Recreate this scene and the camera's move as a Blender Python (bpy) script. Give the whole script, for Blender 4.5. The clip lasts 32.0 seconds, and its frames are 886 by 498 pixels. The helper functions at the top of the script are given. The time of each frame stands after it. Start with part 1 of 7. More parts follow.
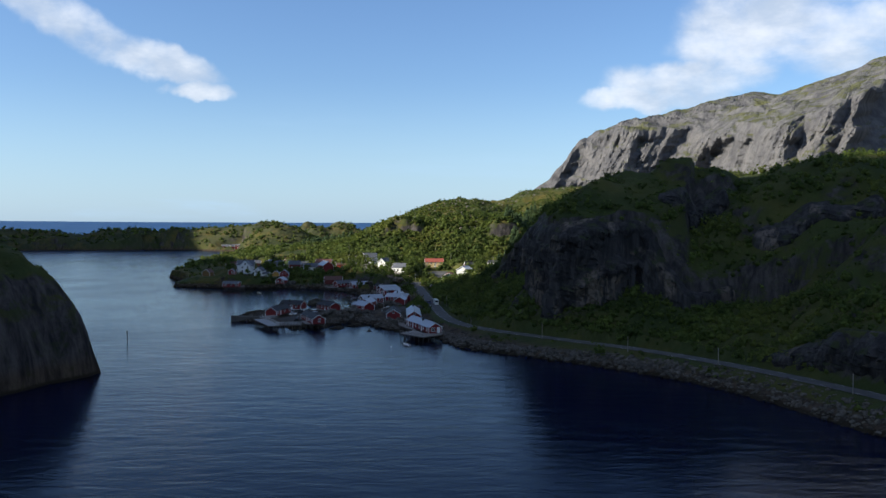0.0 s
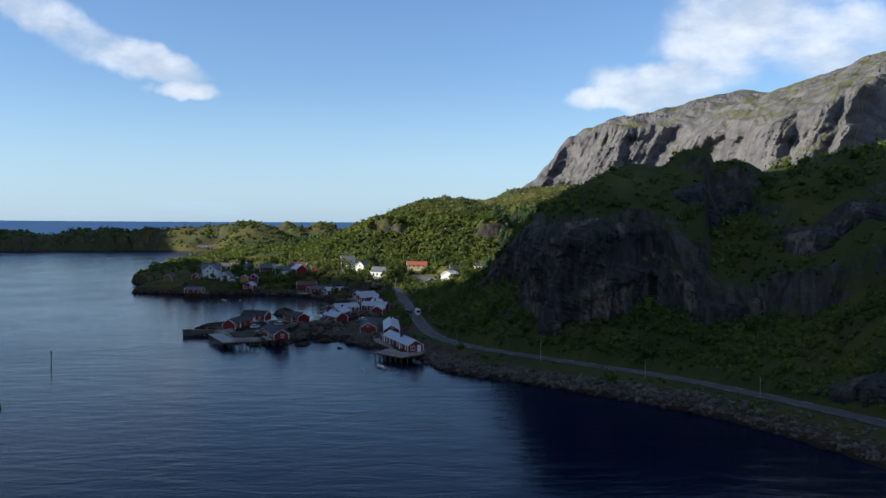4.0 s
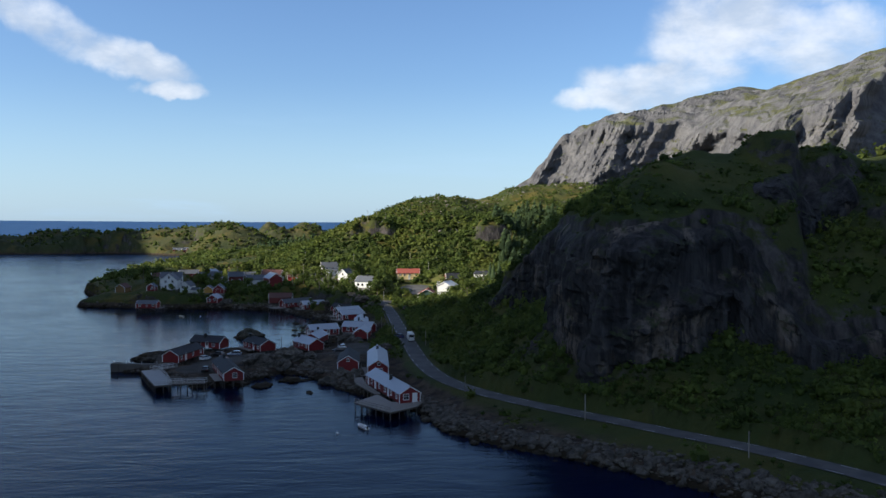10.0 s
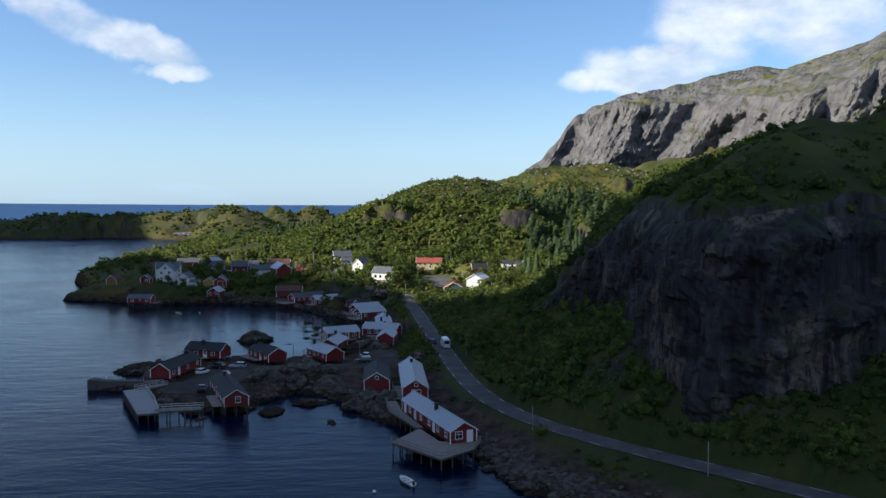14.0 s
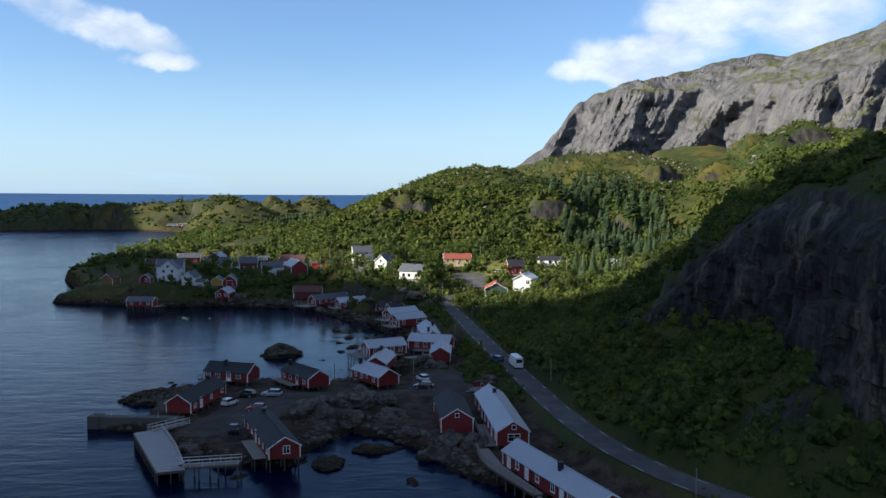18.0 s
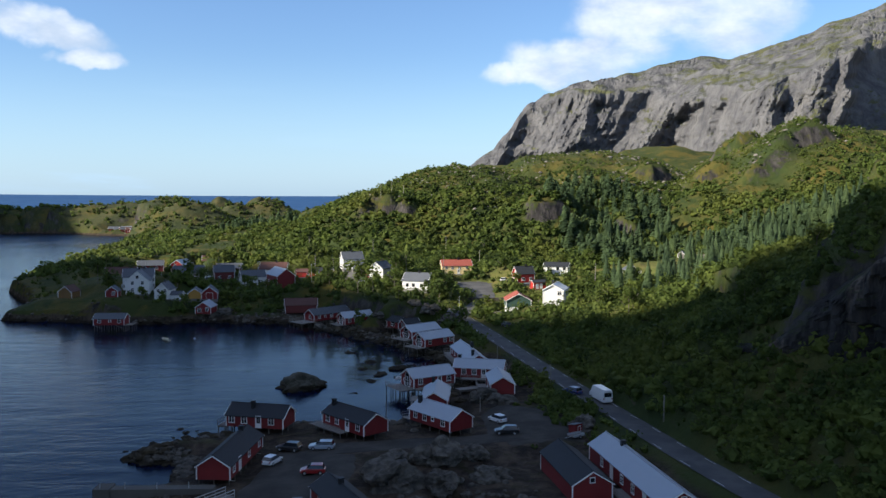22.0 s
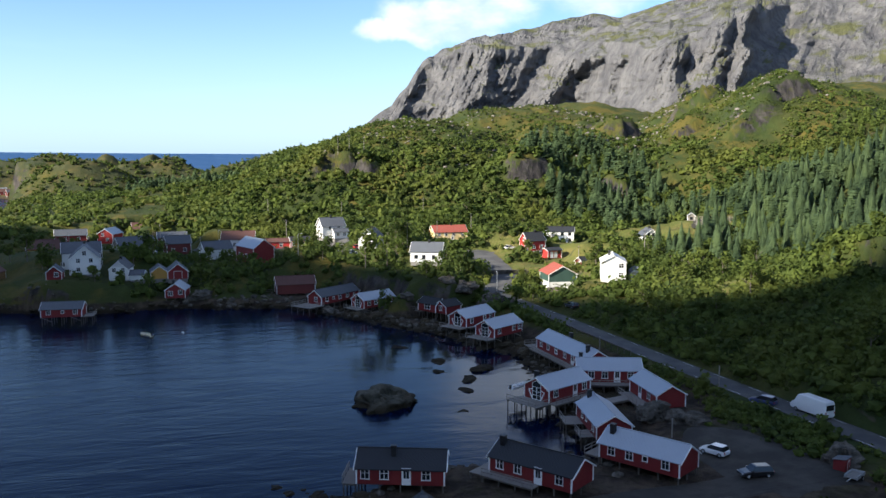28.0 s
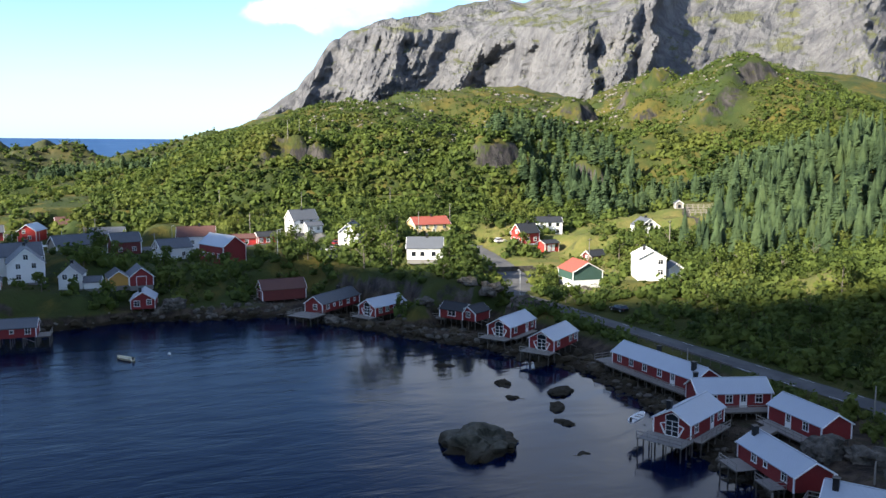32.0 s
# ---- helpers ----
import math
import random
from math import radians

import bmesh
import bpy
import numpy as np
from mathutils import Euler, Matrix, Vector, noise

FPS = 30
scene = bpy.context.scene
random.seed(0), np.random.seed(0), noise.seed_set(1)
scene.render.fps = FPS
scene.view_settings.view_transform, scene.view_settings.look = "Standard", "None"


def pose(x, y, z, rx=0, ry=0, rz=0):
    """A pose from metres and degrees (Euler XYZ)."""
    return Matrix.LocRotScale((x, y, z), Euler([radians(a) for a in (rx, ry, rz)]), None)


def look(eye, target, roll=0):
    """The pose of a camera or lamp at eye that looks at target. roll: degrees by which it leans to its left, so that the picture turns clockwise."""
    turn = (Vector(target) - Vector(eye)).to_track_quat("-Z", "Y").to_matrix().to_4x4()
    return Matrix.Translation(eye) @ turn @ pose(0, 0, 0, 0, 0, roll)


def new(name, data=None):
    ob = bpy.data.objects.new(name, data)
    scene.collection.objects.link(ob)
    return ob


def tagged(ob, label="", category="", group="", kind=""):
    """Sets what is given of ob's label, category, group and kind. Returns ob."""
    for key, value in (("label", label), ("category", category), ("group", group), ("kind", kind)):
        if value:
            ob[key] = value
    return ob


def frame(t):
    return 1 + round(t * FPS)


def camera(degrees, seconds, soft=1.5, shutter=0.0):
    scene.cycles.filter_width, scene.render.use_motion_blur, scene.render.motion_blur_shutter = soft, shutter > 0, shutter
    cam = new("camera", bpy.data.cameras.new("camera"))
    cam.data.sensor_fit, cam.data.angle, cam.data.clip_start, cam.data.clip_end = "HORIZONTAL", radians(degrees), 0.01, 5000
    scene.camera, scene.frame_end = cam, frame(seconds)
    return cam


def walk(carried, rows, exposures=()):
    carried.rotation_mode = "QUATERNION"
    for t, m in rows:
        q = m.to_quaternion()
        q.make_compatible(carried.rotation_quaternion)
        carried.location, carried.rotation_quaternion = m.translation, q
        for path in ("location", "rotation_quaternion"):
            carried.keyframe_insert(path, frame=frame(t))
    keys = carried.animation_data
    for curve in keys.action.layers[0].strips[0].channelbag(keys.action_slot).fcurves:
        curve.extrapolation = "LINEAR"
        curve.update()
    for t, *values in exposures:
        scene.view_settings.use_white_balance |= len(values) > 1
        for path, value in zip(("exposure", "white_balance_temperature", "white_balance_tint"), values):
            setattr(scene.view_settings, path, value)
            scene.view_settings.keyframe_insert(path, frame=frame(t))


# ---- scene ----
cam = camera(55.08, 32.0)
PATH = [
    (0.0, pose(-0.74, 0.06, 41.97, 88.156, 0, -0.114)),
    (0.5, pose(-0.52, 5.32, 41.98, 88.170, 0, -0.317)),
    (1.0, pose(-0.30, 10.62, 42.00, 88.183, 0, -0.484)),
    (1.5, pose(-0.11, 15.94, 42.02, 88.172, 0, -0.578)),
    (2.0, pose(0.07, 21.29, 42.06, 88.174, 0, -0.692)),
    (2.5, pose(0.23, 26.67, 42.09, 88.173, 0, -0.806)),
    (3.0, pose(0.37, 32.08, 42.14, 88.165, 0, -0.940)),
    (3.5, pose(0.50, 37.52, 42.19, 88.141, 0, -1.019)),
    (5.5, pose(0.76, 59.58, 42.44, 88.120, 0, -1.478)),
    (6.0, pose(0.75, 65.17, 42.52, 88.133, 0, -1.619)),
    (6.5, pose(0.69, 70.77, 42.60, 88.131, 0, -1.702)),
    (7.0, pose(0.59, 76.41, 42.69, 88.121, 0, -1.832)),
    (7.5, pose(0.43, 82.06, 42.78, 88.134, 0, -1.942)),
    (8.0, pose(0.21, 87.73, 42.87, 88.148, 0, -2.017)),
    (8.5, pose(-0.09, 93.41, 42.97, 88.162, 0, -2.019)),
    (9.0, pose(-0.46, 99.10, 43.06, 88.139, 0, -1.989)),
    (9.5, pose(-0.93, 104.78, 43.16, 88.117, 0, -1.924)),
    (10.0, pose(-1.49, 110.47, 43.26, 88.132, 0, -1.843)),
    (10.5, pose(-2.16, 116.15, 43.36, 88.129, 0, -1.767)),
    (11.0, pose(-2.95, 121.81, 43.45, 88.124, 0, -1.787)),
    (11.5, pose(-3.86, 127.45, 43.55, 88.137, 0, -1.849)),
    (12.0, pose(-4.91, 133.06, 43.64, 88.151, 0, -1.896)),
    (12.5, pose(-6.09, 138.64, 43.72, 88.147, 0, -1.874)),
    (13.0, pose(-7.41, 144.18, 43.80, 88.013, 0, -1.804)),
    (13.5, pose(-8.88, 149.68, 43.87, 87.637, 0, -1.670)),
    (14.0, pose(-10.50, 155.13, 43.93, 86.983, 0, -1.568)),
    (14.5, pose(-12.27, 160.53, 43.99, 86.256, 0, -1.549)),
    (16.5, pose(-20.84, 181.54, 44.12, 86.275, 0, -1.888)),
    (17.0, pose(-23.34, 186.63, 44.12, 86.289, 0, -2.003)),
    (17.5, pose(-25.97, 191.65, 44.12, 86.303, 0, -2.122)),
    (18.0, pose(-28.71, 196.60, 44.11, 86.298, 0, -2.320)),
    (18.5, pose(-31.57, 201.49, 44.09, 86.310, 0, -2.594)),
    (19.0, pose(-34.53, 206.32, 44.06, 86.322, 0, -2.945)),
    (19.5, pose(-37.57, 211.08, 44.02, 86.350, 0, -3.411)),
    (20.0, pose(-40.69, 215.78, 43.98, 86.360, 0, -3.991)),
    (20.5, pose(-43.87, 220.44, 43.93, 86.369, 0, -4.611)),
    (21.0, pose(-47.09, 225.04, 43.87, 86.378, 0, -5.309)),
    (21.5, pose(-50.35, 229.60, 43.81, 86.388, 0, -5.935)),
    (22.0, pose(-53.64, 234.13, 43.75, 86.398, 0, -6.638)),
    (22.5, pose(-56.93, 238.64, 43.69, 86.428, 0, -7.267)),
    (23.0, pose(-60.22, 243.12, 43.62, 86.459, 0, -7.897)),
    (23.5, pose(-63.50, 247.58, 43.55, 86.472, 0, -8.566)),
    (24.0, pose(-66.75, 252.05, 43.48, 86.466, 0, -9.254)),
    (24.5, pose(-69.98, 256.50, 43.41, 86.461, 0, -9.942)),
    (25.0, pose(-73.16, 260.97, 43.34, 86.327, 0, -10.650)),
    (25.5, pose(-76.30, 265.44, 43.27, 85.936, 0, -11.322)),
    (27.5, pose(-88.30, 283.50, 42.98, 84.278, 0, -14.247)),
    (28.0, pose(-91.14, 288.07, 42.90, 83.606, 0, -15.091)),
    (28.5, pose(-93.92, 292.67, 42.82, 82.685, 0, -15.853)),
    (29.0, pose(-96.62, 297.30, 42.75, 82.670, 0, -16.725)),
    (29.5, pose(-99.26, 301.95, 42.67, 82.690, 0, -17.558)),
    (30.0, pose(-101.83, 306.63, 42.60, 82.695, 0, -18.462)),
    (30.5, pose(-104.33, 311.34, 42.52, 82.681, 0, -19.362)),
    (31.0, pose(-106.76, 316.07, 42.45, 82.688, 0, -20.333)),
    (31.5, pose(-109.11, 320.83, 42.37, 82.676, 0, -21.225)),
    (32.0, pose(-111.40, 325.63, 42.29, 82.666, 0, -22.259)),
]
EXPOSURES = [(0.0, 0.72), (12.5, 0.72), (14.5, 0.85), (24.0, 0.92), (25.5, 1.02), (28.5, 1.30), (30.0, 1.50), (32.0, 1.64)]
walk(cam, PATH, EXPOSURES)

# ---- light: evening sun from the left, clear sky with a few clouds ----
SUN_EL, SUN_AZ = 27.0, 255.0          # degrees; azimuth clockwise from +y
sun_dir = Vector((math.sin(radians(SUN_AZ)) * math.cos(radians(SUN_EL)),
                  math.cos(radians(SUN_AZ)) * math.cos(radians(SUN_EL)), math.sin(radians(SUN_EL))))
sun_data = bpy.data.lights.new("sun", "SUN")
sun_data.energy, sun_data.angle, sun_data.color = 5.0, radians(0.55), (1.0, 0.93, 0.80)
sun = new("sun", sun_data)
sun.matrix_world = look((0, 0, 600), Vector((0, 0, 600)) - sun_dir)


class Tree:
    """A small helper to wire shader nodes."""

    def __init__(self, tree):
        self.t = tree

    def n(self, kind, **props):
        node = self.t.nodes.new("ShaderNode" + kind)
        for key, value in props.items():
            if key == "op":
                node.operation = value
            elif key == "blend":
                node.blend_type = value
            elif key == "dtype":
                node.data_type = value
            elif key == "sky":
                node.sky_type = value
        return node

    def put(self, socket, value):
        if isinstance(value, bpy.types.NodeSocket):
            self.t.links.new(value, socket)
        else:
            socket.default_value = value

    def math(self, op, a, b=0.0, c=None, clamp=False):
        m = self.n("Math", op=op)
        m.use_clamp = clamp
        self.put(m.inputs[0], a)
        self.put(m.inputs[1], b)
        if c is not None:
            self.put(m.inputs[2], c)
        return m.outputs[0]

    def vec(self, op, a, b=(0, 0, 0)):
        m = self.n("VectorMath", op=op)
        self.put(m.inputs[0], a)
        self.put(m.inputs[1], b)
        return m.outputs["Value"] if op in ("DOT_PRODUCT", "LENGTH") else m.outputs[0]

    def mix(self, f, a, b, blend="MIX"):
        m = self.n("MixRGB", blend=blend)
        self.put(m.inputs[0], f)
        self.put(m.inputs[1], a)
        self.put(m.inputs[2], b)
        return m.outputs[0]

    def ramp(self, f, lo, hi):
        m = self.n("MapRange")
        m.interpolation_type = "SMOOTHSTEP"
        self.put(m.inputs[0], f)
        m.inputs[1].default_value, m.inputs[2].default_value = lo, hi
        return m.outputs[0]

    def noise(self, v, scale, detail=4.0, rough=0.55, dist=0.0):
        m = self.n("TexNoise")
        self.put(m.inputs["Vector"], v)
        m.inputs["Scale"].default_value = scale
        m.inputs["Detail"].default_value = detail
        m.inputs["Roughness"].default_value = rough
        m.inputs["Distortion"].default_value = dist
        return m.outputs["Fac"]

    def stretch(self, v, s, rot=(0, 0, 0)):
        m = self.n("Mapping")
        self.put(m.inputs["Vector"], v)
        m.inputs["Scale"].default_value = s
        m.inputs["Rotation"].default_value = rot
        return m.outputs[0]


world = bpy.data.worlds.new("world")
scene.world = world
world.use_nodes = True
wt = Tree(world.node_tree)
world.node_tree.nodes.clear()
sky = wt.n("TexSky", sky="NISHITA")
sky.sun_disc = False
sky.sun_elevation, sky.sun_rotation = radians(SUN_EL), radians(SUN_AZ)
sky.air_density, sky.dust_density, sky.ozone_density = 1.0, 0.6, 2.0
vdir = wt.n("TexCoord").outputs["Generated"]
stir = wt.n("TexNoise")
wt.put(stir.inputs["Vector"], vdir)
stir.inputs["Scale"].default_value, stir.inputs["Detail"].default_value, stir.inputs["Roughness"].default_value = 8.0, 5.0, 0.55
stirred = wt.vec("ADD", vdir, wt.vec("MULTIPLY", wt.vec("SUBTRACT", stir.outputs["Color"], (0.5, 0.5, 0.5)), (0.10, 0.10, 0.07)))


def cloud_zone(az, el, wide, high, lean=0.0):
    """A soft zone of the sky, round a direction, in degrees."""
    a, e = radians(az), radians(el)
    ahead = Vector((math.sin(a) * math.cos(e), math.cos(a) * math.cos(e), math.sin(e)))
    side = Vector((math.cos(a), -math.sin(a), 0))
    up = side.cross(ahead)
    c, s = math.cos(radians(lean)), math.sin(radians(lean))
    side, up = side * c + up * s, up * c - side * s
    u = wt.math("DIVIDE", wt.vec("DOT_PRODUCT", stirred, side), math.sin(radians(wide)))
    v = wt.math("DIVIDE", wt.vec("DOT_PRODUCT", stirred, up), math.sin(radians(high)))
    rr = wt.math("ADD", wt.math("MULTIPLY", u, u), wt.math("MULTIPLY", v, v))
    front = wt.math("GREATER_THAN", wt.vec("DOT_PRODUCT", vdir, ahead), 0.0)
    return wt.math("MULTIPLY", wt.math("SUBTRACT", 1.0, rr, clamp=True), front)


zones = [cloud_zone(17.0, 9.2, 6.2, 2.0, 6), cloud_zone(20.5, 12.0, 6.0, 3.4, 0), cloud_zone(13.2, 8.1, 4.2, 1.1, 6), cloud_zone(25.0, 11.0, 4.5, 3.0, 0), cloud_zone(25, 16.5, 11, 4.2, 4),
         cloud_zone(-24.0, 12.6, 6.0, 1.9, -24), cloud_zone(-18.0, 9.9, 4.4, 1.6, -22), cloud_zone(-15.8, 7.9, 2.6, 0.8, -4), cloud_zone(-31, 15.5, 7, 2.4, -20),
         cloud_zone(42, 22, 26, 9, 0), cloud_zone(75, 26, 24, 9, 0), cloud_zone(120, 20, 30, 8, 0), cloud_zone(-75, 24, 26, 7, 10), cloud_zone(185, 30, 40, 10, 0)]
zone = zones[0]
for z in zones[1:]:
    zone = wt.math("MAXIMUM", zone, z)
billow = wt.noise(wt.stretch(vdir, (1, 1, 1.35)), 10.0, 8.0, 0.56, 0.2)
mass = wt.noise(vdir, 5.0, 3.0, 0.5)
puff = wt.math("ADD", wt.math("MULTIPLY", wt.math("SUBTRACT", billow, 0.5), 2.5), wt.math("MULTIPLY", wt.math("SUBTRACT", mass, 0.5), 1.1))
thick = wt.math("ADD", wt.math("MULTIPLY", wt.math("POWER", zone, 0.55), 0.95), puff)
cover = wt.math("MULTIPLY", wt.ramp(thick, 0.10, 1.10), wt.ramp(zone, 0.0, 0.55))
wisps = wt.ramp(wt.noise(wt.stretch(vdir, (1.2, 1.2, 9)), 2.6, 5.0, 0.6, 0.3), 0.54, 0.80)
low = wt.n("SeparateXYZ")
wt.put(low.inputs[0], vdir)
height = low.outputs[2]
haze = wt.math("MULTIPLY", wt.math("SUBTRACT", 1.0, wt.ramp(height, 0.0, 0.17)), wt.math("ADD", 0.52, wt.math("MULTIPLY", wisps, 0.25)))
shade = wt.ramp(wt.noise(wt.stretch(vdir, (1, 1, 2.2)), 11.0, 5.0, 0.6), 0.32, 0.68)
cloud_col = wt.mix(shade, (4.4, 5.2, 6.4, 1), (7.3, 7.7, 8.3, 1))
tint = wt.mix(1.0, sky.outputs[0], (0.82, 1.0, 1.26, 1), "MULTIPLY")
hazed = wt.mix(haze, tint, (4.0, 5.9, 8.1, 1))
# grey added to the unseen upper sky, to take blue out of the fill
fill_veil = wt.math("MULTIPLY", wt.ramp(height, 0.48, 0.75), 0.20)
hazed = wt.mix(fill_veil, hazed, (3.3, 3.2, 3.1, 1))
full = wt.mix(wt.math("MULTIPLY", cover, 0.86), hazed, cloud_col)
bg = wt.n("Background")
wt.put(bg.inputs[0], full)
bg.inputs[1].default_value = 0.080
wout = wt.n("OutputWorld")
wt.t.links.new(bg.outputs[0], wout.inputs[0])

# ---- materials ----


def material(name, rough=0.7, metal=0.0, spec=0.4):
    m = bpy.data.materials.new(name)
    m.use_nodes = True
    t = Tree(m.node_tree)
    p = m.node_tree.nodes["Principled BSDF"]
    p.inputs["Roughness"].default_value = rough
    p.inputs["Metallic"].default_value = metal
    p.inputs["Specular IOR Level"].default_value = spec
    return m, t, p


def bump(t, p, height_socket, strength=0.4, distance=0.05):
    b = t.n("Bump")
    b.inputs["Strength"].default_value = strength
    b.inputs["Distance"].default_value = distance
    t.put(b.inputs["Height"], height_socket)
    t.put(p.inputs["Normal"], b.outputs[0])


def painted(name, col, rough=0.6, boards=0.0, along=0, wear=0.35, vary=0.25):
    """Painted boards or panels; along: 0 upright boards, 2 lying boards."""
    m, t, p = material(name, rough)
    obj = t.n("TexCoord").outputs["Object"]
    big = t.noise(obj, 0.5, 4, 0.6)
    fine = t.noise(t.stretch(obj, (6, 6, 0.7) if along == 0 else (0.7, 0.7, 6)), 2.0, 4, 0.6)
    rnd = t.n("ObjectInfo").outputs["Random"]
    dark = tuple(c * (1 - vary) for c in col) + (1,)
    light = tuple(min(1, c * (1 + vary)) for c in col) + (1,)
    c = t.mix(t.math("ADD", t.math("MULTIPLY", big, 0.6), t.math("MULTIPLY", rnd, 0.4)), dark, light)
    c = t.mix(t.math("MULTIPLY", t.ramp(fine, 0.5, 0.8), wear), c, tuple(x * 0.62 + 0.02 for x in col) + (1,))
    t.put(p.inputs["Base Color"], c)
    if boards:
        s = t.n("SeparateXYZ")
        t.put(s.inputs[0], obj)
        u = t.math("ADD", s.outputs[0], s.outputs[1]) if along == 0 else s.outputs[2]
        f = t.math("FRACT", t.math("DIVIDE", u, boards))
        joint = t.ramp(t.math("ABSOLUTE", t.math("SUBTRACT", f, 0.5)), 0.40, 0.48)
        bump(t, p, t.math("SUBTRACT", t.math("MULTIPLY", fine, 0.25), joint), 0.6, 0.03)
    else:
        bump(t, p, fine, 0.25, 0.02)
    return m


RED = painted("red_boards", (0.19, 0.017, 0.017), 0.65, 0.22)
RED_BRIGHT = painted("bright_red_boards", (0.40, 0.030, 0.025), 0.6, 0.22)
RED_OLD = painted("old_red_boards", (0.135, 0.030, 0.026), 0.8, 0.24, wear=0.6)
OCHRE = painted("ochre_boards", (0.45, 0.24, 0.05), 0.65, 0.22)
YELLOW = painted("pale_yellow_boards", (0.72, 0.55, 0.26), 0.6, 0.2, 2)
WHITE = painted("white_boards", (0.70, 0.69, 0.665), 0.55, 0.18, 2, 0.12, 0.06)
TRIM = painted("white_trim", (0.76, 0.75, 0.72), 0.5, 0, 0, 0.15, 0.06)
GREEN = painted("dark_green_boards", (0.035, 0.075, 0.06), 0.6, 0.2, 2)
WOOD = painted("weathered_wood", (0.24, 0.215, 0.19), 0.85, 0.16, 0, 0.55, 0.3)
WOOD_DARK = painted("tarred_wood", (0.10, 0.085, 0.07), 0.85, 0.2, 0, 0.5, 0.3)
CONCRETE = painted("rough_concrete", (0.19, 0.18, 0.165), 0.9, 0, 0, 0.6, 0.25)
ROOF_PALE = painted("pale_roof_sheets", (0.36, 0.395, 0.44), 0.45, 0.6, 0, 0.25, 0.12)
ROOF_DARK = painted("dark_roof_felt", (0.022, 0.024, 0.028), 0.75, 0.5, 0, 0.3, 0.3)
ROOF_GREY = painted("grey_slate_roof", (0.085, 0.092, 0.105), 0.6, 0.35, 0, 0.4, 0.25)
ROOF_RED = painted("red_tile_roof", (0.30, 0.075, 0.05), 0.7, 0.3, 0, 0.4, 0.2)
ROOF_BROWN = painted("brown_tile_roof", (0.10, 0.045, 0.036), 0.75, 0.3, 0, 0.4, 0.25)
BLACK = painted("black_metal", (0.015, 0.015, 0.016), 0.5)
STEEL = painted("grey_steel", (0.35, 0.36, 0.37), 0.4)
YELLOW_PLASTIC = painted("yellow_plastic", (0.75, 0.45, 0.02), 0.5)
RUBBER = painted("black_rubber", (0.012, 0.012, 0.012), 0.8)

GLASS, gt, gp = material("window_glass", 0.06, 0.0, 0.6)
gp.inputs["Base Color"].default_value = (0.016, 0.019, 0.023, 1)
LAMP_GLASS, lt, lp = material("lamp_glass", 0.15, 0.0, 0.6)
lp.inputs["Base Color"].default_value = (0.55, 0.52, 0.48, 1)


def car_paint(name, col):
    m, t, p = material(name, 0.28, 0.0, 0.6)
    f = t.noise(t.n("TexCoord").outputs["Object"], 3.0, 3)
    t.put(p.inputs["Base Color"], t.mix(t.math("MULTIPLY", f, 0.4), col + (1,), tuple(c * 0.75 for c in col) + (1,)))
    p.inputs["Coat Weight"].default_value = 0.6
    return m


CAR_COLOURS = {"white": car_paint("white_car_paint", (0.75, 0.75, 0.75)), "black": car_paint("black_car_paint", (0.015, 0.016, 0.018)),
               "silver": car_paint("silver_car_paint", (0.32, 0.37, 0.43)), "blue": car_paint("dark_blue_car_paint", (0.02, 0.035, 0.13)),
               "red": car_paint("red_car_paint", (0.32, 0.015, 0.015)), "grey": car_paint("grey_car_paint", (0.10, 0.11, 0.12))}

# land: grass, heather and bare rock, told apart by the slope and by patches
GROUND, t, p = material("land", 0.95, 0.0, 0.15)
pos = t.n("NewGeometry").outputs["Position"]
nrm = t.n("SeparateXYZ")
t.put(nrm.inputs[0], t.n("NewGeometry").outputs["Normal"])
zed = t.n("SeparateXYZ")
t.put(zed.inputs[0], pos)
n_big, n_mid, n_fine = t.noise(pos, 0.022, 5, 0.6), t.noise(pos, 0.12, 5, 0.62), t.noise(pos, 1.1, 5, 0.65)
grass = t.mix(t.ramp(n_big, 0.35, 0.68), (0.030, 0.046, 0.013, 1), (0.072, 0.074, 0.020, 1))
grass = t.mix(t.ramp(n_mid, 0.45, 0.72), grass, (0.050, 0.066, 0.017, 1))
grass = t.mix(t.math("MULTIPLY", t.ramp(t.noise(pos, 0.05, 5, 0.7), 0.47, 0.64), t.math("ADD", 0.25, t.math("MULTIPLY", t.ramp(zed.outputs[1], 400, 520), 0.55))), grass, (0.130, 0.100, 0.022, 1))
mown = None
for cx, cy, r in ((74, 573, 34), (20, 562, 34), (2, 507, 16), (44, 574, 22), (23, 457, 10)):
    away = t.vec("LENGTH", t.vec("MULTIPLY", t.vec("SUBTRACT", pos, (cx, cy, 0)), (1, 1, 0)))
    away = t.math("ADD", t.math("DIVIDE", away, r), t.math("MULTIPLY", t.math("SUBTRACT", n_mid, 0.5), 0.8))
    spot = t.math("SUBTRACT", 1.0, t.ramp(away, 0.75, 1.1))
    mown = spot if mown is None else t.math("MAXIMUM", mown, spot)
grass = t.mix(t.math("MULTIPLY", mown, 0.85), grass, t.mix(t.ramp(n_mid, 0.4, 0.65), (0.120, 0.135, 0.034, 1), (0.195, 0.165, 0.055, 1)))
grass = t.mix(t.math("MULTIPLY", n_fine, 0.5), grass, (0.016, 0.024, 0.007, 1))
streak = t.noise(t.stretch(pos, (1, 1, 0.14)), 0.30, 6, 0.68, 0.4)
rock = t.mix(t.ramp(streak, 0.34, 0.68), (0.018, 0.0165, 0.018, 1), (0.082, 0.072, 0.067, 1))
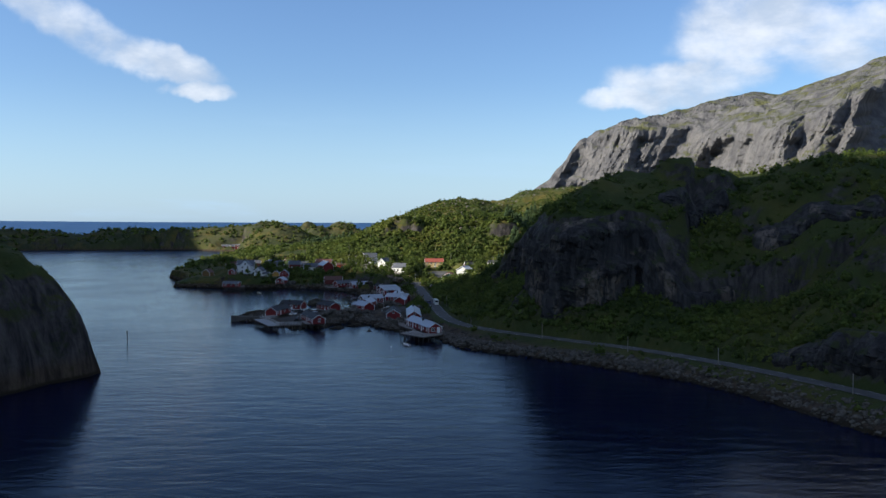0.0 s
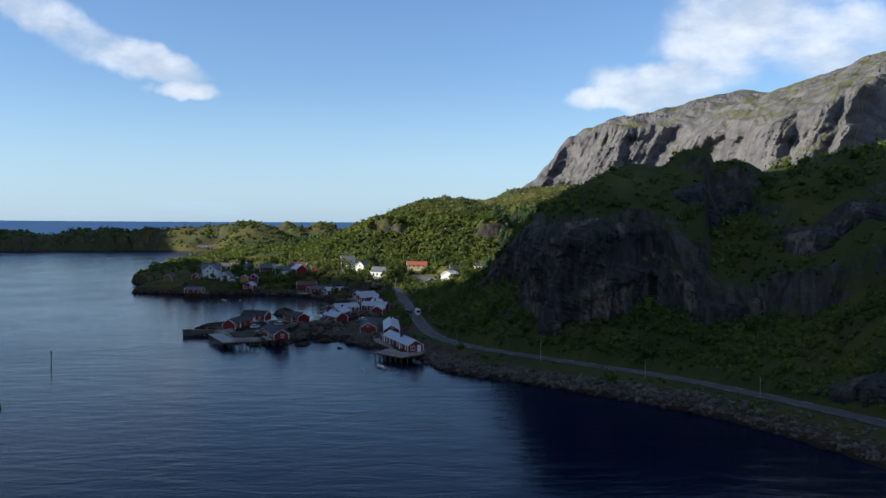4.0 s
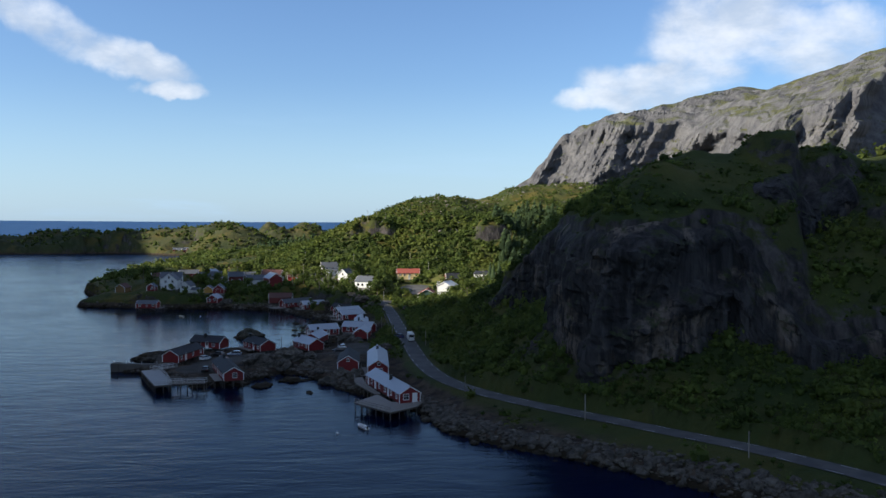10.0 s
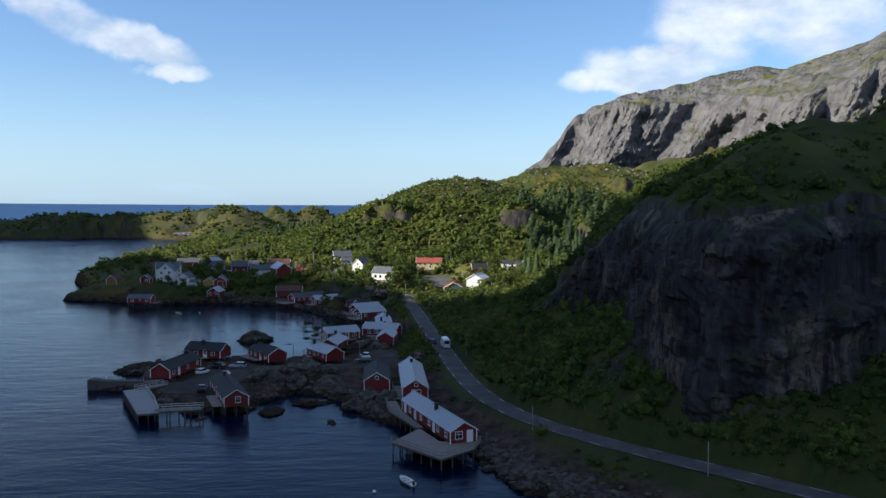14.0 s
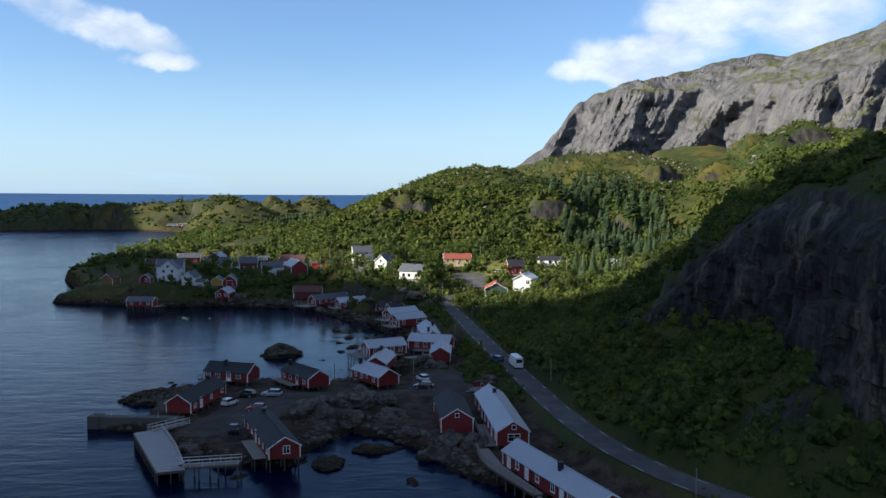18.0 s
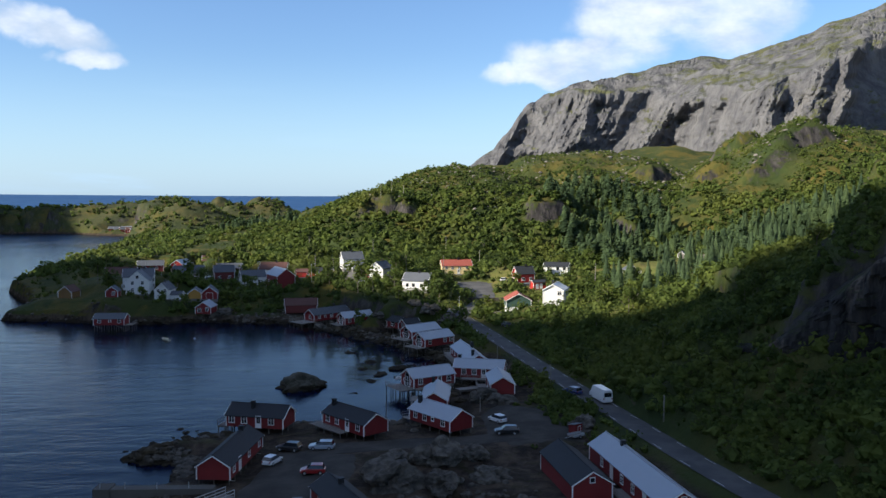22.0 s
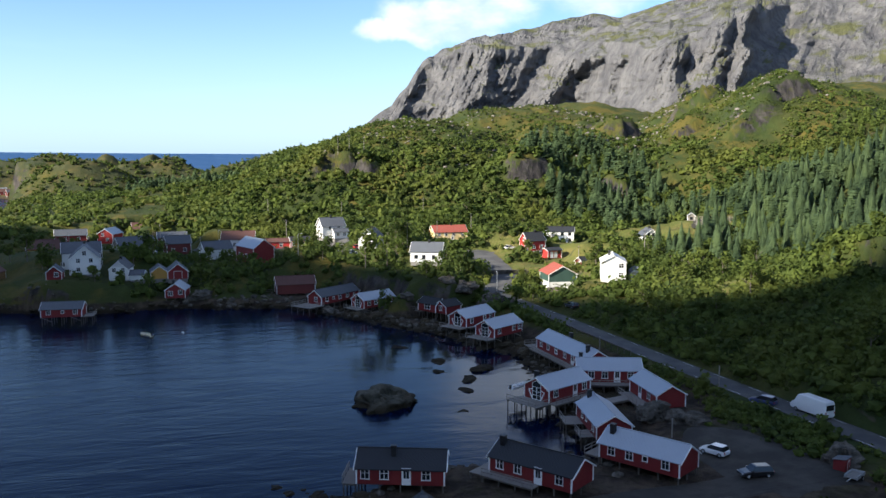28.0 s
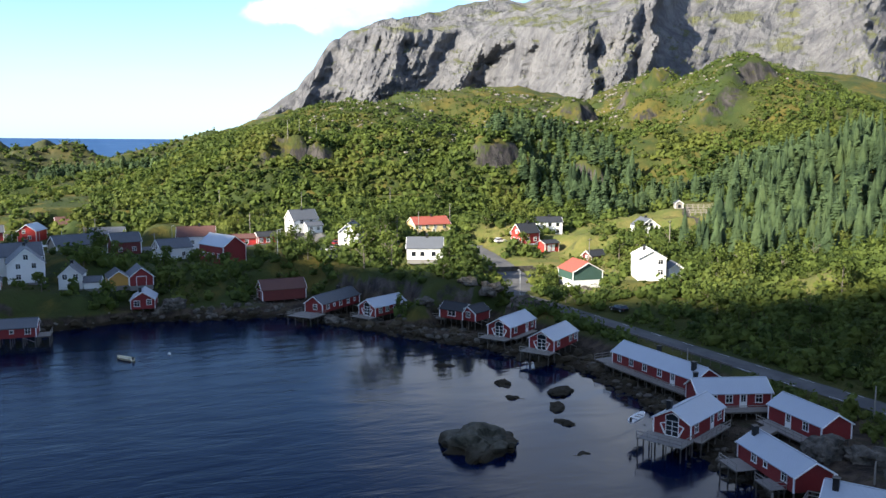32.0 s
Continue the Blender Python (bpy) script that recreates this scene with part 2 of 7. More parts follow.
rock = t.mix(t.math("MULTIPLY", t.ramp(n_mid, 0.55, 0.75), 0.6), rock, (0.105, 0.090, 0.080, 1))
rock = t.mix(t.math("MULTIPLY", t.ramp(n_fine, 0.55, 0.8), 0.6), rock, (0.019, 0.021, 0.014, 1))
rock = t.mix(t.math("MULTIPLY", t.ramp(t.noise(pos, 0.35, 5, 0.7), 0.52, 0.66), 0.55), rock, (0.028, 0.036, 0.012, 1))
steep = t.math("ADD", t.math("MULTIPLY", t.math("SUBTRACT", n_mid, 0.5), 0.75), nrm.outputs[2])
is_grass = t.ramp(steep, 0.54, 0.68)
ledge = t.math("MULTIPLY", t.ramp(t.noise(t.stretch(pos, (1, 1, 1.6)), 0.075, 6, 0.72), 0.49, 0.57), t.ramp(nrm.outputs[2], 0.22, 0.45))
is_grass = t.math("MAXIMUM", is_grass, t.math("MULTIPLY", ledge, 0.92))
tide = t.ramp(t.math("ADD", zed.outputs[2], t.math("MULTIPLY", n_mid, 1.6)), 2.75, 3.7)
is_grass = t.math("MULTIPLY", is_grass, tide)
bare = t.math("MULTIPLY", t.math("MULTIPLY", t.ramp(zed.outputs[1], 830, 1050), t.ramp(t.math("MULTIPLY", zed.outputs[0], -1.0), -20, 80)), t.ramp(t.noise(pos, 0.03, 6, 0.7), 0.36, 0.52))
is_grass = t.math("MULTIPLY", is_grass, t.math("SUBTRACT", 1.0, t.math("MULTIPLY", bare, 0.30)))
weed = t.ramp(t.math("ADD", zed.outputs[2], t.math("MULTIPLY", n_fine, 0.8)), 0.8, 1.7)
brown = t.math("SUBTRACT", 1.0, t.ramp(zed.outputs[2], 3.0, 7.0))
rock = t.mix(brown, rock, t.mix(1.0, rock, (1.08, 0.90, 0.68, 1), "MULTIPLY"))
shore_rock = t.mix(weed, (0.0215, 0.0160, 0.0085, 1), rock)
t.put(p.inputs["Base Color"], t.mix(is_grass, shore_rock, grass))
bump(t, p, t.math("ADD", t.math("MULTIPLY", n_fine, 0.5), t.math("MULTIPLY", streak, 1.0)), 0.9, 0.7)


# bare cliff: dark wet rock with long streaks, paler brown where slabs have come away
CLIFF_ROCK, t, p = material("cliff_rock", 0.9, 0.0, 0.2)
pos = t.n("NewGeometry").outputs["Position"]
nrm = t.n("SeparateXYZ")
t.put(nrm.inputs[0], t.n("NewGeometry").outputs["Normal"])
wide, fine = t.noise(t.stretch(pos, (1, 1, 0.55), (0, 0.5, 0)), 0.075, 5, 0.62, 0.5), t.noise(pos, 0.8, 6, 0.68)
drip = t.noise(t.stretch(pos, (1, 1, 0.05)), 0.55, 5, 0.62, 0.15)
seam = t.noise(t.stretch(pos, (1, 1, 0.16), (0.1, 0.3, 0)), 0.28, 6, 0.68, 0.5)
c = t.mix(t.ramp(seam, 0.36, 0.66), (0.015, 0.0142, 0.0150, 1), (0.066, 0.062, 0.063, 1))
slab = t.math("MULTIPLY", t.ramp(wide, 0.53, 0.63), t.ramp(t.math("ADD", drip, t.math("MULTIPLY", fine, 0.25)), 0.50, 0.68))
c = t.mix(t.math("MULTIPLY", slab, 0.9), c, (0.175, 0.140, 0.112, 1))
c = t.mix(t.math("MULTIPLY", t.ramp(t.noise(t.stretch(pos, (1, 1, 0.07)), 0.9, 4, 0.6), 0.54, 0.66), 0.75), c, (0.012, 0.012, 0.013, 1))
moss = t.math("MULTIPLY", t.ramp(t.noise(pos, 0.22, 6, 0.7), 0.50, 0.62), t.ramp(nrm.outputs[2], 0.18, 0.5))
c = t.mix(t.math("MULTIPLY", moss, 0.9), c, (0.034, 0.046, 0.014, 1))
t.put(p.inputs["Base Color"], t.mix(t.math("MULTIPLY", fine, 0.35), c, (0.014, 0.014, 0.013, 1)))
bump(t, p, t.math("ADD", t.math("MULTIPLY", seam, 1.0), t.math("MULTIPLY", fine, 0.45)), 1.0, 0.9)


def rock_material(name, lo, hi, scale, lichen=0.3, tide=(0.9, 2.1)):
    m, t, p = material(name, 0.92, 0.0, 0.2)
    obj = t.n("NewGeometry").outputs["Position"]
    a, b = t.noise(obj, scale, 6, 0.66, 0.3), t.noise(obj, scale * 5, 5, 0.7)
    rnd = t.n("ObjectInfo").outputs["Random"]
    isl = t.n("NewGeometry").outputs["Random Per Island"]
    c = t.mix(t.ramp(a, 0.33, 0.68), lo + (1,), hi + (1,))
    c = t.mix(t.math("MULTIPLY", t.math("ADD", rnd, isl), 0.28), c, tuple(x * 0.45 for x in lo) + (1,))
    c = t.mix(t.math("MULTIPLY", t.ramp(b, 0.58, 0.75), lichen), c, (0.20, 0.17, 0.09, 1))
    z = t.n("SeparateXYZ")
    t.put(z.inputs[0], obj)
    wet = t.ramp(t.math("ADD", z.outputs[2], t.math("MULTIPLY", b, 0.8)), *tide)
    c = t.mix(wet, (0.026, 0.020, 0.011, 1), c)
    t.put(p.inputs["Base Color"], c)
    bump(t, p, t.math("ADD", a, t.math("MULTIPLY", b, 0.4)), 0.8, 0.35)
    return m


BOULDER = rock_material("shore_boulder", (0.050, 0.045, 0.038), (0.165, 0.146, 0.120), 0.7, 0.3, (0.55, 1.15))
ISLET = rock_material("weedy_rock", (0.035, 0.036, 0.026), (0.115, 0.105, 0.080), 0.5)

# high mountain: grey rock with ribs, grass on its shelves
CRAG, t, p = material("mountain_rock", 0.95, 0.0, 0.12)
pos = t.n("NewGeometry").outputs["Position"]
nrm = t.n("SeparateXYZ")
t.put(nrm.inputs[0], t.n("NewGeometry").outputs["Normal"])
rib = t.noise(t.stretch(pos, (1, 1, 0.35), (0, 0.35, 0)), 0.035, 8, 0.66, 0.5)
fine = t.noise(pos, 0.16, 7, 0.7)
rock = t.mix(t.ramp(rib, 0.34, 0.66), (0.082, 0.081, 0.086, 1), (0.162, 0.157, 0.155, 1))
rock = t.mix(t.math("MULTIPLY", t.ramp(fine, 0.5, 0.72), 0.55), rock, (0.060, 0.059, 0.061, 1))
long_streak = t.noise(t.stretch(pos, (1, 1, 0.22), (0, 0.55, 0)), 0.09, 6, 0.68, 0.6)
rock = t.mix(t.math("MULTIPLY", t.ramp(long_streak, 0.52, 0.70), 0.55), rock, (0.058, 0.057, 0.060, 1))
turf = t.mix(t.ramp(t.noise(pos, 0.02, 5), 0.4, 0.65), (0.061, 0.072, 0.027, 1), (0.104, 0.106, 0.047, 1))
shelf = t.ramp(t.math("ADD", nrm.outputs[2], t.math("MULTIPLY", t.math("SUBTRACT", t.noise(pos, 0.02, 7, 0.7), 0.5), 1.5)), 0.81, 1.04)
t.put(p.inputs["Base Color"], t.mix(shelf, rock, turf))
bump(t, p, t.math("ADD", t.math("MULTIPLY", rib, 0.9), t.math("ADD", t.math("MULTIPLY", fine, 0.4), t.math("MULTIPLY", long_streak, -0.5))), 1.0, 8.0)

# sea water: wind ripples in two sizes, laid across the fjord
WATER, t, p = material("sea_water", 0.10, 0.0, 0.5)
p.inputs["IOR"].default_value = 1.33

pos = t.n("NewGeometry").outputs["Position"]
swell = t.noise(t.stretch(pos, (0.45, 1.0, 1.0), (0, 0, radians(-14))), 0.11, 3, 0.5, 0.8)
ripple = t.noise(t.stretch(pos, (0.5, 1.0, 1.0), (0, 0, radians(10))), 0.75, 4, 0.6, 0.5)
wp = t.n("SeparateXYZ")
t.put(wp.inputs[0], pos)
exposed = t.ramp(t.math("ADD", t.math("MULTIPLY", wp.outputs[0], -1.0), t.math("MULTIPLY", t.noise(pos, 0.02, 3), 50)), 70, 125)
exposed = t.math("MAXIMUM", exposed, t.math("SUBTRACT", 1.0, t.ramp(wp.outputs[1], 375, 425)))
chop = t.noise(t.stretch(pos, (0.33, 1.0, 1.0), (0, 0, radians(24))), 0.26, 5, 0.6, 0.7)
gust = t.ramp(t.noise(pos, 0.012, 4, 0.6), 0.35, 0.7)
amp = t.math("ADD", 0.25, t.math("MULTIPLY", gust, 0.75))
bump(t, p, t.math("ADD", t.math("ADD", t.math("MULTIPLY", swell, 0.55), t.math("MULTIPLY", t.math("MULTIPLY", chop, exposed), 0.75)), t.math("MULTIPLY", t.math("MULTIPLY", ripple, amp), 0.13)), 0.30, 0.75)
# far out, paler blue in the colour stands in for reflected sky
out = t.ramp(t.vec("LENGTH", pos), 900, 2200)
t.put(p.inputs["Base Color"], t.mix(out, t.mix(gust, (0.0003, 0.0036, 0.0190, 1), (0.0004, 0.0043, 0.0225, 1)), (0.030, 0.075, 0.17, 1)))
t.put(p.inputs["Roughness"], t.math("ADD", t.math("ADD", t.math("ADD", 0.06, t.math("MULTIPLY", exposed, 0.05)), t.math("MULTIPLY", gust, 0.09)), t.math("MULTIPLY", out, 0.5)))
# reflections tinted blue, and weaker where exposed, to imitate a bluer, darker sky
t.put(p.inputs["Specular IOR Level"], t.math("SUBTRACT", t.math("SUBTRACT", 0.195, t.math("MULTIPLY", exposed, 0.065)), t.math("MULTIPLY", out, 0.03)))
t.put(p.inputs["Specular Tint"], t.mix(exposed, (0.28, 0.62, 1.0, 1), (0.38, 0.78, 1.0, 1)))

ASPHALT, t, p = material("worn_asphalt", 0.9, 0.0, 0.25)
pos = t.n("NewGeometry").outputs["Position"]
a, b = t.noise(pos, 0.25, 5, 0.6), t.noise(pos, 3.0, 4, 0.7)
c = t.mix(t.ramp(a, 0.35, 0.7), (0.074, 0.073, 0.074, 1), (0.122, 0.118, 0.113, 1))
t.put(p.inputs["Base Color"], t.mix(t.math("MULTIPLY", b, 0.35), c, (0.05, 0.05, 0.05, 1)))
bump(t, p, b, 0.3, 0.02)
GRAVEL, t, p = material("packed_gravel", 0.95, 0.0, 0.15)
pos = t.n("NewGeometry").outputs["Position"]
a, b = t.noise(pos, 0.18, 5, 0.62), t.noise(pos, 4.0, 4, 0.7)
c = t.mix(t.ramp(a, 0.35, 0.68), (0.044, 0.040, 0.035, 1), (0.088, 0.079, 0.068, 1))
t.put(p.inputs["Base Color"], t.mix(t.math("MULTIPLY", b, 0.5), c, (0.035, 0.034, 0.03, 1)))
bump(t, p, b, 0.5, 0.03)
LINE = painted("road_paint", (0.55, 0.55, 0.53), 0.8, 0, 0, 0.6, 0.1)


def foliage(name, lo, hi, dry):
    m, t, p = material(name, 0.75, 0.0, 0.2)
    rnd = t.n("ObjectInfo").outputs["Random"]
    isl = t.n("NewGeometry").outputs["Random Per Island"]
    pos = t.n("NewGeometry").outputs["Position"]
    clump = t.ramp(t.noise(pos, 0.24, 2), 0.32, 0.68)
    f = t.math("ADD", t.math("MULTIPLY", isl, 0.28), t.math("ADD", t.math("MULTIPLY", rnd, 0.2), t.math("ADD", t.math("MULTIPLY", clump, 0.30), t.math("MULTIPLY", t.ramp(t.noise(pos, 0.06, 4, 0.6), 0.36, 0.66), 0.30))))
    c = t.mix(f, lo + (1,), hi + (1,))
    c = t.mix(t.math("MULTIPLY", t.ramp(t.noise(pos, 0.03, 4, 0.6), 0.48, 0.68), 0.45), c, dry + (1,))
    t.put(p.inputs["Base Color"], c)
    thin = t.n("BsdfTranslucent")
    t.put(thin.inputs["Color"], c)
    both = t.n("MixShader")
    both.inputs[0].default_value = 0.42
    t.t.links.new(p.outputs[0], both.inputs[1])
    t.t.links.new(thin.outputs[0], both.inputs[2])
    t.t.links.new(both.outputs[0], t.t.nodes["Material Output"].inputs["Surface"])
    return m


LEAVES = foliage("birch_leaves", (0.016, 0.032, 0.009), (0.140, 0.186, 0.036), (0.160, 0.160, 0.034))
NEEDLES = foliage("spruce_needles", (0.017, 0.036, 0.021), (0.116, 0.172, 0.074), (0.140, 0.182, 0.062))
BARK = painted("grey_bark", (0.13, 0.11, 0.09), 0.9)

# ---- the lie of the land ----
SALT = np.array([12.9898, 78.233])


def lattice(ix, iy, seed):
    v = np.sin(ix * SALT[0] + iy * SALT[1] + seed * 37.719) * 43758.5453
    return v - np.floor(v)


def value_noise(x, y, size, seed):
    x, y = x / size, y / size
    ix, iy = np.floor(x), np.floor(y)
    fx, fy = x - ix, y - iy
    fx, fy = fx * fx * (3 - 2 * fx), fy * fy * (3 - 2 * fy)
    a = lattice(ix, iy, seed) * (1 - fx) + lattice(ix + 1, iy, seed) * fx
    b = lattice(ix, iy + 1, seed) * (1 - fx) + lattice(ix + 1, iy + 1, seed) * fx
    return a * (1 - fy) + b * fy


def fbm(x, y, size, seed, octaves=4, gain=0.5):
    total, amp, top = 0.0, 1.0, 0.0
    for k in range(octaves):
        c, s = math.cos(k * 0.9), math.sin(k * 0.9)
        total = total + amp * value_noise(x * c + y * s, y * c - x * s, size / 2.03 ** k, seed + k * 5)
        top += amp
        amp *= gain
    return total / top


def step(a, b, x):
    u = np.clip((x - a) / (b - a), 0, 1)
    return u * u * (3 - 2 * u)


def soft_min(a, b, k=4.0):
    return -k * np.logaddexp(-a / k, -b / k)


# shoreline, walked with the sea on the left-hand side
COAST = [(150, -300), (112, 60), (94, 130), (86, 160), (83, 170), (80, 181), (77, 191), (72, 206), (62, 225), (48, 241), (34, 256), (22, 267),
         (10, 277), (4, 286), (0, 300), (-6, 312), (-14, 322), (-22, 329), (-24.5, 339.5), (-31.5, 347.5), (-40, 352.5), (-46.5, 341), (-47, 333), (-51, 334),
         (-58.5, 334.5), (-65, 340), (-70, 344.5), (-74, 352), (-87, 357), (-79, 364), (-80, 374), (-90, 376.5), (-88.5, 379.5), (-74, 389.5), (-60, 396), (-48, 392),
         (-38, 395), (-39, 410), (-33, 424), (-31, 440), (-29, 450), (-30, 461), (-36, 470), (-40, 481), (-47, 491), (-55, 502), (-62, 512), (-71, 525), (-92, 530), (-104, 534), (-122, 529),
         (-145, 537), (-174, 546), (-168, 562), (-180, 590), (-205, 640), (-215, 720), (-226, 816), (-233, 900), (-236, 990), (-238, 1040), (-242, 1085), (-264, 1132)]
COAST_FAR = [(-282, 1176), (-310, 1187), (-345, 1225), (-400, 1255), (-470, 1235), (-560, 1225), (-680, 1195), (-820, 1200), (-980, 1190), (-1000, 1480), (-700, 1440),
             (-520, 1480), (-380, 1500), (-250, 1480), (-120, 1600), (60, 1900), (900, 2300), (1500, 2300), (1500, -300)]
LAND = COAST + COAST_FAR


def signed_distance(px, py, ring):
    best = np.full(px.shape, 1e9)
    inside = np.zeros(px.shape, bool)
    for (ax, ay), (bx, by) in zip(ring, ring[1:] + ring[:1]):
        dx, dy = bx - ax, by - ay
        u = np.clip(((px - ax) * dx + (py - ay) * dy) / (dx * dx + dy * dy + 1e-9), 0, 1)
        best = np.minimum(best, (px - ax - u * dx) ** 2 + (py - ay - u * dy) ** 2)
        if ay != by:
            cross = ((ay > py) != (by > py)) & (px < (bx - ax) * (py - ay) / (by - ay) + ax)
            inside ^= cross
    return np.where(inside, 1, -1) * np.sqrt(best)


ROAD = [(118, 60, 5.5), (106, 130, 5.0), (98, 160, 4.8), (92, 185, 4.4), (84, 206, 4.2), (77, 222, 4.0), (67.5, 240, 3.8), (56, 257.5, 3.6), (46, 269, 3.4), (38, 278.5, 3.3), (31, 286, 3.3), (23, 295.5, 3.2),
        (16, 305, 3.1), (9.5, 316, 3.0), (4.5, 329, 3.0), (1.5, 343, 3.0), (-0.8, 360, 3.0), (-2.5, 378, 3.0), (-4.5, 400, 3.0), (-8, 434, 3.2), (-12, 477, 3.6), (-15, 500, 4.2), (-19, 518, 4.8),
        (-27, 531, 5.3), (-38, 541, 6.2), (-46, 556, 7.6), (-50, 574, 9.4), (-58, 588, 10.2)]
SIDE_ROAD = [(-17, 512, 4.6), (-9, 524, 4.6), (-3, 540, 4.8), (0, 556, 5.6), (2, 575, 6.8), (-4, 584, 8.0)]


def near_line(px, py, line):
    """Distance to a road, its height there, which side, and y there."""
    best = np.full(px.shape, 1e9)
    zz, side, yy = np.zeros(px.shape), np.zeros(px.shape), np.zeros(px.shape)
    for (ax, ay, az), (bx, by, bz) in zip(line, line[1:]):
        dx, dy = bx - ax, by - ay
        u = np.clip(((px - ax) * dx + (py - ay) * dy) / (dx * dx + dy * dy), 0, 1)
        d = np.hypot(px - ax - u * dx, py - ay - u * dy)
        m = d < best
        best = np.where(m, d, best)
        zz = np.where(m, az + u * (bz - az), zz)
        yy = np.where(m, ay + u * dy, yy)
        side = np.where(m, np.sign((px - ax) * dy - (py - ay) * dx), side)
    return best, zz, side, yy


# rounded hills: centre, half-widths, height
HILLS = [(24, 769, 94, 105, 61), (135, 890, 130, 140, 80), (100, 742, 95, 88, 57), (222, 700, 100, 110, 80), (-38, 705, 40, 50, 34), (48, 662, 40, 34, 36),
         (165, 668, 66, 50, 50), (-15, 860, 70, 100, 46), (275, 850, 110, 160, 84), (430, 620, 150, 190, 78), (330, 430, 150, 150, 66), (220, 560, 90, 90, 52),
         (-130, 1150, 42, 34, 38), (-165, 1140, 30, 30, 34), (-190, 1010, 48, 40, 37), (-240, 1140, 56, 44, 40), (-60, 1040, 90, 70, 24), (-115, 730, 60, 70, 17),
         (-90, 880, 90, 80, 21), (-300, 1290, 60, 60, 36), (-390, 1300, 60, 60, 30), (-480, 1300, 90, 60, 27), (-620, 1290, 110, 60, 26), (-800, 1300, 110, 70, 30),
         (-70, 1130, 60, 50, 30), (0, 1120, 70, 70, 40), (-150, 640, 55, 60, 11), (-176, 626, 20, 26, 9), (-132, 566, 42, 26, 9), (120, 1150, 160, 150, 75),
         (320, 1180, 200, 180, 95), (-560, 1240, 42, 36, 21), (-436, 1232, 36, 34, 29), (-398, 1262, 32, 36, 31), (-345, 1288, 38, 40, 34), (-275, 1296, 36, 36, 37), (-205, 1312, 28, 34, 38), (-158, 1306, 26, 30, 38), (-640, 1235, 50, 34, 18), (600, 1100, 250, 250, 120)]
# bare rock knolls with a steep front: centre, half-width, depth in front and behind, height
KNOLLS = [(-33, 690, 20, 5, 34, 9), (190, 668, 26, 6, 34, 9), (150, 690, 20, 5, 26, 6), (50, 650, 19, 6, 26, 7), (128, 722, 16, 6, 24, 9), (196, 748, 24, 8, 32, 13), (242, 694, 24, 8, 32, 3), (88, 642, 10, 4, 14, 7),
          (166, 656, 18, 6, 26, 8), (-70, 632, 13, 5, 15, 5), (60, 800, 20, 7, 26, 7), (300, 720, 30, 10, 40, 14), 
          (-140, 780, 16, 6, 22, 6), (150, 800, 18, 7, 22, 7)]
NEAR_ROCK = [(-164, 222, 63, 62, 33.5)]
# rim of the cliff over the road, from the south-east round the prow to the north: x, y, top, foot, steepness of the slope above
RIM = [(150, 262, 30, 17, 1), (122, 272, 30, 16, 1), (98, 284, 22, 13, 1), (81, 283, 23, 13, 1), (74, 288, 31, 16, 0.7), (68, 294, 43, 20, 0.1), (55, 291.5, 43.5, 19, 0), (44, 291.5, 43, 14, 0),
       (38, 295, 43, 11, 0), (33.5, 305, 42, 13, 0), (32.5, 316, 43, 20, 0), (35, 330, 45, 20, 0), (36, 345, 44, 20, 0), (35, 358, 40, 20, 0), (31, 367, 33.5, 19, 0), (26, 371, 27, 18, 0), (22, 373, 22, 16.5, 0),
       (20.5, 379, 18, 15, 0), (17, 395, 17, 16, 0), (14, 412, 16, 15, 0), (11, 430, 15.5, 14.5, 0), (10, 448, 13, 12.5, 0),
       (14, 462, 10.5, 10.5, 0), (30, 478, 11, 11, 0), (50, 486, 13, 13, 0), (80, 494, 16, 16, 0), (190, 500, 26, 26, 0)]


def rim_wave(x, y):
    return (fbm(x, y, 16, 331, 3) - 0.5) * 7


PADS = []           # (x, y, radius, height, soft edge): level ground under the houses


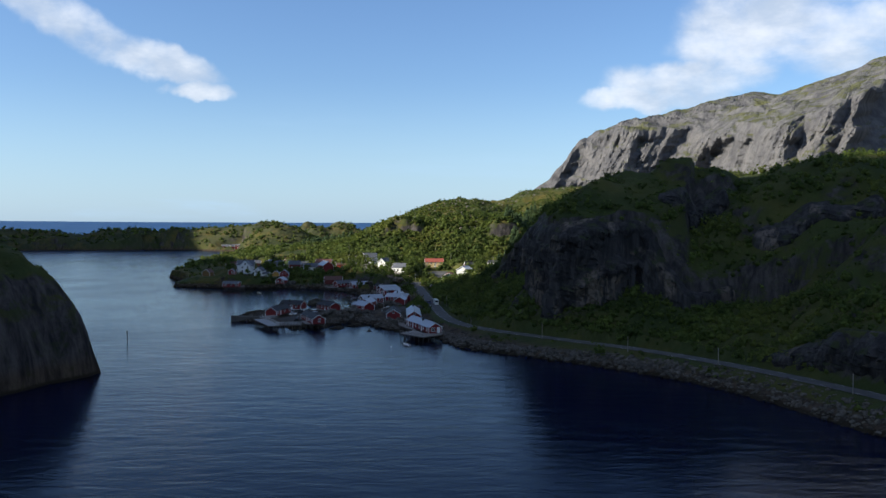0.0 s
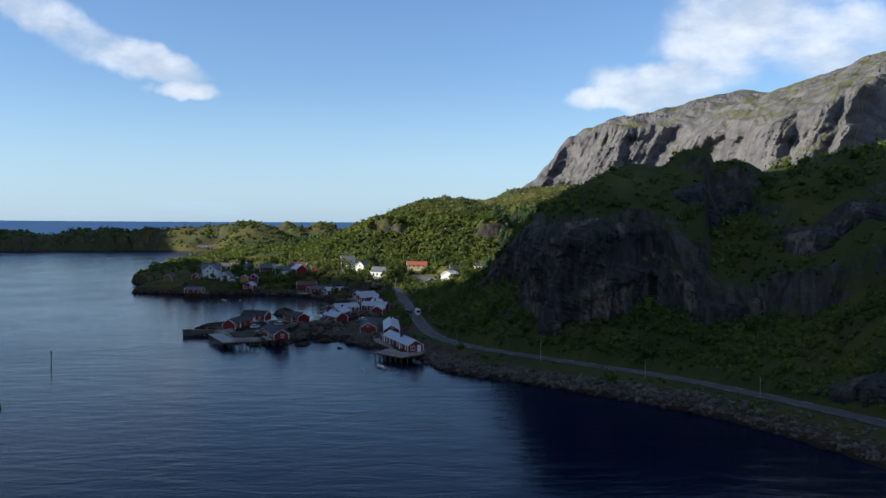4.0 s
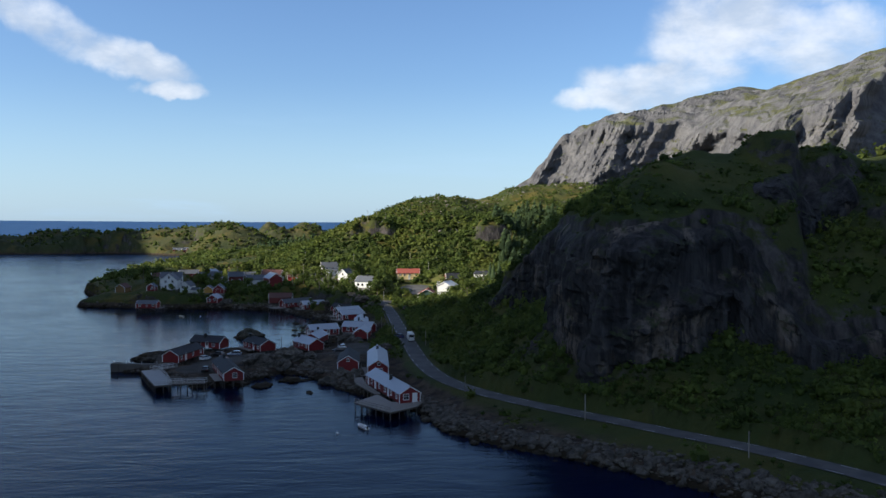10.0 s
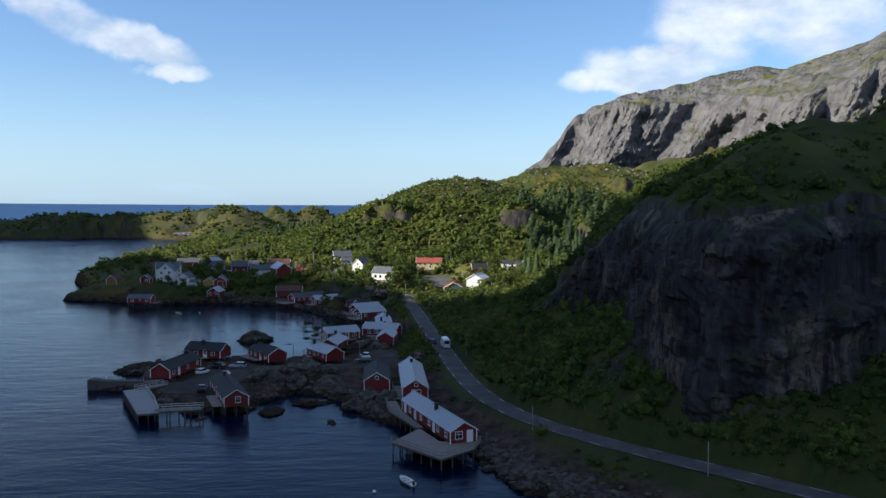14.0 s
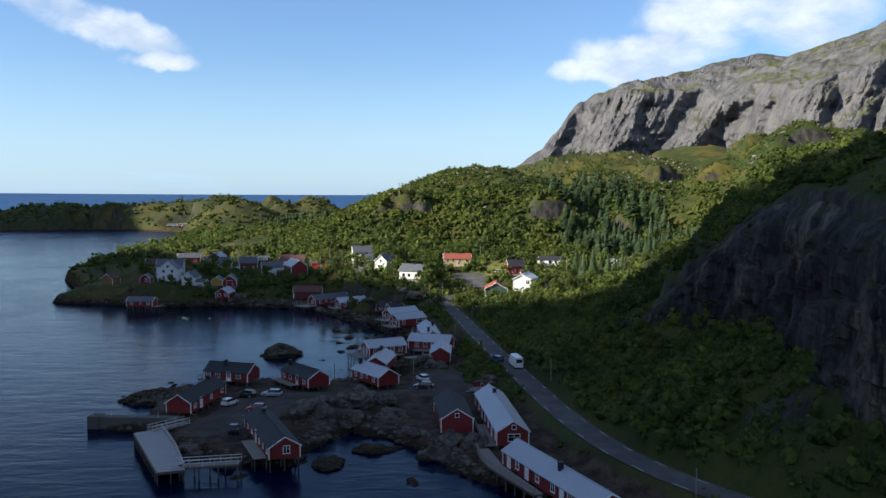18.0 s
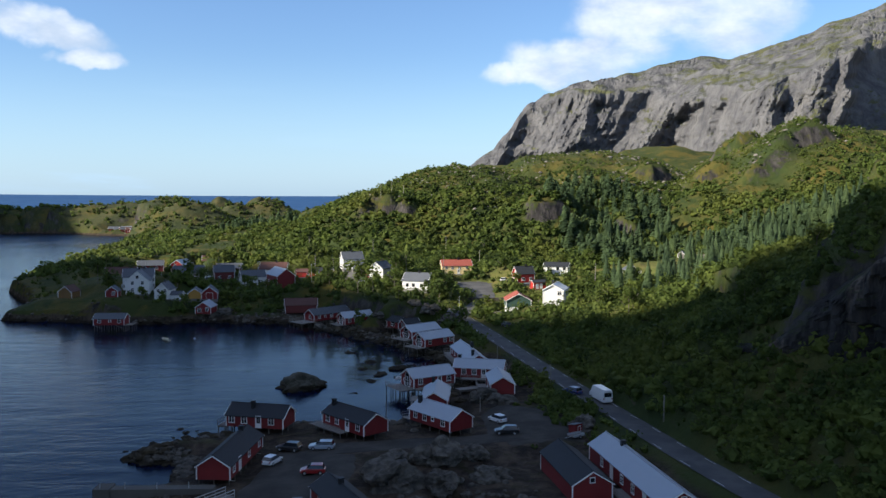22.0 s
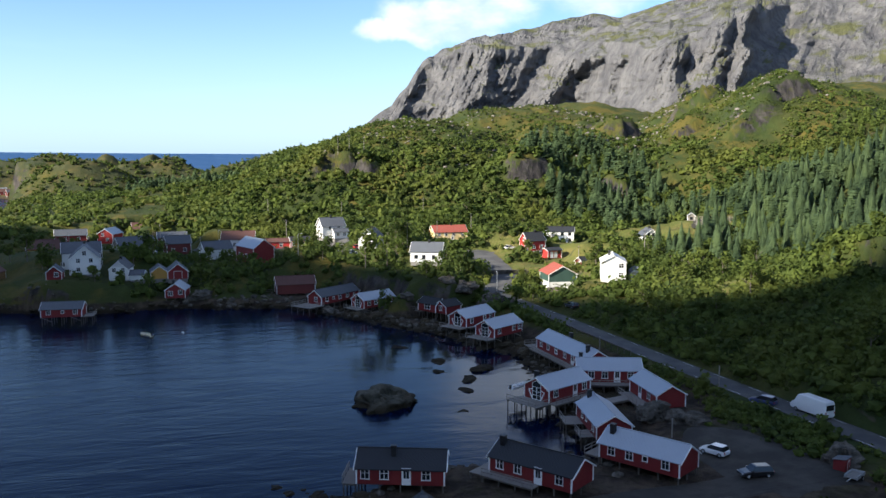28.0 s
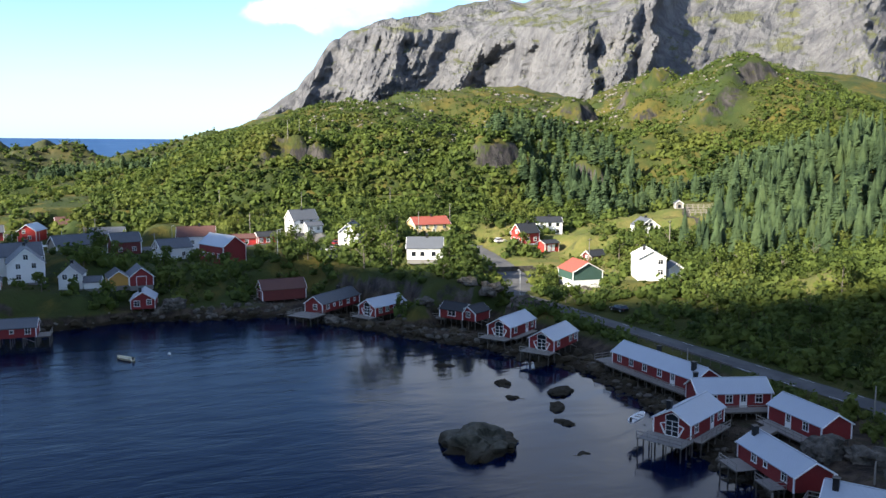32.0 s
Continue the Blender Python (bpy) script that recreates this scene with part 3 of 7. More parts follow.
def height_at(x, y):
    x, y = np.asarray(x, float), np.asarray(y, float)
    sd = signed_distance(x, y, LAND)
    n1, n2, n3 = fbm(x, y, 60, 3), fbm(x, y, 17, 11), fbm(x, y, 5, 23, 3)
    sd = sd + (n2 - 0.5) * 5 * step(0, 25, np.abs(sd)) + (n3 - 0.5) * 2.2
    base = 2.3 * (1 - np.exp(-np.maximum(sd, 0) / 3.5)) + 0.17 * np.clip(sd - 14, 0, 46) + 0.02 * np.clip(sd - 60, 0, 300)
    base = base + (n2 - 0.5) * 1.5 * step(4, 25, sd) + (n3 - 0.5) * 0.7 * step(0, 4, sd)
    h = base
    for cx, cy, rx, ry, top in HILLS:
        g = top * np.exp(-(((x - cx) / rx) ** 2 + ((y - cy) / ry) ** 2) * 0.8)
        h = np.where(g > h - 12, np.maximum(h, g) + 1.2 * np.exp(-np.abs(h - g) / 4) * step(0, 30, sd), h)
    rough = step(60, 160, sd) * (1 - step(900, 1100, y)) + (0.6 * step(900, 1000, y) + 0.7 * step(1080, 1180, y)) * step(0, 40, sd)
    crags = np.abs(fbm(x, y, 34, 41) - 0.5) * 2
    h = h + rough * ((n1 - 0.5) * 13 + (0.35 - crags) * 8 + (n2 - 0.5) * 4)
    for cx, cy, w, front, back, up in KNOLLS:
        v = (y - cy) + (n2 - 0.5) * 16 + (n3 - 0.5) * 7
        q = np.hypot((x - cx + (n1 - 0.5) * 16 + (n3 - 0.5) * 5) / w, np.where(v < 0, v / front, v / back))
        h = h + up * (1 - step(0.2, 1.15, q)) * (0.72 + 0.35 * n2 + 0.35 * n3)
    # the crag over the road
    d, rz, side, ry = near_line(x, y, ROAD)
    D = np.where(side > 0, d, -d)
    wob = (fbm(x, y, 26, 71) - 0.5) * 12 + (n3 - 0.5) * 2.5
    foot = np.interp(ry, [100, 200, 262, 285, 300, 318, 345, 370, 400], [40, 38, 34, 20, 17, 20, 30, 28, 30]) + wob * 0.6
    face = np.interp(ry, [100, 230, 262, 285, 318, 345, 370, 400, 440], [8, 10, 12, 24, 25, 20, 12, 6, 0])
    cut = np.interp(ry, [150, 168, 180, 200, 212, 225], [2, 10, 11, 10, 4, 0]) * step(5.5, 8.5, D + wob * 0.2)
    slope = 0.50 * np.maximum(D - 6.5, 0) * (0.75 + 0.5 * n1)
    wander = (fbm(x, y, 90, 191, 3) - 0.5) * 46
    brk = fbm(x, y, 44, 131, 4)
    face = face * np.clip(3.0 * (brk - 0.42) + 1.05 * np.exp(-((ry - 306) / 30) ** 2), 0.0, 1.2)
    split = fbm(x + 3 * n2, y, 9, 151, 3)
    foot = foot + (split - 0.5) * 7 + wander * 0.25
    crag = rz + np.minimum(slope, 34) + face * (0.6 * step(-3, 8, D - foot) + 0.4 * step(-3, 10, D - foot - 8 - 9 * brk)) + cut * (1 - step(12, 40, D) * 0.9)
    crag = crag + 17 * np.clip(3.2 * (fbm(x, y, 60, 171, 3) - 0.36), 0.0, 1.15) * step(-9, 14, D - 50 - wander - wob * 1.2 - (split - 0.5) * 8)
    crag = crag + 9 * np.clip(4 * (fbm(x, y, 40, 211, 3) - 0.5), 0.0, 1.0) * step(-5, 9, D - 32 + wander * 0.5 - (split - 0.5) * 6) * (1 - step(330, 400, ry) * 0.4)
    lid = 43 + 0.36 * np.maximum(D - 20, 0) + (n1 - 0.5) * 10 + (n2 - 0.5) * 3
    ridged = np.abs(fbm(x + 0.4 * y, y, 24, 251, 4) - 0.5) * 2
    crag = crag + ((0.30 - ridged) * 13 + (split - 0.5) * 5) * step(9, 26, D)
    crag = soft_min(crag, soft_min(lid, 63 + 22 * np.exp(-((x - 118) / 20) ** 2 - ((y - 355) / 34) ** 2) + (n1 - 0.5) * 14)) + (0.4 - crags) * 3 * step(12, 30, D)
    # the high cliff: apron, face, grass slope above
    inner, rim, rside, _ = near_line(x, y, [(q[0], q[1], q[2]) for q in RIM])
    inner = np.where(rside > 0, inner, -inner)
    base_z = near_line(x, y, [(q[0], q[1], q[3]) for q in RIM])[1]
    rise = near_line(x, y, [(q[0], q[1], q[4]) for q in RIM])[1]
    share = np.clip(D - 5, 0, None) / (np.clip(D - 5, 0, None) + np.clip(-inner, 0, None) + 0.5)
    apron = rz + (base_z - rz) * share ** 1.15 + ((n2 - 0.5) * 5 + (0.3 - ridged) * 5) * step(0.08, 0.4, share) * (1 - 0.6 * step(0.8, 1, share))
    up = np.interp(inner, [0, 20, 40, 60, 100, 200], [0, 10.5, 18.5, 22, 24, 26]) * (1 - rise) + np.interp(inner, [0, 30, 55, 80, 120, 200], [0, 27, 36, 39, 41, 44]) * rise
    up = up * (1 - 0.45 * step(400, 455, y))
    knob = 8 * (1 - step(0.55, 1.05, np.hypot((x - 98) / 17, (y - 326) / 13) + (n2 - 0.5) * 0.5))
    rim = rim + rim_wave(x, y) * step(3, 10, rim - base_z) - 2.2 * np.exp(-np.maximum(inner - 2, 0) / 4) * step(3, 10, rim - base_z)
    shelf = rim + up + knob + ((0.30 - ridged) * 7 + (n1 - 0.5) * 7 + (n2 - 0.5) * 2) * step(5, 24, inner)
    shelf = soft_min(shelf, 68 + (n1 - 0.5) * 8)
    bluff = apron + (shelf - apron) * step(-1.2, 1.6, inner - 2.2 + (split - 0.5) * 1.5)
    late = step(222, 250, ry)
    crag = crag * (1 - late) + bluff * late
    north = 1 - step(448, 498, y + (n1 - 0.5) * 14)
    on = step(4, 8, D) * north * step(-400, -350, y)
    h = h * (1 - on) + np.maximum(crag, h * 0 + 2.5) * on
    # shore berm beside the road, level ground, road bed
    low = (side < 0) & (ry < 506) & (sd > 0) & (d < 70) & (y < 515)
    verge = 1.15 + (rz - 1.3) * (1 - step(4, 15, d)) + (n2 - 0.5) * 1.3 + (n3 - 0.5) * 0.6
    bank = rz - 0.25 - 0.10 * np.clip(d - 4, 0, 12) + (n2 - 0.5) * 1.2 + (n3 - 0.5) * 0.8
    turn = step(284, 322, y + (n1 - 0.5) * 14)
    h = np.where(low, np.minimum(h, bank * (1 - turn) + verge * turn), h)
    for cx, cy, r, z, soft in PADS:
        w = 1 - step(r, r + soft, np.hypot(x - cx, y - cy))
        h = h * (1 - w) + (z - 0.05) * w
    for line, half in ((ROAD, 3.2), (SIDE_ROAD, 4.0)):
        d, rz, side, ry = near_line(x, y, line)
        open_bank = rz + 0.1 + (0.30 + 0.25 * n1) * np.maximum(d - half - 0.8, 0)
        h = np.where((ry > 385) & (d < 45), h + (np.minimum(h, open_bank) - h) * step(385, 430, y), h)
        w = 1 - step(half + 0.3, half + 3.2, d)
        h = h * (1 - w) + (rz - 0.03) * w
    h = np.where(sd < 0.4, np.minimum(h, 0.9 * sd + 0.15), h)
    h = np.where(sd < 0, np.maximum(0.55 * sd, -7.0), h)
    # knoll on the far side of the narrows
    for cx, cy, rx, ry, top in NEAR_ROCK:
        q = np.hypot((x - cx) / rx, (y - cy) / ry) + (fbm(x, y, 30, 91) - 0.5) * 0.35 + (n3 - 0.5) * 0.05
        knoll = top * (1 - np.clip(q, 0, 1.2) ** 7) + (n2 - 0.5) * 5 + (n3 - 0.5) * 3 + (0.3 - np.abs(fbm(x + y, y, 22, 261, 4) - 0.5) * 2) * 9
        h = np.maximum(h, np.where(q < 1.1, knoll, -9))
    return h


def grid_mesh(name, xs, ys, zs, mat, smooth=True):
    nx, ny = len(xs), len(ys)
    gx, gy = np.meshgrid(xs, ys)
    co = np.stack([gx, gy, zs], -1).reshape(-1, 3)
    i = np.arange((nx - 1) * (ny - 1))
    a = (i // (nx - 1)) * nx + i % (nx - 1)
    quads = np.stack([a, a + 1, a + nx + 1, a + nx], -1)
    return raw_mesh(name, co, quads, mat, smooth)


def raw_mesh(name, co, faces, mat, smooth=False):
    """A mesh from arrays whose faces all have the same number of corners."""
    me = bpy.data.meshes.new(name)
    k = faces.shape[1]
    me.vertices.add(len(co))
    me.vertices.foreach_set("co", np.ascontiguousarray(co, np.float32).ravel())
    me.loops.add(faces.size)
    me.loops.foreach_set("vertex_index", np.ascontiguousarray(faces, np.int32).ravel())
    me.polygons.add(len(faces))
    me.polygons.foreach_set("loop_start", np.arange(0, faces.size, k, dtype=np.int32))
    me.polygons.foreach_set("use_smooth", np.full(len(faces), smooth))
    me.materials.append(mat)
    me.update(calc_edges=True)
    return me

# ---- building kit ----


def part(name, bm, mat, parent, label="", m=None):
    """Links a bmesh as one mesh object under a thing or a part."""
    me = bpy.data.meshes.new(name)
    bm.to_mesh(me)
    bm.free()
    me.materials.append(mat)
    return mesh_part(name, me, parent, label, m)


def mesh_part(name, me, parent, label="", m=None):
    ob = new(name, me)
    ob.parent = parent
    if m is not None:
        ob.matrix_basis = m
    if label:
        ob["label"] = label
    return ob


def thing(name, m, label, category, group="", kind=""):
    ob = new(name)
    ob.matrix_basis = m
    return tagged(ob, label, category, group, kind)


def box(bm, x0, x1, y0, y1, z0, z1):
    v = [bm.verts.new(c) for c in ((x0, y0, z0), (x1, y0, z0), (x1, y1, z0), (x0, y1, z0), (x0, y0, z1), (x1, y0, z1), (x1, y1, z1), (x0, y1, z1))]
    for f in ((3, 2, 1, 0), (4, 5, 6, 7), (0, 1, 5, 4), (1, 2, 6, 5), (2, 3, 7, 6), (3, 0, 4, 7)):
        bm.faces.new([v[i] for i in f])
    return v


def extrude(bm, ring, axis, lo, hi):
    """A solid from a ring of (a, b) points, drawn out along an axis."""
    def at(p, d):
        return {"x": (d, p[0], p[1]), "y": (p[0], d, p[1]), "z": (p[0], p[1], d)}[axis]
    a = [bm.verts.new(at(p, lo)) for p in ring]
    b = [bm.verts.new(at(p, hi)) for p in ring]
    bm.faces.new(a)
    bm.faces.new(b[::-1])
    for i in range(len(ring)):
        j = (i + 1) % len(ring)
        bm.faces.new((a[j], a[i], b[i], b[j]))
    bmesh.ops.recalc_face_normals(bm, faces=bm.faces)


def beam(bm, a, b, w):
    """A square bar from a to b."""
    a, b = Vector(a), Vector(b)
    d = (b - a).normalized()
    s = d.cross(Vector((0, 0, 1)) if abs(d.z) < 0.9 else Vector((1, 0, 0))).normalized() * (w / 2)
    u = d.cross(s).normalized() * (w / 2)
    v = [bm.verts.new(p + i * s + j * u) for p in (a, b) for i, j in ((-1, -1), (1, -1), (1, 1), (-1, 1))]
    for f in ((3, 2, 1, 0), (4, 5, 6, 7), (0, 1, 5, 4), (1, 2, 6, 5), (2, 3, 7, 6), (3, 0, 4, 7)):
        bm.faces.new([v[i] for i in f])
    bmesh.ops.recalc_face_normals(bm, faces=bm.faces)


MESHES = {}


def shared(key, mat, make):
    """One mesh for all alike parts."""
    if key not in MESHES:
        bm = bmesh.new()
        make(bm)
        me = bpy.data.meshes.new(str(key[0]))
        bm.to_mesh(me)
        bm.free()
        me.materials.append(mat)
        MESHES[key] = me
    return MESHES[key]


def window_parts(parent, m, w, h, style="cross", trim=None):
    trim = trim or TRIM
    def frame_mesh(bm):
        b = 0.10
        box(bm, -w / 2 - b, w / 2 + b, -0.07, 0.02, h, h + b * 1.2)
        box(bm, -w / 2 - b, -w / 2, -0.06, 0.02, 0, h)
        box(bm, w / 2, w / 2 + b, -0.06, 0.02, 0, h)
        if style != "plain":
            box(bm, -0.035, 0.035, -0.05, 0.02, 0, h)
            box(bm, -w / 2, -0.035, -0.045, 0.02, h * 0.60, h * 0.60 + 0.05)
            box(bm, 0.035, w / 2, -0.045, 0.02, h * 0.60, h * 0.60 + 0.05)
    win = mesh_part("window", shared(("window", w, h, style, trim.name), trim, frame_mesh), parent, "", m)
    mesh_part("pane", shared(("pane", w, h), GLASS, lambda bm: box(bm, -w / 2, w / 2, -0.02, 0.012, 0, h)), win)
    mesh_part("sill", shared(("sill", w, trim.name), trim, lambda bm: box(bm, -w / 2 - 0.14, w / 2 + 0.14, -0.11, 0.02, -0.10, -0.003)), win)
    return win


def door_parts(parent, m, w=0.95, h=2.05, leaf=None, glazed=True):
    def frame_mesh(bm):
        box(bm, -w / 2 - 0.1, w / 2 + 0.1, -0.07, 0.02, h, h + 0.12)
        box(bm, -w / 2 - 0.1, -w / 2, -0.06, 0.02, 0, h)
        box(bm, w / 2, w / 2 + 0.1, -0.06, 0.02, 0, h)
    door = mesh_part("door", shared(("door_frame", w, h), TRIM, frame_mesh), parent, "", m)
    leaf = leaf or TRIM
    def leaf_mesh(bm):
        box(bm, -w / 2, w / 2, -0.03, 0.015, 0, h * (0.42 if glazed else 1.0))
        if glazed:
            for x0, x1 in ((-w / 2, -w / 2 + 0.14), (w / 2 - 0.14, w / 2), (-0.03, 0.03)):
                box(bm, x0, x1, -0.03, 0.015, h * 0.42, h - 0.14)
            box(bm, -w / 2, w / 2, -0.03, 0.015, h - 0.14, h)
    mesh_part("leaf", shared(("leaf", w, h, leaf.name, glazed), leaf, leaf_mesh), door)
    if glazed:
        mesh_part("pane", shared(("door_pane", w, h), GLASS, lambda bm: box(bm, -w / 2 + 0.05, w / 2 - 0.05, -0.015, 0.012, h * 0.42, h - 0.1)), door)
    mesh_part("handle", shared(("handle",), BLACK, lambda bm: box(bm, 0.32, 0.42, -0.09, -0.03, 0.98, 1.03)), door)
    return door


def gable_glazing(parent, m, wall_h):
    """The tall glazed double door with slanting shutters in the sea-side gable."""
    def sill(bm):
        box(bm, -1.0, 1.0, -0.10, 0.02, -0.09, -0.004)
    g = mesh_part("glazed_door", shared(("glazing_sill",), TRIM, sill), parent, "", m)
    def stile(bm):
        box(bm, -0.045, 0.045, -0.07, 0.02, 0, 2.1)
    def rail(bm):
        box(bm, -0.95, 0.98, -0.06, 0.018, 0, 0.07)
    def brace_up(bm):
        beam(bm, (0, -0.03, 0), (0, -0.03, 0.62), 0.09)
    def rafter(bm):
        beam(bm, (-0.95, -0.03, 2.75), (0, -0.03, 3.2), 0.09)
    def rafter_2(bm):
        beam(bm, (0.95, -0.03, 2.75), (0, -0.03, 3.2), 0.09)
    for x in (-0.905, 0.025, 0.935):
        mesh_part("stile", shared(("stile",), TRIM, stile), g, "", pose(x, 0, 0))
    for z in (0.0, 0.7, 1.35, 2.06):
        mesh_part("crossbar", shared(("crossbar",), TRIM, rail), g, "", pose(0, 0, z))
    for x in (-0.95, 0.95):
        mesh_part("stile", shared(("upper_stile",), TRIM, brace_up), g, "", pose(x, 0, 2.13))
    mesh_part("crossbar", shared(("rafter",), TRIM, rafter), g)
    mesh_part("crossbar", shared(("rafter_2",), TRIM, rafter_2), g)
    def panes(bm):
        extrude(bm, [(-0.93, 0.03), (0.93, 0.03), (0.93, 2.75), (0, 3.15), (-0.93, 2.75)], "y", -0.025, 0.012)
    mesh_part("pane", shared(("glazing_pane",), GLASS, panes), g)
    for s in (-1, 1):
        def shutter(bm):
            extrude(bm, [(s * 1.0, 0.10), (s * 1.14, 0.10), (s * 1.82, 1.45), (s * 1.66, 1.52), (s * 1.02, 0.42)], "y", -0.09, -0.012)
            extrude(bm, [(s * 1.0, 1.62), (s * 1.72, 1.42), (s * 1.76, 1.54), (s * 1.0, 1.78)], "y", -0.085, -0.013)
        mesh_part("shutter", shared(("shutter", s), TRIM, shutter), g)
    return g




def post(parent, x, y, z0, z1, w=0.2, mat=None, name="post"):
    mat = mat or WOOD_DARK
    def make(bm):
        bmesh.ops.create_cone(bm, cap_ends=True, segments=7, radius1=0.5, radius2=0.46, depth=1.0, matrix=Matrix.Translation((0, 0, 0.5)))
    ob = mesh_part(name, shared((name, "unit", mat.name), mat, make), parent)
    ob.location, ob.scale = (x, y, z0), (w, w, max(0.05, z1 - z0))
    return ob


def ground_z(x, y):
    return float(height_at(np.array([x]), np.array([y]))[0])


def deck(parent, m, x0, x1, y0, y1, z, rails="", posts=True, pitch=2.4, mat=None):
    """A plank deck with joists, posts down to the ground and rails along the named sides (l r f b)."""
    mat = mat or WOOD
    bm = bmesh.new()
    box(bm, x0, x1, y0, y1, z - 0.06, z)
    d = part("deck", bm, mat, parent)
    for yy in (y0 + 0.12, (y0 + y1) / 2, y1 - 0.12):
        bm = bmesh.new()
        box(bm, x0, x1, yy - 0.07, yy + 0.07, z - 0.28, z - 0.063)
        part("joist", bm, WOOD_DARK, parent)
    if posts:
        nx, ny = max(1, round((x1 - x0) / pitch)), max(1, round((y1 - y0) / pitch))
        for i in range(nx + 1):
            for j in range(ny + 1):
                if 0 < i < nx and 0 < j < ny:
                    continue
                px, py = x0 + 0.15 + (x1 - x0 - 0.3) * i / nx, y0 + 0.15 + (y1 - y0 - 0.3) * j / ny
                w = m @ Vector((px, py, 0))
                g = ground_z(w.x, w.y)
                if g < z + w.z - 0.5:
                    post(parent, px, py, max(g, -3.0) - w.z - 0.3, z - 0.28)
    sides = {"l": ((x0, y0), (x0, y1)), "r": ((x1, y0), (x1, y1)), "f": ((x0, y0), (x1, y0)), "b": ((x0, y1), (x1, y1))}
    for s in rails:
        (ax, ay), (bx, by) = sides[s]
        k = max(1, round(math.hypot(bx - ax, by - ay) / 1.6))
        for i in range(k + 1):
            post(parent, ax + (bx - ax) * i / k, ay + (by - ay) * i / k, z - 0.1, z + 0.98, 0.1, mat, "rail_post")
        for zz in (0.45, 0.92):
            bm = bmesh.new()
            beam(bm, (ax, ay, z + zz), (bx, by, z + zz), 0.09)
            part("rail", bm, mat, parent)
    return d


def house(name, label, category, x, y, turn, L, W, z0, eave, ridge, wall, roof, openings=(), chimney=(), plinth=0.0, stilts=True, trim=None, decks=(),
          group="", lower=None, over=0.28):
    """A gabled wooden house: x along its ridge. openings: side, place along it, height of sill, kind."""
    trim = trim or TRIM
    m = pose(x, y, z0, 0, 0, turn)
    root = thing(name, m, label, category, group)
    he, hr = eave - z0, ridge - z0
    bm = bmesh.new()
    extrude(bm, [(-W / 2, 0), (W / 2, 0), (W / 2, he), (0, hr), (-W / 2, he)], "x", -L / 2, L / 2)
    part("wall", bm, wall, root)
    if lower:
        bm = bmesh.new()
        box(bm, -L / 2 - 0.04, L / 2 + 0.04, -W / 2 - 0.04, W / 2 + 0.04, 0, lower[1])
        part("lower_wall", bm, lower[0], root)
    pitch = math.atan2(hr - he, W / 2)
    t = 0.12
    for s in (-1, 1):
        bm = bmesh.new()
        oy, oz = over * math.cos(pitch), over * math.sin(pitch)
        ring = [(s * (W / 2 + oy), he - oz + 0.03), (0, hr + 0.03), (0, hr + t / math.cos(pitch) + 0.03), (s * (W / 2 + oy), he - oz + t / math.cos(pitch) + 0.03)]
        extrude(bm, ring, "x", -L / 2 - over, L / 2 + over)
        part("roof_slope", bm, roof, root)
        for e in (-1, 1):
            bm = bmesh.new()
            beam(bm, (e * (L / 2 + over + 0.03), s * (W / 2 + oy), he - oz + 0.02), (e * (L / 2 + over + 0.03), 0, hr + 0.02), 0.16)
            part("bargeboard", bm, trim, root)
            post_w = 0.16
            bm = bmesh.new()
            cx, cy = e * L / 2, s * W / 2
            box(bm, cx - post_w / 2 - 0.03 * (e < 0), cx + post_w / 2 + 0.03 * (e > 0), cy - post_w / 2, cy + post_w / 2, 0.02, he - 0.02)
            part("corner_board", bm, trim, root)
    bm = bmesh.new()
    beam(bm, (-L / 2 - over, 0, hr + t + 0.05), (L / 2 + over, 0, hr + t + 0.05), 0.16)
    part("ridge_cap", bm, roof, root)
    for c in chimney:
        bm = bmesh.new()
        zc = he + (hr - he) * (1 - abs(c[1]) / (W / 2))
        box(bm, c[0] - 0.32, c[0] + 0.32, c[1] - 0.32, c[1] + 0.32, zc - 0.3, hr + 0.75)
        box(bm, c[0] - 0.4, c[0] + 0.4, c[1] - 0.4, c[1] + 0.4, hr + 0.752, hr + 0.86)
        part("chimney", bm, BLACK if len(c) < 3 else c[2], root)
    place = {"f": (0, -W / 2 - 0.012, 0), "b": (0, W / 2 + 0.012, 180), "l": (-L / 2 - 0.012, 0, -90), "r": (L / 2 + 0.012, 0, 90)}
    for side, u, sill, kind in openings:
        px, py, rot = place[side]
        om = pose(px, py, 0, 0, 0, rot) @ pose(u, 0, sill)
        if kind == "w":
            window_parts(root, om, 0.95, 1.15)
        elif kind == "x":
            window_parts(root, om, 1.2, 1.2)
        elif kind == "s":
            window_parts(root, om, 0.6, 0.6, "plain")
        elif kind == "p":
            window_parts(root, om, 1.9, 1.15)
        elif kind == "n":
            window_parts(root, om, 0.9, 1.0, "plain", GLASS)
        elif kind == "d":
            door_parts(root, om)
        elif kind == "D":
            door_parts(root, om, 1.0, 2.05, TRIM, False)
        elif kind == "G":
            door_parts(root, om, 2.2, 2.2, wall, False)
        elif kind == "W":
            gable_glazing(root, om, he)
    for dk in decks:
        deck(root, m, *dk[:4], -0.02, *dk[4:])
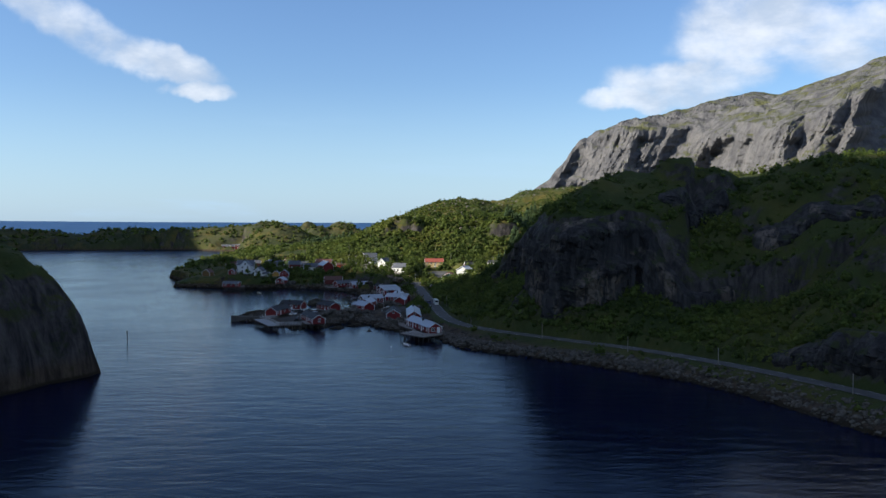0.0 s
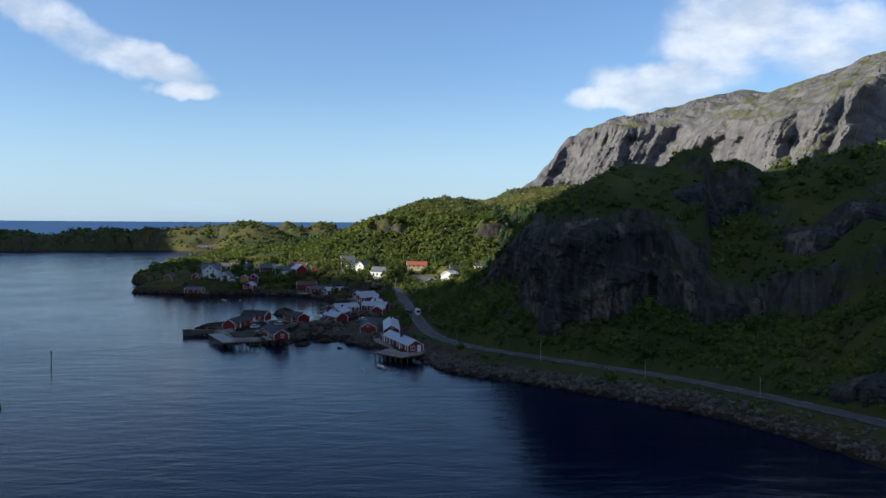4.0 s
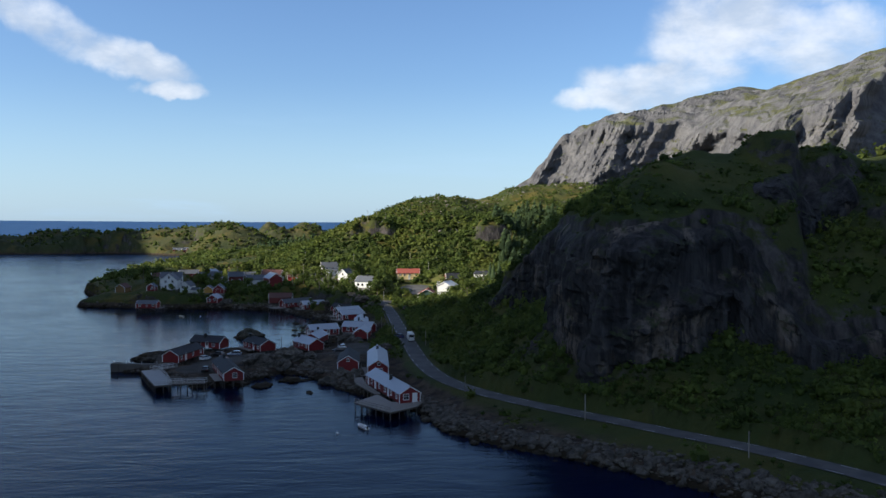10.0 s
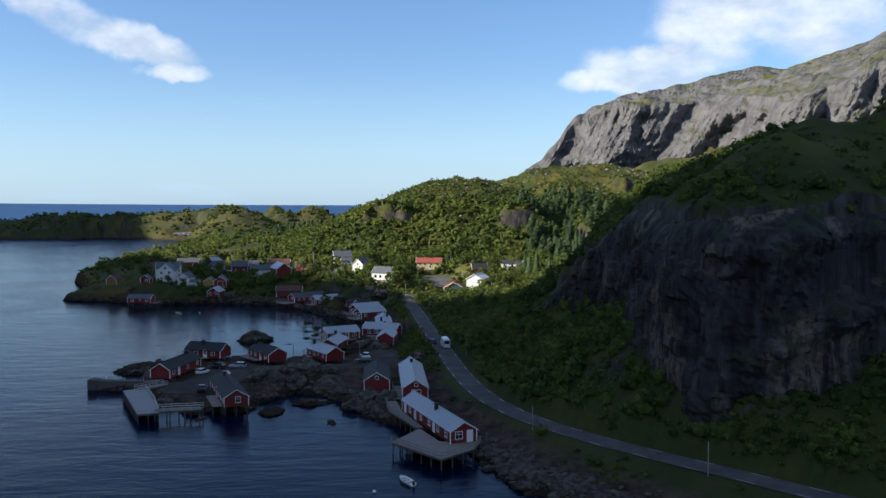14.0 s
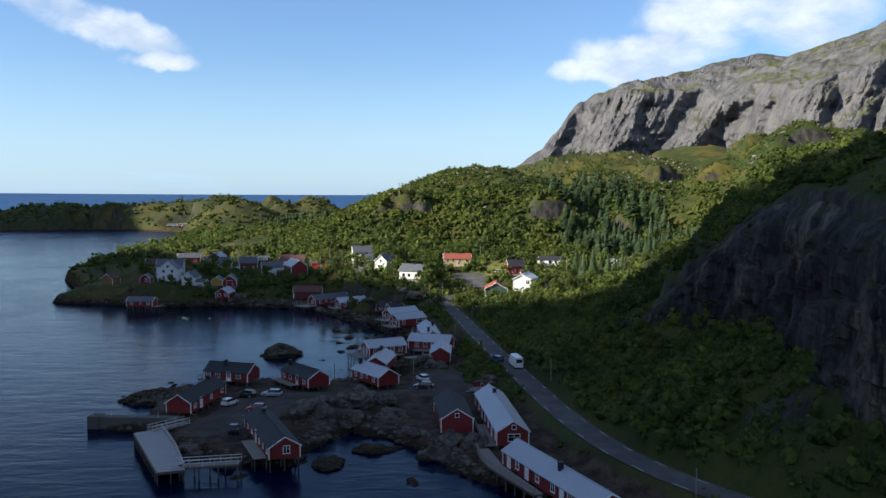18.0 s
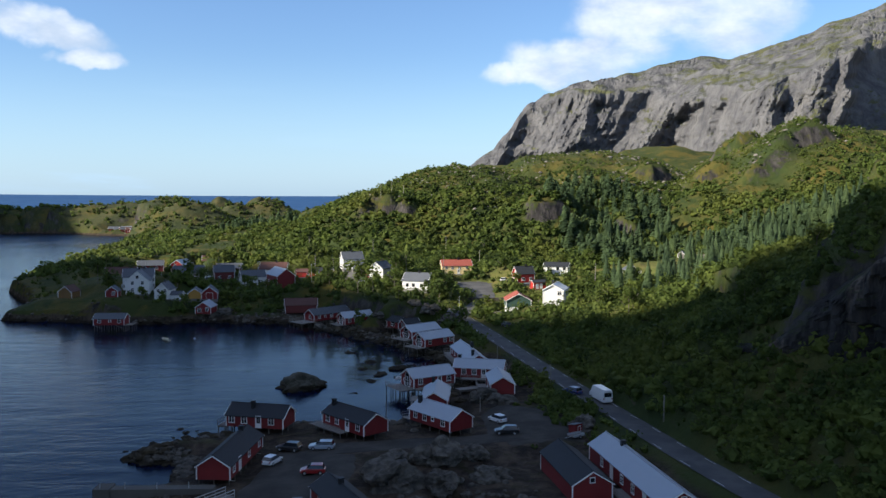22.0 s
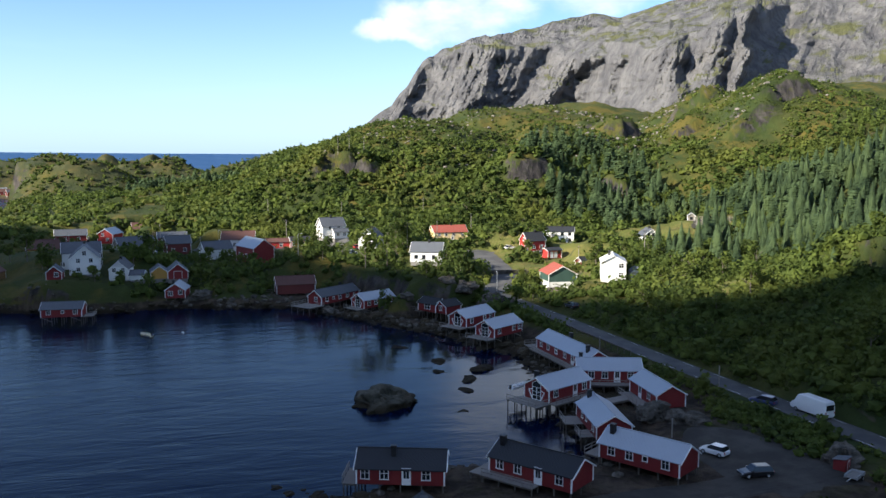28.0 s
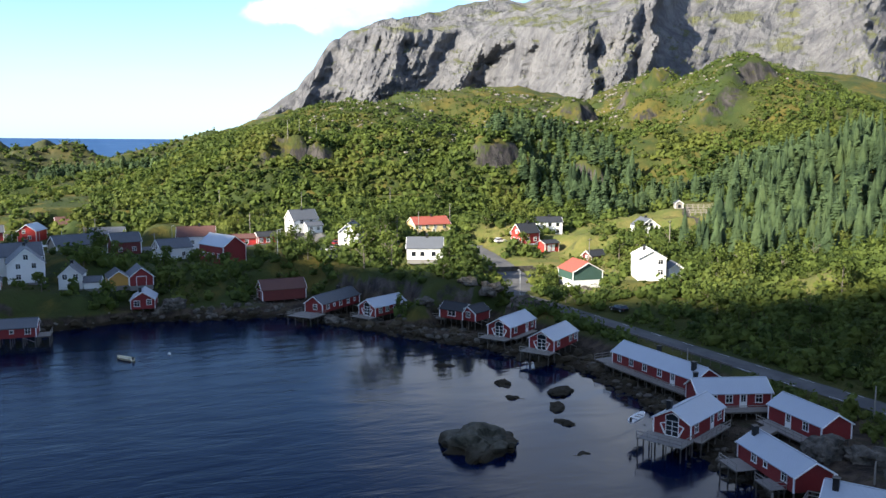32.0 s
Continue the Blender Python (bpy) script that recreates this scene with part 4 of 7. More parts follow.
    if stilts:
        nx, ny = max(2, round(L / 2.6)), 2
        for i in range(nx + 1):
            for j in range(ny + 1):
                px, py = -L / 2 + 0.2 + (L - 0.4) * i / nx, -W / 2 + 0.2 + (W - 0.4) * j / ny
                w = m @ Vector((px, py, 0))
                g = ground_z(w.x, w.y)
                if g < z0 - 0.15:
                    post(root, px, py, max(g, -3) - z0 - 0.3, -0.003, 0.24)
        for i in (0, nx - 1):
            bm = bmesh.new()
            a = -L / 2 + 0.2 + (L - 0.4) * i / nx
            beam(bm, (a, -W / 2 + 0.05, -0.1), (a + (L - 0.4) / nx, -W / 2 + 0.05, -1.1), 0.1)
            part("brace", bm, WOOD, root)
    if plinth:
        bm = bmesh.new()
        box(bm, -L / 2 + 0.05, L / 2 - 0.05, -W / 2 + 0.05, W / 2 - 0.05, -plinth, -0.003)
        part("foundation", bm, CONCRETE, root)
    return root


# fishing cabins round the bay: x, y, turn, length, width, floor, eaves, ridge
F, EV, RG = 2.15, 4.2, 5.75
RED_PALE = "red wooden fishing cabin with pale sheet roof on timber stilts"
RED_BLK = "red wooden fishing cabin with dark felt roof beside gravel yard"
RED_GLAZED = "red wooden stilt cabin with pale roof and glazed gable"
CABINS = [
    (RED_BLK, -69.0, 389.8, 161, 10.9, 5.5, F, 4.15, 5.75, ROOF_DARK, [("b", -4.4, .75, "w"), ("b", -2.0, .75, "w"), ("b", .75, 0, "d"), ("b", 3.2, .75, "w")],
     [(1.0, 0.9)], [(5.5, 7.3, -2.6, 2.6, "r")]),
    (RED_BLK, -52.0, 385.6, 127, 12.0, 5.4, F, 4.15, 5.7, ROOF_DARK, [("b", -4.4, .75, "w"), ("b", -1.7, .75, "w"), ("b", 1.3, 0, "d"), ("b", 4.3, .75, "w")],
     [(5.2, 0.7)], [(-1.5, 6.1, 2.72, 4.4, "b"), (6.0, 8.0, -2.7, 4.4, "")]),
    (RED_PALE, -36.4, 386.4, 123, 11.6, 5.3, F, 4.15, 5.75, ROOF_PALE, [("b", -4.0, .75, "w"), ("b", -1.3, .75, "w"), ("b", 1.0, 1.1, "s"), ("b", 3.9, .75, "w")],
     [(4.8, 0.9)], [(5.82, 8.2, -2.6, 2.6, "rf")]),
    (RED_PALE, -35.6, 401.6, 80, 11.6, 5.2, F, 4.1, 5.6, ROOF_PALE, [("b", -2.2, .75, "w"), ("b", 0.2, 1.0, "s"), ("b", 4.0, .75, "w")],
     [(5.0, 0.8)], [(1.5, 5.5, 2.62, 5.4, "b"), (-4.5, -1.2, 2.62, 4.6, "bl")]),
    (RED_GLAZED, -35.4, 419.6, 26, 10.5, 5.5, F, 4.3, 5.85, ROOF_PALE, [("f", -3.6, .75, "w"), ("f", 1.3, 0, "d"), ("f", 3.7, .75, "w"), ("l", 0, 0, "W")],
     [(-4.2, 1.0)], [(-8.9, -5.27, -3.2, 3.4, "lf"), (-5.2, 4.0, -4.3, -2.78, "f")]),
    (RED_PALE, -22.6, 426.6, -19, 11.2, 5.4, F, 4.3, 5.85, ROOF_PALE, [("f", -3.3, .75, "w"), ("f", -0.9, .75, "w"), ("f", 1.3, 0, "d"), ("f", 3.7, .75, "w")],
     [(-4.9, 0.8)], [(-3.6, 5.6, -4.9, -2.72, "f")]),
    (RED_PALE, -20.5, 412.6, 86, 10.4, 5.0, F, 4.3, 5.75, ROOF_PALE, [("b", -1.1, 0, "d"), ("b", 2.3, .75, "w")], [], [(-4.2, 5.0, 2.52, 4.8, "b")]),
    ("long red wooden cabin row with pale sheet roof on stilts", -22.8, 442.6, -86, 21.0, 5.2, 2.2, 4.3, 5.9, ROOF_PALE,
     [("f", -8.5, .75, "w"), ("f", -5.2, .75, "w"), ("f", -1.6, .75, "w"), ("f", 2.2, .75, "w"), ("f", 5.4, 0, "d")], [(-2.5, 1.2), (8.5, -1.0)], [(-10.5, 10.2, -4.4, -2.62, "f"), (-14.2, -10.52, -3.8, 1.5, "l")]),
    (RED_GLAZED, -29.0, 469.2, 34, 10.4, 5.3, F, 4.3, 5.85, ROOF_PALE, [("f", -3.4, .75, "w"), ("f", 2.0, .75, "w"), ("f", 4.2, .75, "w"), ("l", 0, 0, "W")],
     [], [(-8.2, -5.22, -3.0, 3.2, "l")]),
    (RED_GLAZED, -31.4, 482.6, 34, 10.8, 5.4, F, 4.3, 5.85, ROOF_PALE, [("f", -3.4, .75, "w"), ("f", 1.5, 0, "d"), ("f", 3.9, .75, "w"), ("l", 0, 0, "W")],
     [], [(-8.4, -5.42, -3.0, 3.2, "l"), (-5.4, 4.0, -4.0, -2.72, "")]),
    (RED_GLAZED, -50.2, 512.4, 29, 10.6, 5.2, F, 4.3, 5.85, ROOF_PALE, [("f", -3.6, .75, "w"), ("f", -1.3, .75, "w"), ("f", 1.1, 1.0, "s"), ("f", 3.9, .75, "w"), ("l", 0, 0, "W")],
     [], [(-8.0, -5.32, -3.0, 2.8, "l")]),
    ("long red wooden cabin with grey slate roof and deck", -59.4, 523.0, 40, 15.5, 5.0, F, 4.2, 5.9, ROOF_GREY,
     [("f", -5.6, .75, "w"), ("f", -3.0, 1.0, "s"), ("f", -0.4, .75, "w"), ("f", 2.8, .75, "w"), ("f", 5.6, .9, "s"), ("l", 0.4, .75, "w")], [(3.5, 0.9)], [(-13.5, -7.77, -3.4, 3.4, "lfb")]),
    ("old dark red boathouse with brown roof", -69.0, 537.0, 3, 11.0, 5.6, 2.6, 5.3, 7.4, ROOF_BROWN, [("l", 0, 0, "G")], [], []),
    ("square red wooden boathouse with dark roof on rock", -20.6, 352.4, 93, 15.2, 5.7, 1.7, 4.4, 6.15, ROOF_DARK, [("l", 0, 2.95, "s")], [], []),
    ("long red wooden lodge with pale sheet roof", -12.2, 348.4, 93, 27.0, 5.4, 2.4, 4.8, 6.5, ROOF_PALE,
     [("l", 0.2, .7, "p"), ("l", 0.2, 2.75, "s"), ("b", 12, .7, "w"), ("b", 8, 0, "D"), ("b", 4, .7, "w"), ("b", 0, .7, "w"), ("b", -4, 0, "D"), ("b", -8, .7, "w")], [(6.5, 0.0)], [(-13.4, 0.0, 2.72, 4.6, "b")]),
    ("long red wooden lodge with pale sheet roof beside wharf", -7.3, 314.6, 110, 26.0, 5.0, 2.1, 4.25, 5.75, ROOF_PALE,
     [("l", -0.9, .75, "x"), ("l", 1.2, 0, "D"), ("b", 11, .75, "w"), ("b", 7, .75, "w"), ("b", 4.9, 0, "D"), ("b", 2.5, .75, "w"), ("b", -2, .75, "w"), ("b", -5.2, 0, "D"), ("b", -8.2, .75, "w"), ("b", -11, 0, "D")],
     [(-1.5, 0.7)], []),
    (RED_BLK, -52.3, 340.2, 111, 21.0, 5.0, 2.1, 4.1, 5.6, ROOF_DARK, [("l", 0.3, .8, "w"), ("b", 9, .75, "w"), ("b", 6, .75, "w"), ("b", 3, .75, "w"), ("b", 0, 0, "D"), ("b", -3.5, .75, "w"), ("b", -7, .75, "w")],
     [(5.6, 0.0)], [(-9.0, 2.0, 2.52, 4.6, "")]),
    (RED_BLK, -71.4, 367.6, 79, 16.5, 5.0, 2.1, 4.1, 5.7, ROOF_DARK, [("f", -6.4, .75, "w"), ("f", -3.6, 0, "D"), ("f", 1.0, .75, "w"), ("f", 6.4, .75, "w")], [(5.2, 0.0)], []),
    ("small red boathouse with pale roof on stilts over shore", -101.8, 537.2, 82, 7.4, 5.4, 2.9, 5.1, 6.9, ROOF_PALE, [("l", -1.3, .7, "x"), ("l", 1.4, 1.0, "w")], [(-2.4, 0.6)], []),
    ("low red boathouse with grey roof on stilts over shore", -128.6, 517.4, -4, 9.6, 5.2, 2.3, 4.3, 5.7, ROOF_GREY, [("f", -3.0, .75, "w"), ("f", 0.3, 1.0, "s"), ("f", 3.3, .75, "w")], [], [(4.9, 7.4, -2.4, 2.0, "r")]),
    ("small red wooden hut with dark roof on stilts", -37.0, 499.4, 122, 6.2, 4.2, 2.4, 4.4, 5.7, ROOF_DARK, [("b", 0.2, .7, "p")], [], []),
    ("small red wooden hut with dark roof on stilts", -33.6, 496.6, 30, 5.4, 4.0, 2.3, 4.2, 5.5, ROOF_DARK, [("l", 0, .8, "w"), ("b", 0, .8, "w")], [], []),
]
# houses of the village: label, x, y, turn, length, width, base, eaves, ridge, wall, roof, openings, chimney, lower wall
HOUSES = [
    ("large white wooden house with grey slate roof", -128.0, 553.0, 96, 10.0, 8.0, 8.4, 13.1, 16.6, WHITE, ROOF_GREY,
     [("l", -1.7, 1.0, "w"), ("l", 1.7, 1.0, "w"), ("l", -1.7, 3.5, "w"), ("l", 1.7, 3.5, "w"), ("l", 0, 5.6, "w"), ("f", 0, 3.4, "w"), ("f", 0, 1.0, "w")], [(1.5, 0)], None),
    ("large white wooden house wing with grey slate roof", -130.2, 562.5, 8, 10.5, 8.0, 8.8, 13.6, 16.4, WHITE, ROOF_GREY, [("f", -5.2, 1.0, "w"), ("f", 5.2, 1.0, "w"), ("f", 5.2, 3.2, "w")], [(2, 0)], None),
    ("small white wooden house with grey roof", -117.4, 546.0, 84, 8.0, 5.0, 7.2, 10.5, 12.8, WHITE, ROOF_GREY, [("l", -1.2, 2.4, "w"), ("l", 1.2, 2.4, "w"), ("l", 0.2, .4, "w")], [(0, 0)], None),
    ("white lean-to shed with pale roof", -112.9, 544.5, -6, 3.6, 4.0, 7.0, 8.6, 9.6, WHITE, ROOF_GREY, [], [], None),
    ("ochre boathouse with grey roof", -107.4, 549.0, 95, 7.0, 4.6, 6.8, 8.8, 10.4, OCHRE, ROOF_GREY, [], [], None),
    ("red boathouse with grey roof and double door", -102.2, 549.0, 95, 7.5, 5.6, 6.6, 8.8, 11.0, RED, ROOF_GREY, [("l", 0, 0, "G")], [], None),
    ("small red hut with grey roof in grass", -134.5, 543.0, 92, 5.0, 4.0, 8.3, 10.4, 12.0, RED, ROOF_GREY, [("l", 0.6, .8, "w")], [], None),
    ("ochre wooden shed with brown roof on headland", -154.0, 558.0, 80, 6.5, 5.0, 6.5, 8.8, 10.8, painted("dull_ochre_boards", (0.26, 0.15, 0.06), 0.8, 0.22), ROOF_BROWN, [], [], None),
    ("red wooden hall with pale sheet roof", -78.6, 572.0, 113, 13.0, 7.2, 7.8, 12.8, 15.4, RED, ROOF_PALE, [("b", -4, 1.6, "w"), ("b", -1.5, 1.6, "w"), ("b", 1.2, 1.6, "w"), ("b", 4, 1.6, "w")], [], None),
    ("white house with brown tile roof", -83.0, 597.0, -8, 11.0, 8.0, 9.0, 13.0, 15.6, WHITE, ROOF_BROWN, [("f", -3.6, 1.6, "w"), ("f", -1, 1.6, "w"), ("f", 2, 1.6, "w")], [(1, 0)], None),
    ("white wooden house with grey slate roof on slope", -50.6, 594.0, 12, 8.4, 6.6, 13.0, 17.2, 20.0, WHITE, ROOF_GREY, [("f", -1.5, 2.9, "w"), ("f", 1.8, 2.9, "w"), ("l", -1.2, .9, "w"), ("l", 1.2, .9, "w"), ("l", 0, 3.4, "w")], [(0, 0)], None),
    ("white porch with dark roof", -48.0, 589.4, 12, 5.0, 2.6, 13.0, 15.4, 16.4, WHITE, ROOF_GREY, [("f", -1.2, .9, "w"), ("f", 1.2, .9, "w")], [], None),
    ("white wooden house with grey roof beside trees", -39.0, 577.0, 62, 9.0, 6.0, 10.6, 14.6, 17.2, WHITE, ROOF_GREY, [("l", -1, 1.0, "w"), ("l", 1, 1.0, "w"), ("l", 0, 3.3, "w"), ("f", 0, 1, "w"), ("f", 2.5, 1, "w")], [(1, 0)], None),
    ("low white house with dark slate roof", -26.6, 546.0, -24, 9.6, 7.2, 9.4, 12.6, 15.2, WHITE, ROOF_GREY, [("f", -3, 1.1, "n"), ("f", -.6, 1.1, "n"), ("f", 2.5, 1.1, "n"), ("r", 0, 1, "w")], [(0.5, 0)], None),
    ("pale yellow house with red tile roof", -5.8, 597.0, 0, 12.6, 8.0, 10.2, 13.8, 16.0, YELLOW, ROOF_RED, [("f", -4.6, 2.2, "w"), ("f", -2, 2.2, "w"), ("f", 1, 2.2, "w"), ("f", 4.4, 2.2, "w"), ("f", -3, .4, "n"), ("f", 3.5, .4, "n"), ("f", .6, .1, "d")], [(1, 0)], None),
    ("bright red wooden house with dark roof", 18.6, 572.0, 10, 7.2, 5.6, 8.2, 12.2, 15.0, RED_BRIGHT, ROOF_DARK, [("f", -1.2, 1.3, "x"), ("f", 2.0, 1.3, "w"), ("l", -1.2, 1.2, "w"), ("l", 1.2, 1.2, "w"), ("l", 0, 3.9, "w")], [(1, 0)], (TRIM, 0.5)),
    ("bright red wooden annexe with white doors", 23.0, 564.5, 8, 5.4, 4.2, 6.6, 9.4, 10.2, RED_BRIGHT, ROOF_DARK, [("f", -1.2, .2, "D"), ("f", 0.4, .2, "D"), ("f", 1.7, 1.7, "n")], [], None),
    ("white two-storey house with dark hipped roof", 37.6, 592.0, -22, 10.2, 7.5, 9.0, 13.4, 14.9, WHITE, ROOF_DARK, [("f", 0.8, 3.0, "n"), ("f", 3.6, 3.0, "n"), ("f", 0.8, .7, "n"), ("f", 3.6, .7, "n")], [(1, 0)], None),
    ("green and white garage house with orange tile roof", 4.2, 514.0, 84, 9.0, 8.2, 4.8, 9.0, 11.2, GREEN, ROOF_RED, [("l", 1.6, 0.5, "x")], [], (WHITE, 2.0)),
    ("tall white house with pale roof on slope", 13.0, 497.0, 66, 9.0, 6.4, 8.6, 14.2, 15.9, WHITE, WHITE, [("l", 2.0, 1.6, "x"), ("l", 2.0, 4.1, "x")], [(0.5, 1)], None),
    ("low white annexe with dark roof", 19.4, 495.5, 70, 5.0, 3.6, 8.8, 11.2, 12.4, WHITE, ROOF_GREY, [], [], None),
    ("white wooden house with pale roof in meadow", 62.0, 567.0, 78, 8.0, 6.8, 10.0, 13.4, 15.8, WHITE, ROOF_GREY, [("l", -1.2, 3.4, "n"), ("l", 0.4, 3.4, "n"), ("l", 2.0, .9, "n"), ("l", -2.0, .9, "n"), ("b", 0, 1, "w")], [(-.5, 0)], None),
    ("small red shed with dark roof and white gable", 25.6, 541.0, 10, 6.0, 4.0, 6.2, 8.2, 9.6, RED_OLD, ROOF_DARK, [("l", 0, .8, "w")], [], None),
    ("small red shed beside road", -62.0, 592.0, 5, 7.0, 4.5, 10.2, 12.4, 13.6, RED_BRIGHT, ROOF_DARK, [("f", 0, .5, "p"), ("f", -2.5, .5, "w")], [], None),
    ("small red shed beside road", -69.5, 593.0, -4, 8.0, 4.5, 9.8, 12.0, 13.0, RED_BRIGHT, ROOF_BROWN, [("f", 1, .6, "w")], [], None),
    ("old red house with grey roof beside harbour road", -104.0, 598.0, 12, 8.0, 7.0, 8.2, 12.0, 14.4, RED_OLD, ROOF_GREY, [("r", 0, 1, "w"), ("f", 2, 1, "w"), ("f", -2, 1, "w")], [], None),
    ("white house with grey roof beside harbour road", -91.0, 587.0, 18, 9.5, 6.6, 7.4, 10.8, 13.2, WHITE, ROOF_GREY, [("l", 0, 1, "w"), ("l", 0, 3.2, "w"), ("f", 2, 1, "w")], [], None),
    ("long red quayside house with dark roof", -149.0, 668.0, 8, 12.0, 7.0, 6.4, 9.4, 11.6, RED, ROOF_GREY, [("f", -6, 1, "w"), ("f", -2, 1, "w"), ("f", 3, 1, "w"), ("f", 7, 1, "w")], [], None),
    ("red wooden house with pale roof", -133.0, 662.0, 70, 9.0, 6.5, 6.4, 10.2, 12.4, RED_BRIGHT, ROOF_PALE, [("l", 1, 1, "w"), ("l", -1, 3, "w"), ("b", 0, 1, "w")], [], None),
    ("red wooden house with white gables", -119.0, 682.0, 5, 14.0, 7.0, 6.8, 10.4, 12.8, RED_BRIGHT, ROOF_BROWN, [("f", -3, 1, "w"), ("f", 0, 1, "w"), ("f", 3, 1, "w")], [], None),
    ("red wooden house with pale roof", -107.0, 678.0, 96, 9.0, 6.0, 6.8, 9.6, 12.0, RED_BRIGHT, ROOF_PALE, [("l", 0, 1, "w")], [], None),
    ("dark red quayside hall with grey roof", -108.0, 648.0, 4, 11.0, 8.0, 6.6, 9.4, 11.4, RED_OLD, ROOF_GREY, [("f", 4, 1, "w"), ("f", -4, 1, "w")], [], None),
    ("brown wooden house with brown roof", -147.5, 606.0, 8, 12.0, 8.0, 7.6, 10.6, 13.4, OCHRE, ROOF_BROWN, [("f", 3, 1, "w"), ("f", -3, 1, "w")], [], None),
    ("grey weathered house with slate roof behind trees", -118.0, 596.0, 20, 12.0, 8.0, 8.2, 12.0, 14.6, WOOD, ROOF_GREY, [("f", 2, 1, "w")], [], None),
    ("small weathered grey shed on hill meadow", 92.0, 588.0, 60, 3.6, 2.8, 16.6, 18.6, 19.6, WOOD, ROOF_GREY, [("l", 0, 0.4, "n")], [], None),
]
# cluster on the shore beyond the village
for i, (dx, wall, roof) in enumerate([(0, WHITE, ROOF_GREY), (16, RED, ROOF_GREY), (32, RED, ROOF_BROWN), (50, RED_OLD, ROOF_GREY), (66, OCHRE, ROOF_GREY), (8, WHITE, ROOF_PALE), (-18, RED, ROOF_GREY), (82, RED, ROOF_BROWN)]):
    HOUSES.append(("small wooden house on far shore", -300 + 0.5 * dx, 1206 - 0.68 * dx + 3 * (i % 3) + (14 if i == 5 else 0), 5 + 20 * (i % 2), 11.0, 7.0, 3.4, 6.8, 9.2, wall, roof, [("f", -2, 1, "w"), ("f", 2, 1, "w")], [], None))

YARD_PADS = [(-60, 362, 13, 2.1), (-58, 345, 9, 2.05), (-40, 374, 9, 2.2), (-26, 380, 11, 2.3), (-24, 394, 9, 2.3), (-50, 375, 10, 2.15), (-3, 574, 12, 7.2), (-55, 588, 9, 10.1), (-95, 606, 14, 7.2), (-120, 612, 16, 6.8), (-118, 636, 16, 6.2), (-140, 640, 14, 5.8), (-93, 568, 12, 7.3), (-104, 580, 10, 7.2), (-80, 560, 8, 7.2), (-14, 518, 7, 4.6)]
PADS.extend((*q, 0.45 * q[2] + 3) for q in YARD_PADS + [(2, 533, 12, 4.9), (-3, 552, 7, 5.6), (-4, 505, 9, 4.6), (14, 553, 8, 6.2), (6, 504, 5, 6.2), (0, 522, 7, 4.7), (20, 534, 8, 6.0)])
for h in HOUSES:
    PADS.append((h[1], h[2] - 1.5, 0.62 * max(h[4], h[5]), h[6], 9.0))
for cb in CABINS:
    over_tide = cb[1] > -66 and 395 < cb[2] < 530 and cb[1] < -21
    PADS.append((cb[1], cb[2], 0.45 * cb[4], 0.35 if over_tide else 1.2 if cb[6] < 2.35 else cb[6] - 0.5, 6.0 if over_tide else 12.0))

# ---- ground, sea, mountains ----
def spaced(*runs):
    out = []
    for a, b, s in runs:
        out.append(np.arange(a, b, s))
    return np.concatenate(out)


gx = spaced((-1000, -220, 9), (-220, 150, 1.6), (150, 260, 4), (260, 620, 9), (620, 1240, 20))
gy = spaced((-280, 120, 10), (120, 620, 1.6), (620, 720, 2), (720, 800, 3), (800, 1500, 6))
GX, GY = np.meshgrid(gx, gy)
GZ = height_at(GX, GY)
ground = new("ground", grid_mesh("ground", gx, gy, GZ, GROUND))
tagged(ground, "rocky green land with heather, grass and grey crags", "ground", kind="structure")


def sample(x, y):
    """Ground height from the grid."""
    x, y = np.asarray(x, float), np.asarray(y, float)
    i, j = np.clip(np.searchsorted(gx, x) - 1, 0, len(gx) - 2), np.clip(np.searchsorted(gy, y) - 1, 0, len(gy) - 2)
    u, v = np.clip((x - gx[i]) / (gx[i + 1] - gx[i]), 0, 1), np.clip((y - gy[j]) / (gy[j + 1] - gy[j]), 0, 1)
    return (GZ[j, i] * (1 - u) + GZ[j, i + 1] * u) * (1 - v) + (GZ[j + 1, i] * (1 - u) + GZ[j + 1, i + 1] * u) * v


def slope_at(x, y, e=2.0):
    return np.hypot(sample(x + e, y) - sample(x - e, y), sample(x, y + e) - sample(x, y - e)) / (2 * e)


# the sea: one sheet; far out it lifts a little, so that its rim stands where the round earth's horizon would
rad = np.concatenate([np.linspace(0, 900, 10), np.linspace(1100, 7000, 30)])
ang = np.linspace(0, 2 * math.pi, 97)[:-1]
R, A = np.meshgrid(rad, ang)
sx, sy = R * np.sin(A), 300 + R * np.cos(A)
sz = 36.0 * np.clip((R - 1600) / 3200, 0, 1.6) ** 1.5
co = np.stack([sx, sy, sz], -1).reshape(-1, 3)
nr = len(rad)
i = np.arange(96 * (nr - 1))
a, b = i // (nr - 1), i % (nr - 1)
quads = np.stack([a * nr + b, a * nr + b + 1, ((a + 1) % 96) * nr + b + 1, ((a + 1) % 96) * nr + b], -1)[:, ::-1]
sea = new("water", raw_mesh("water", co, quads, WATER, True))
tagged(sea, "dark blue sea water with soft wind ripples", "water", kind="structure")


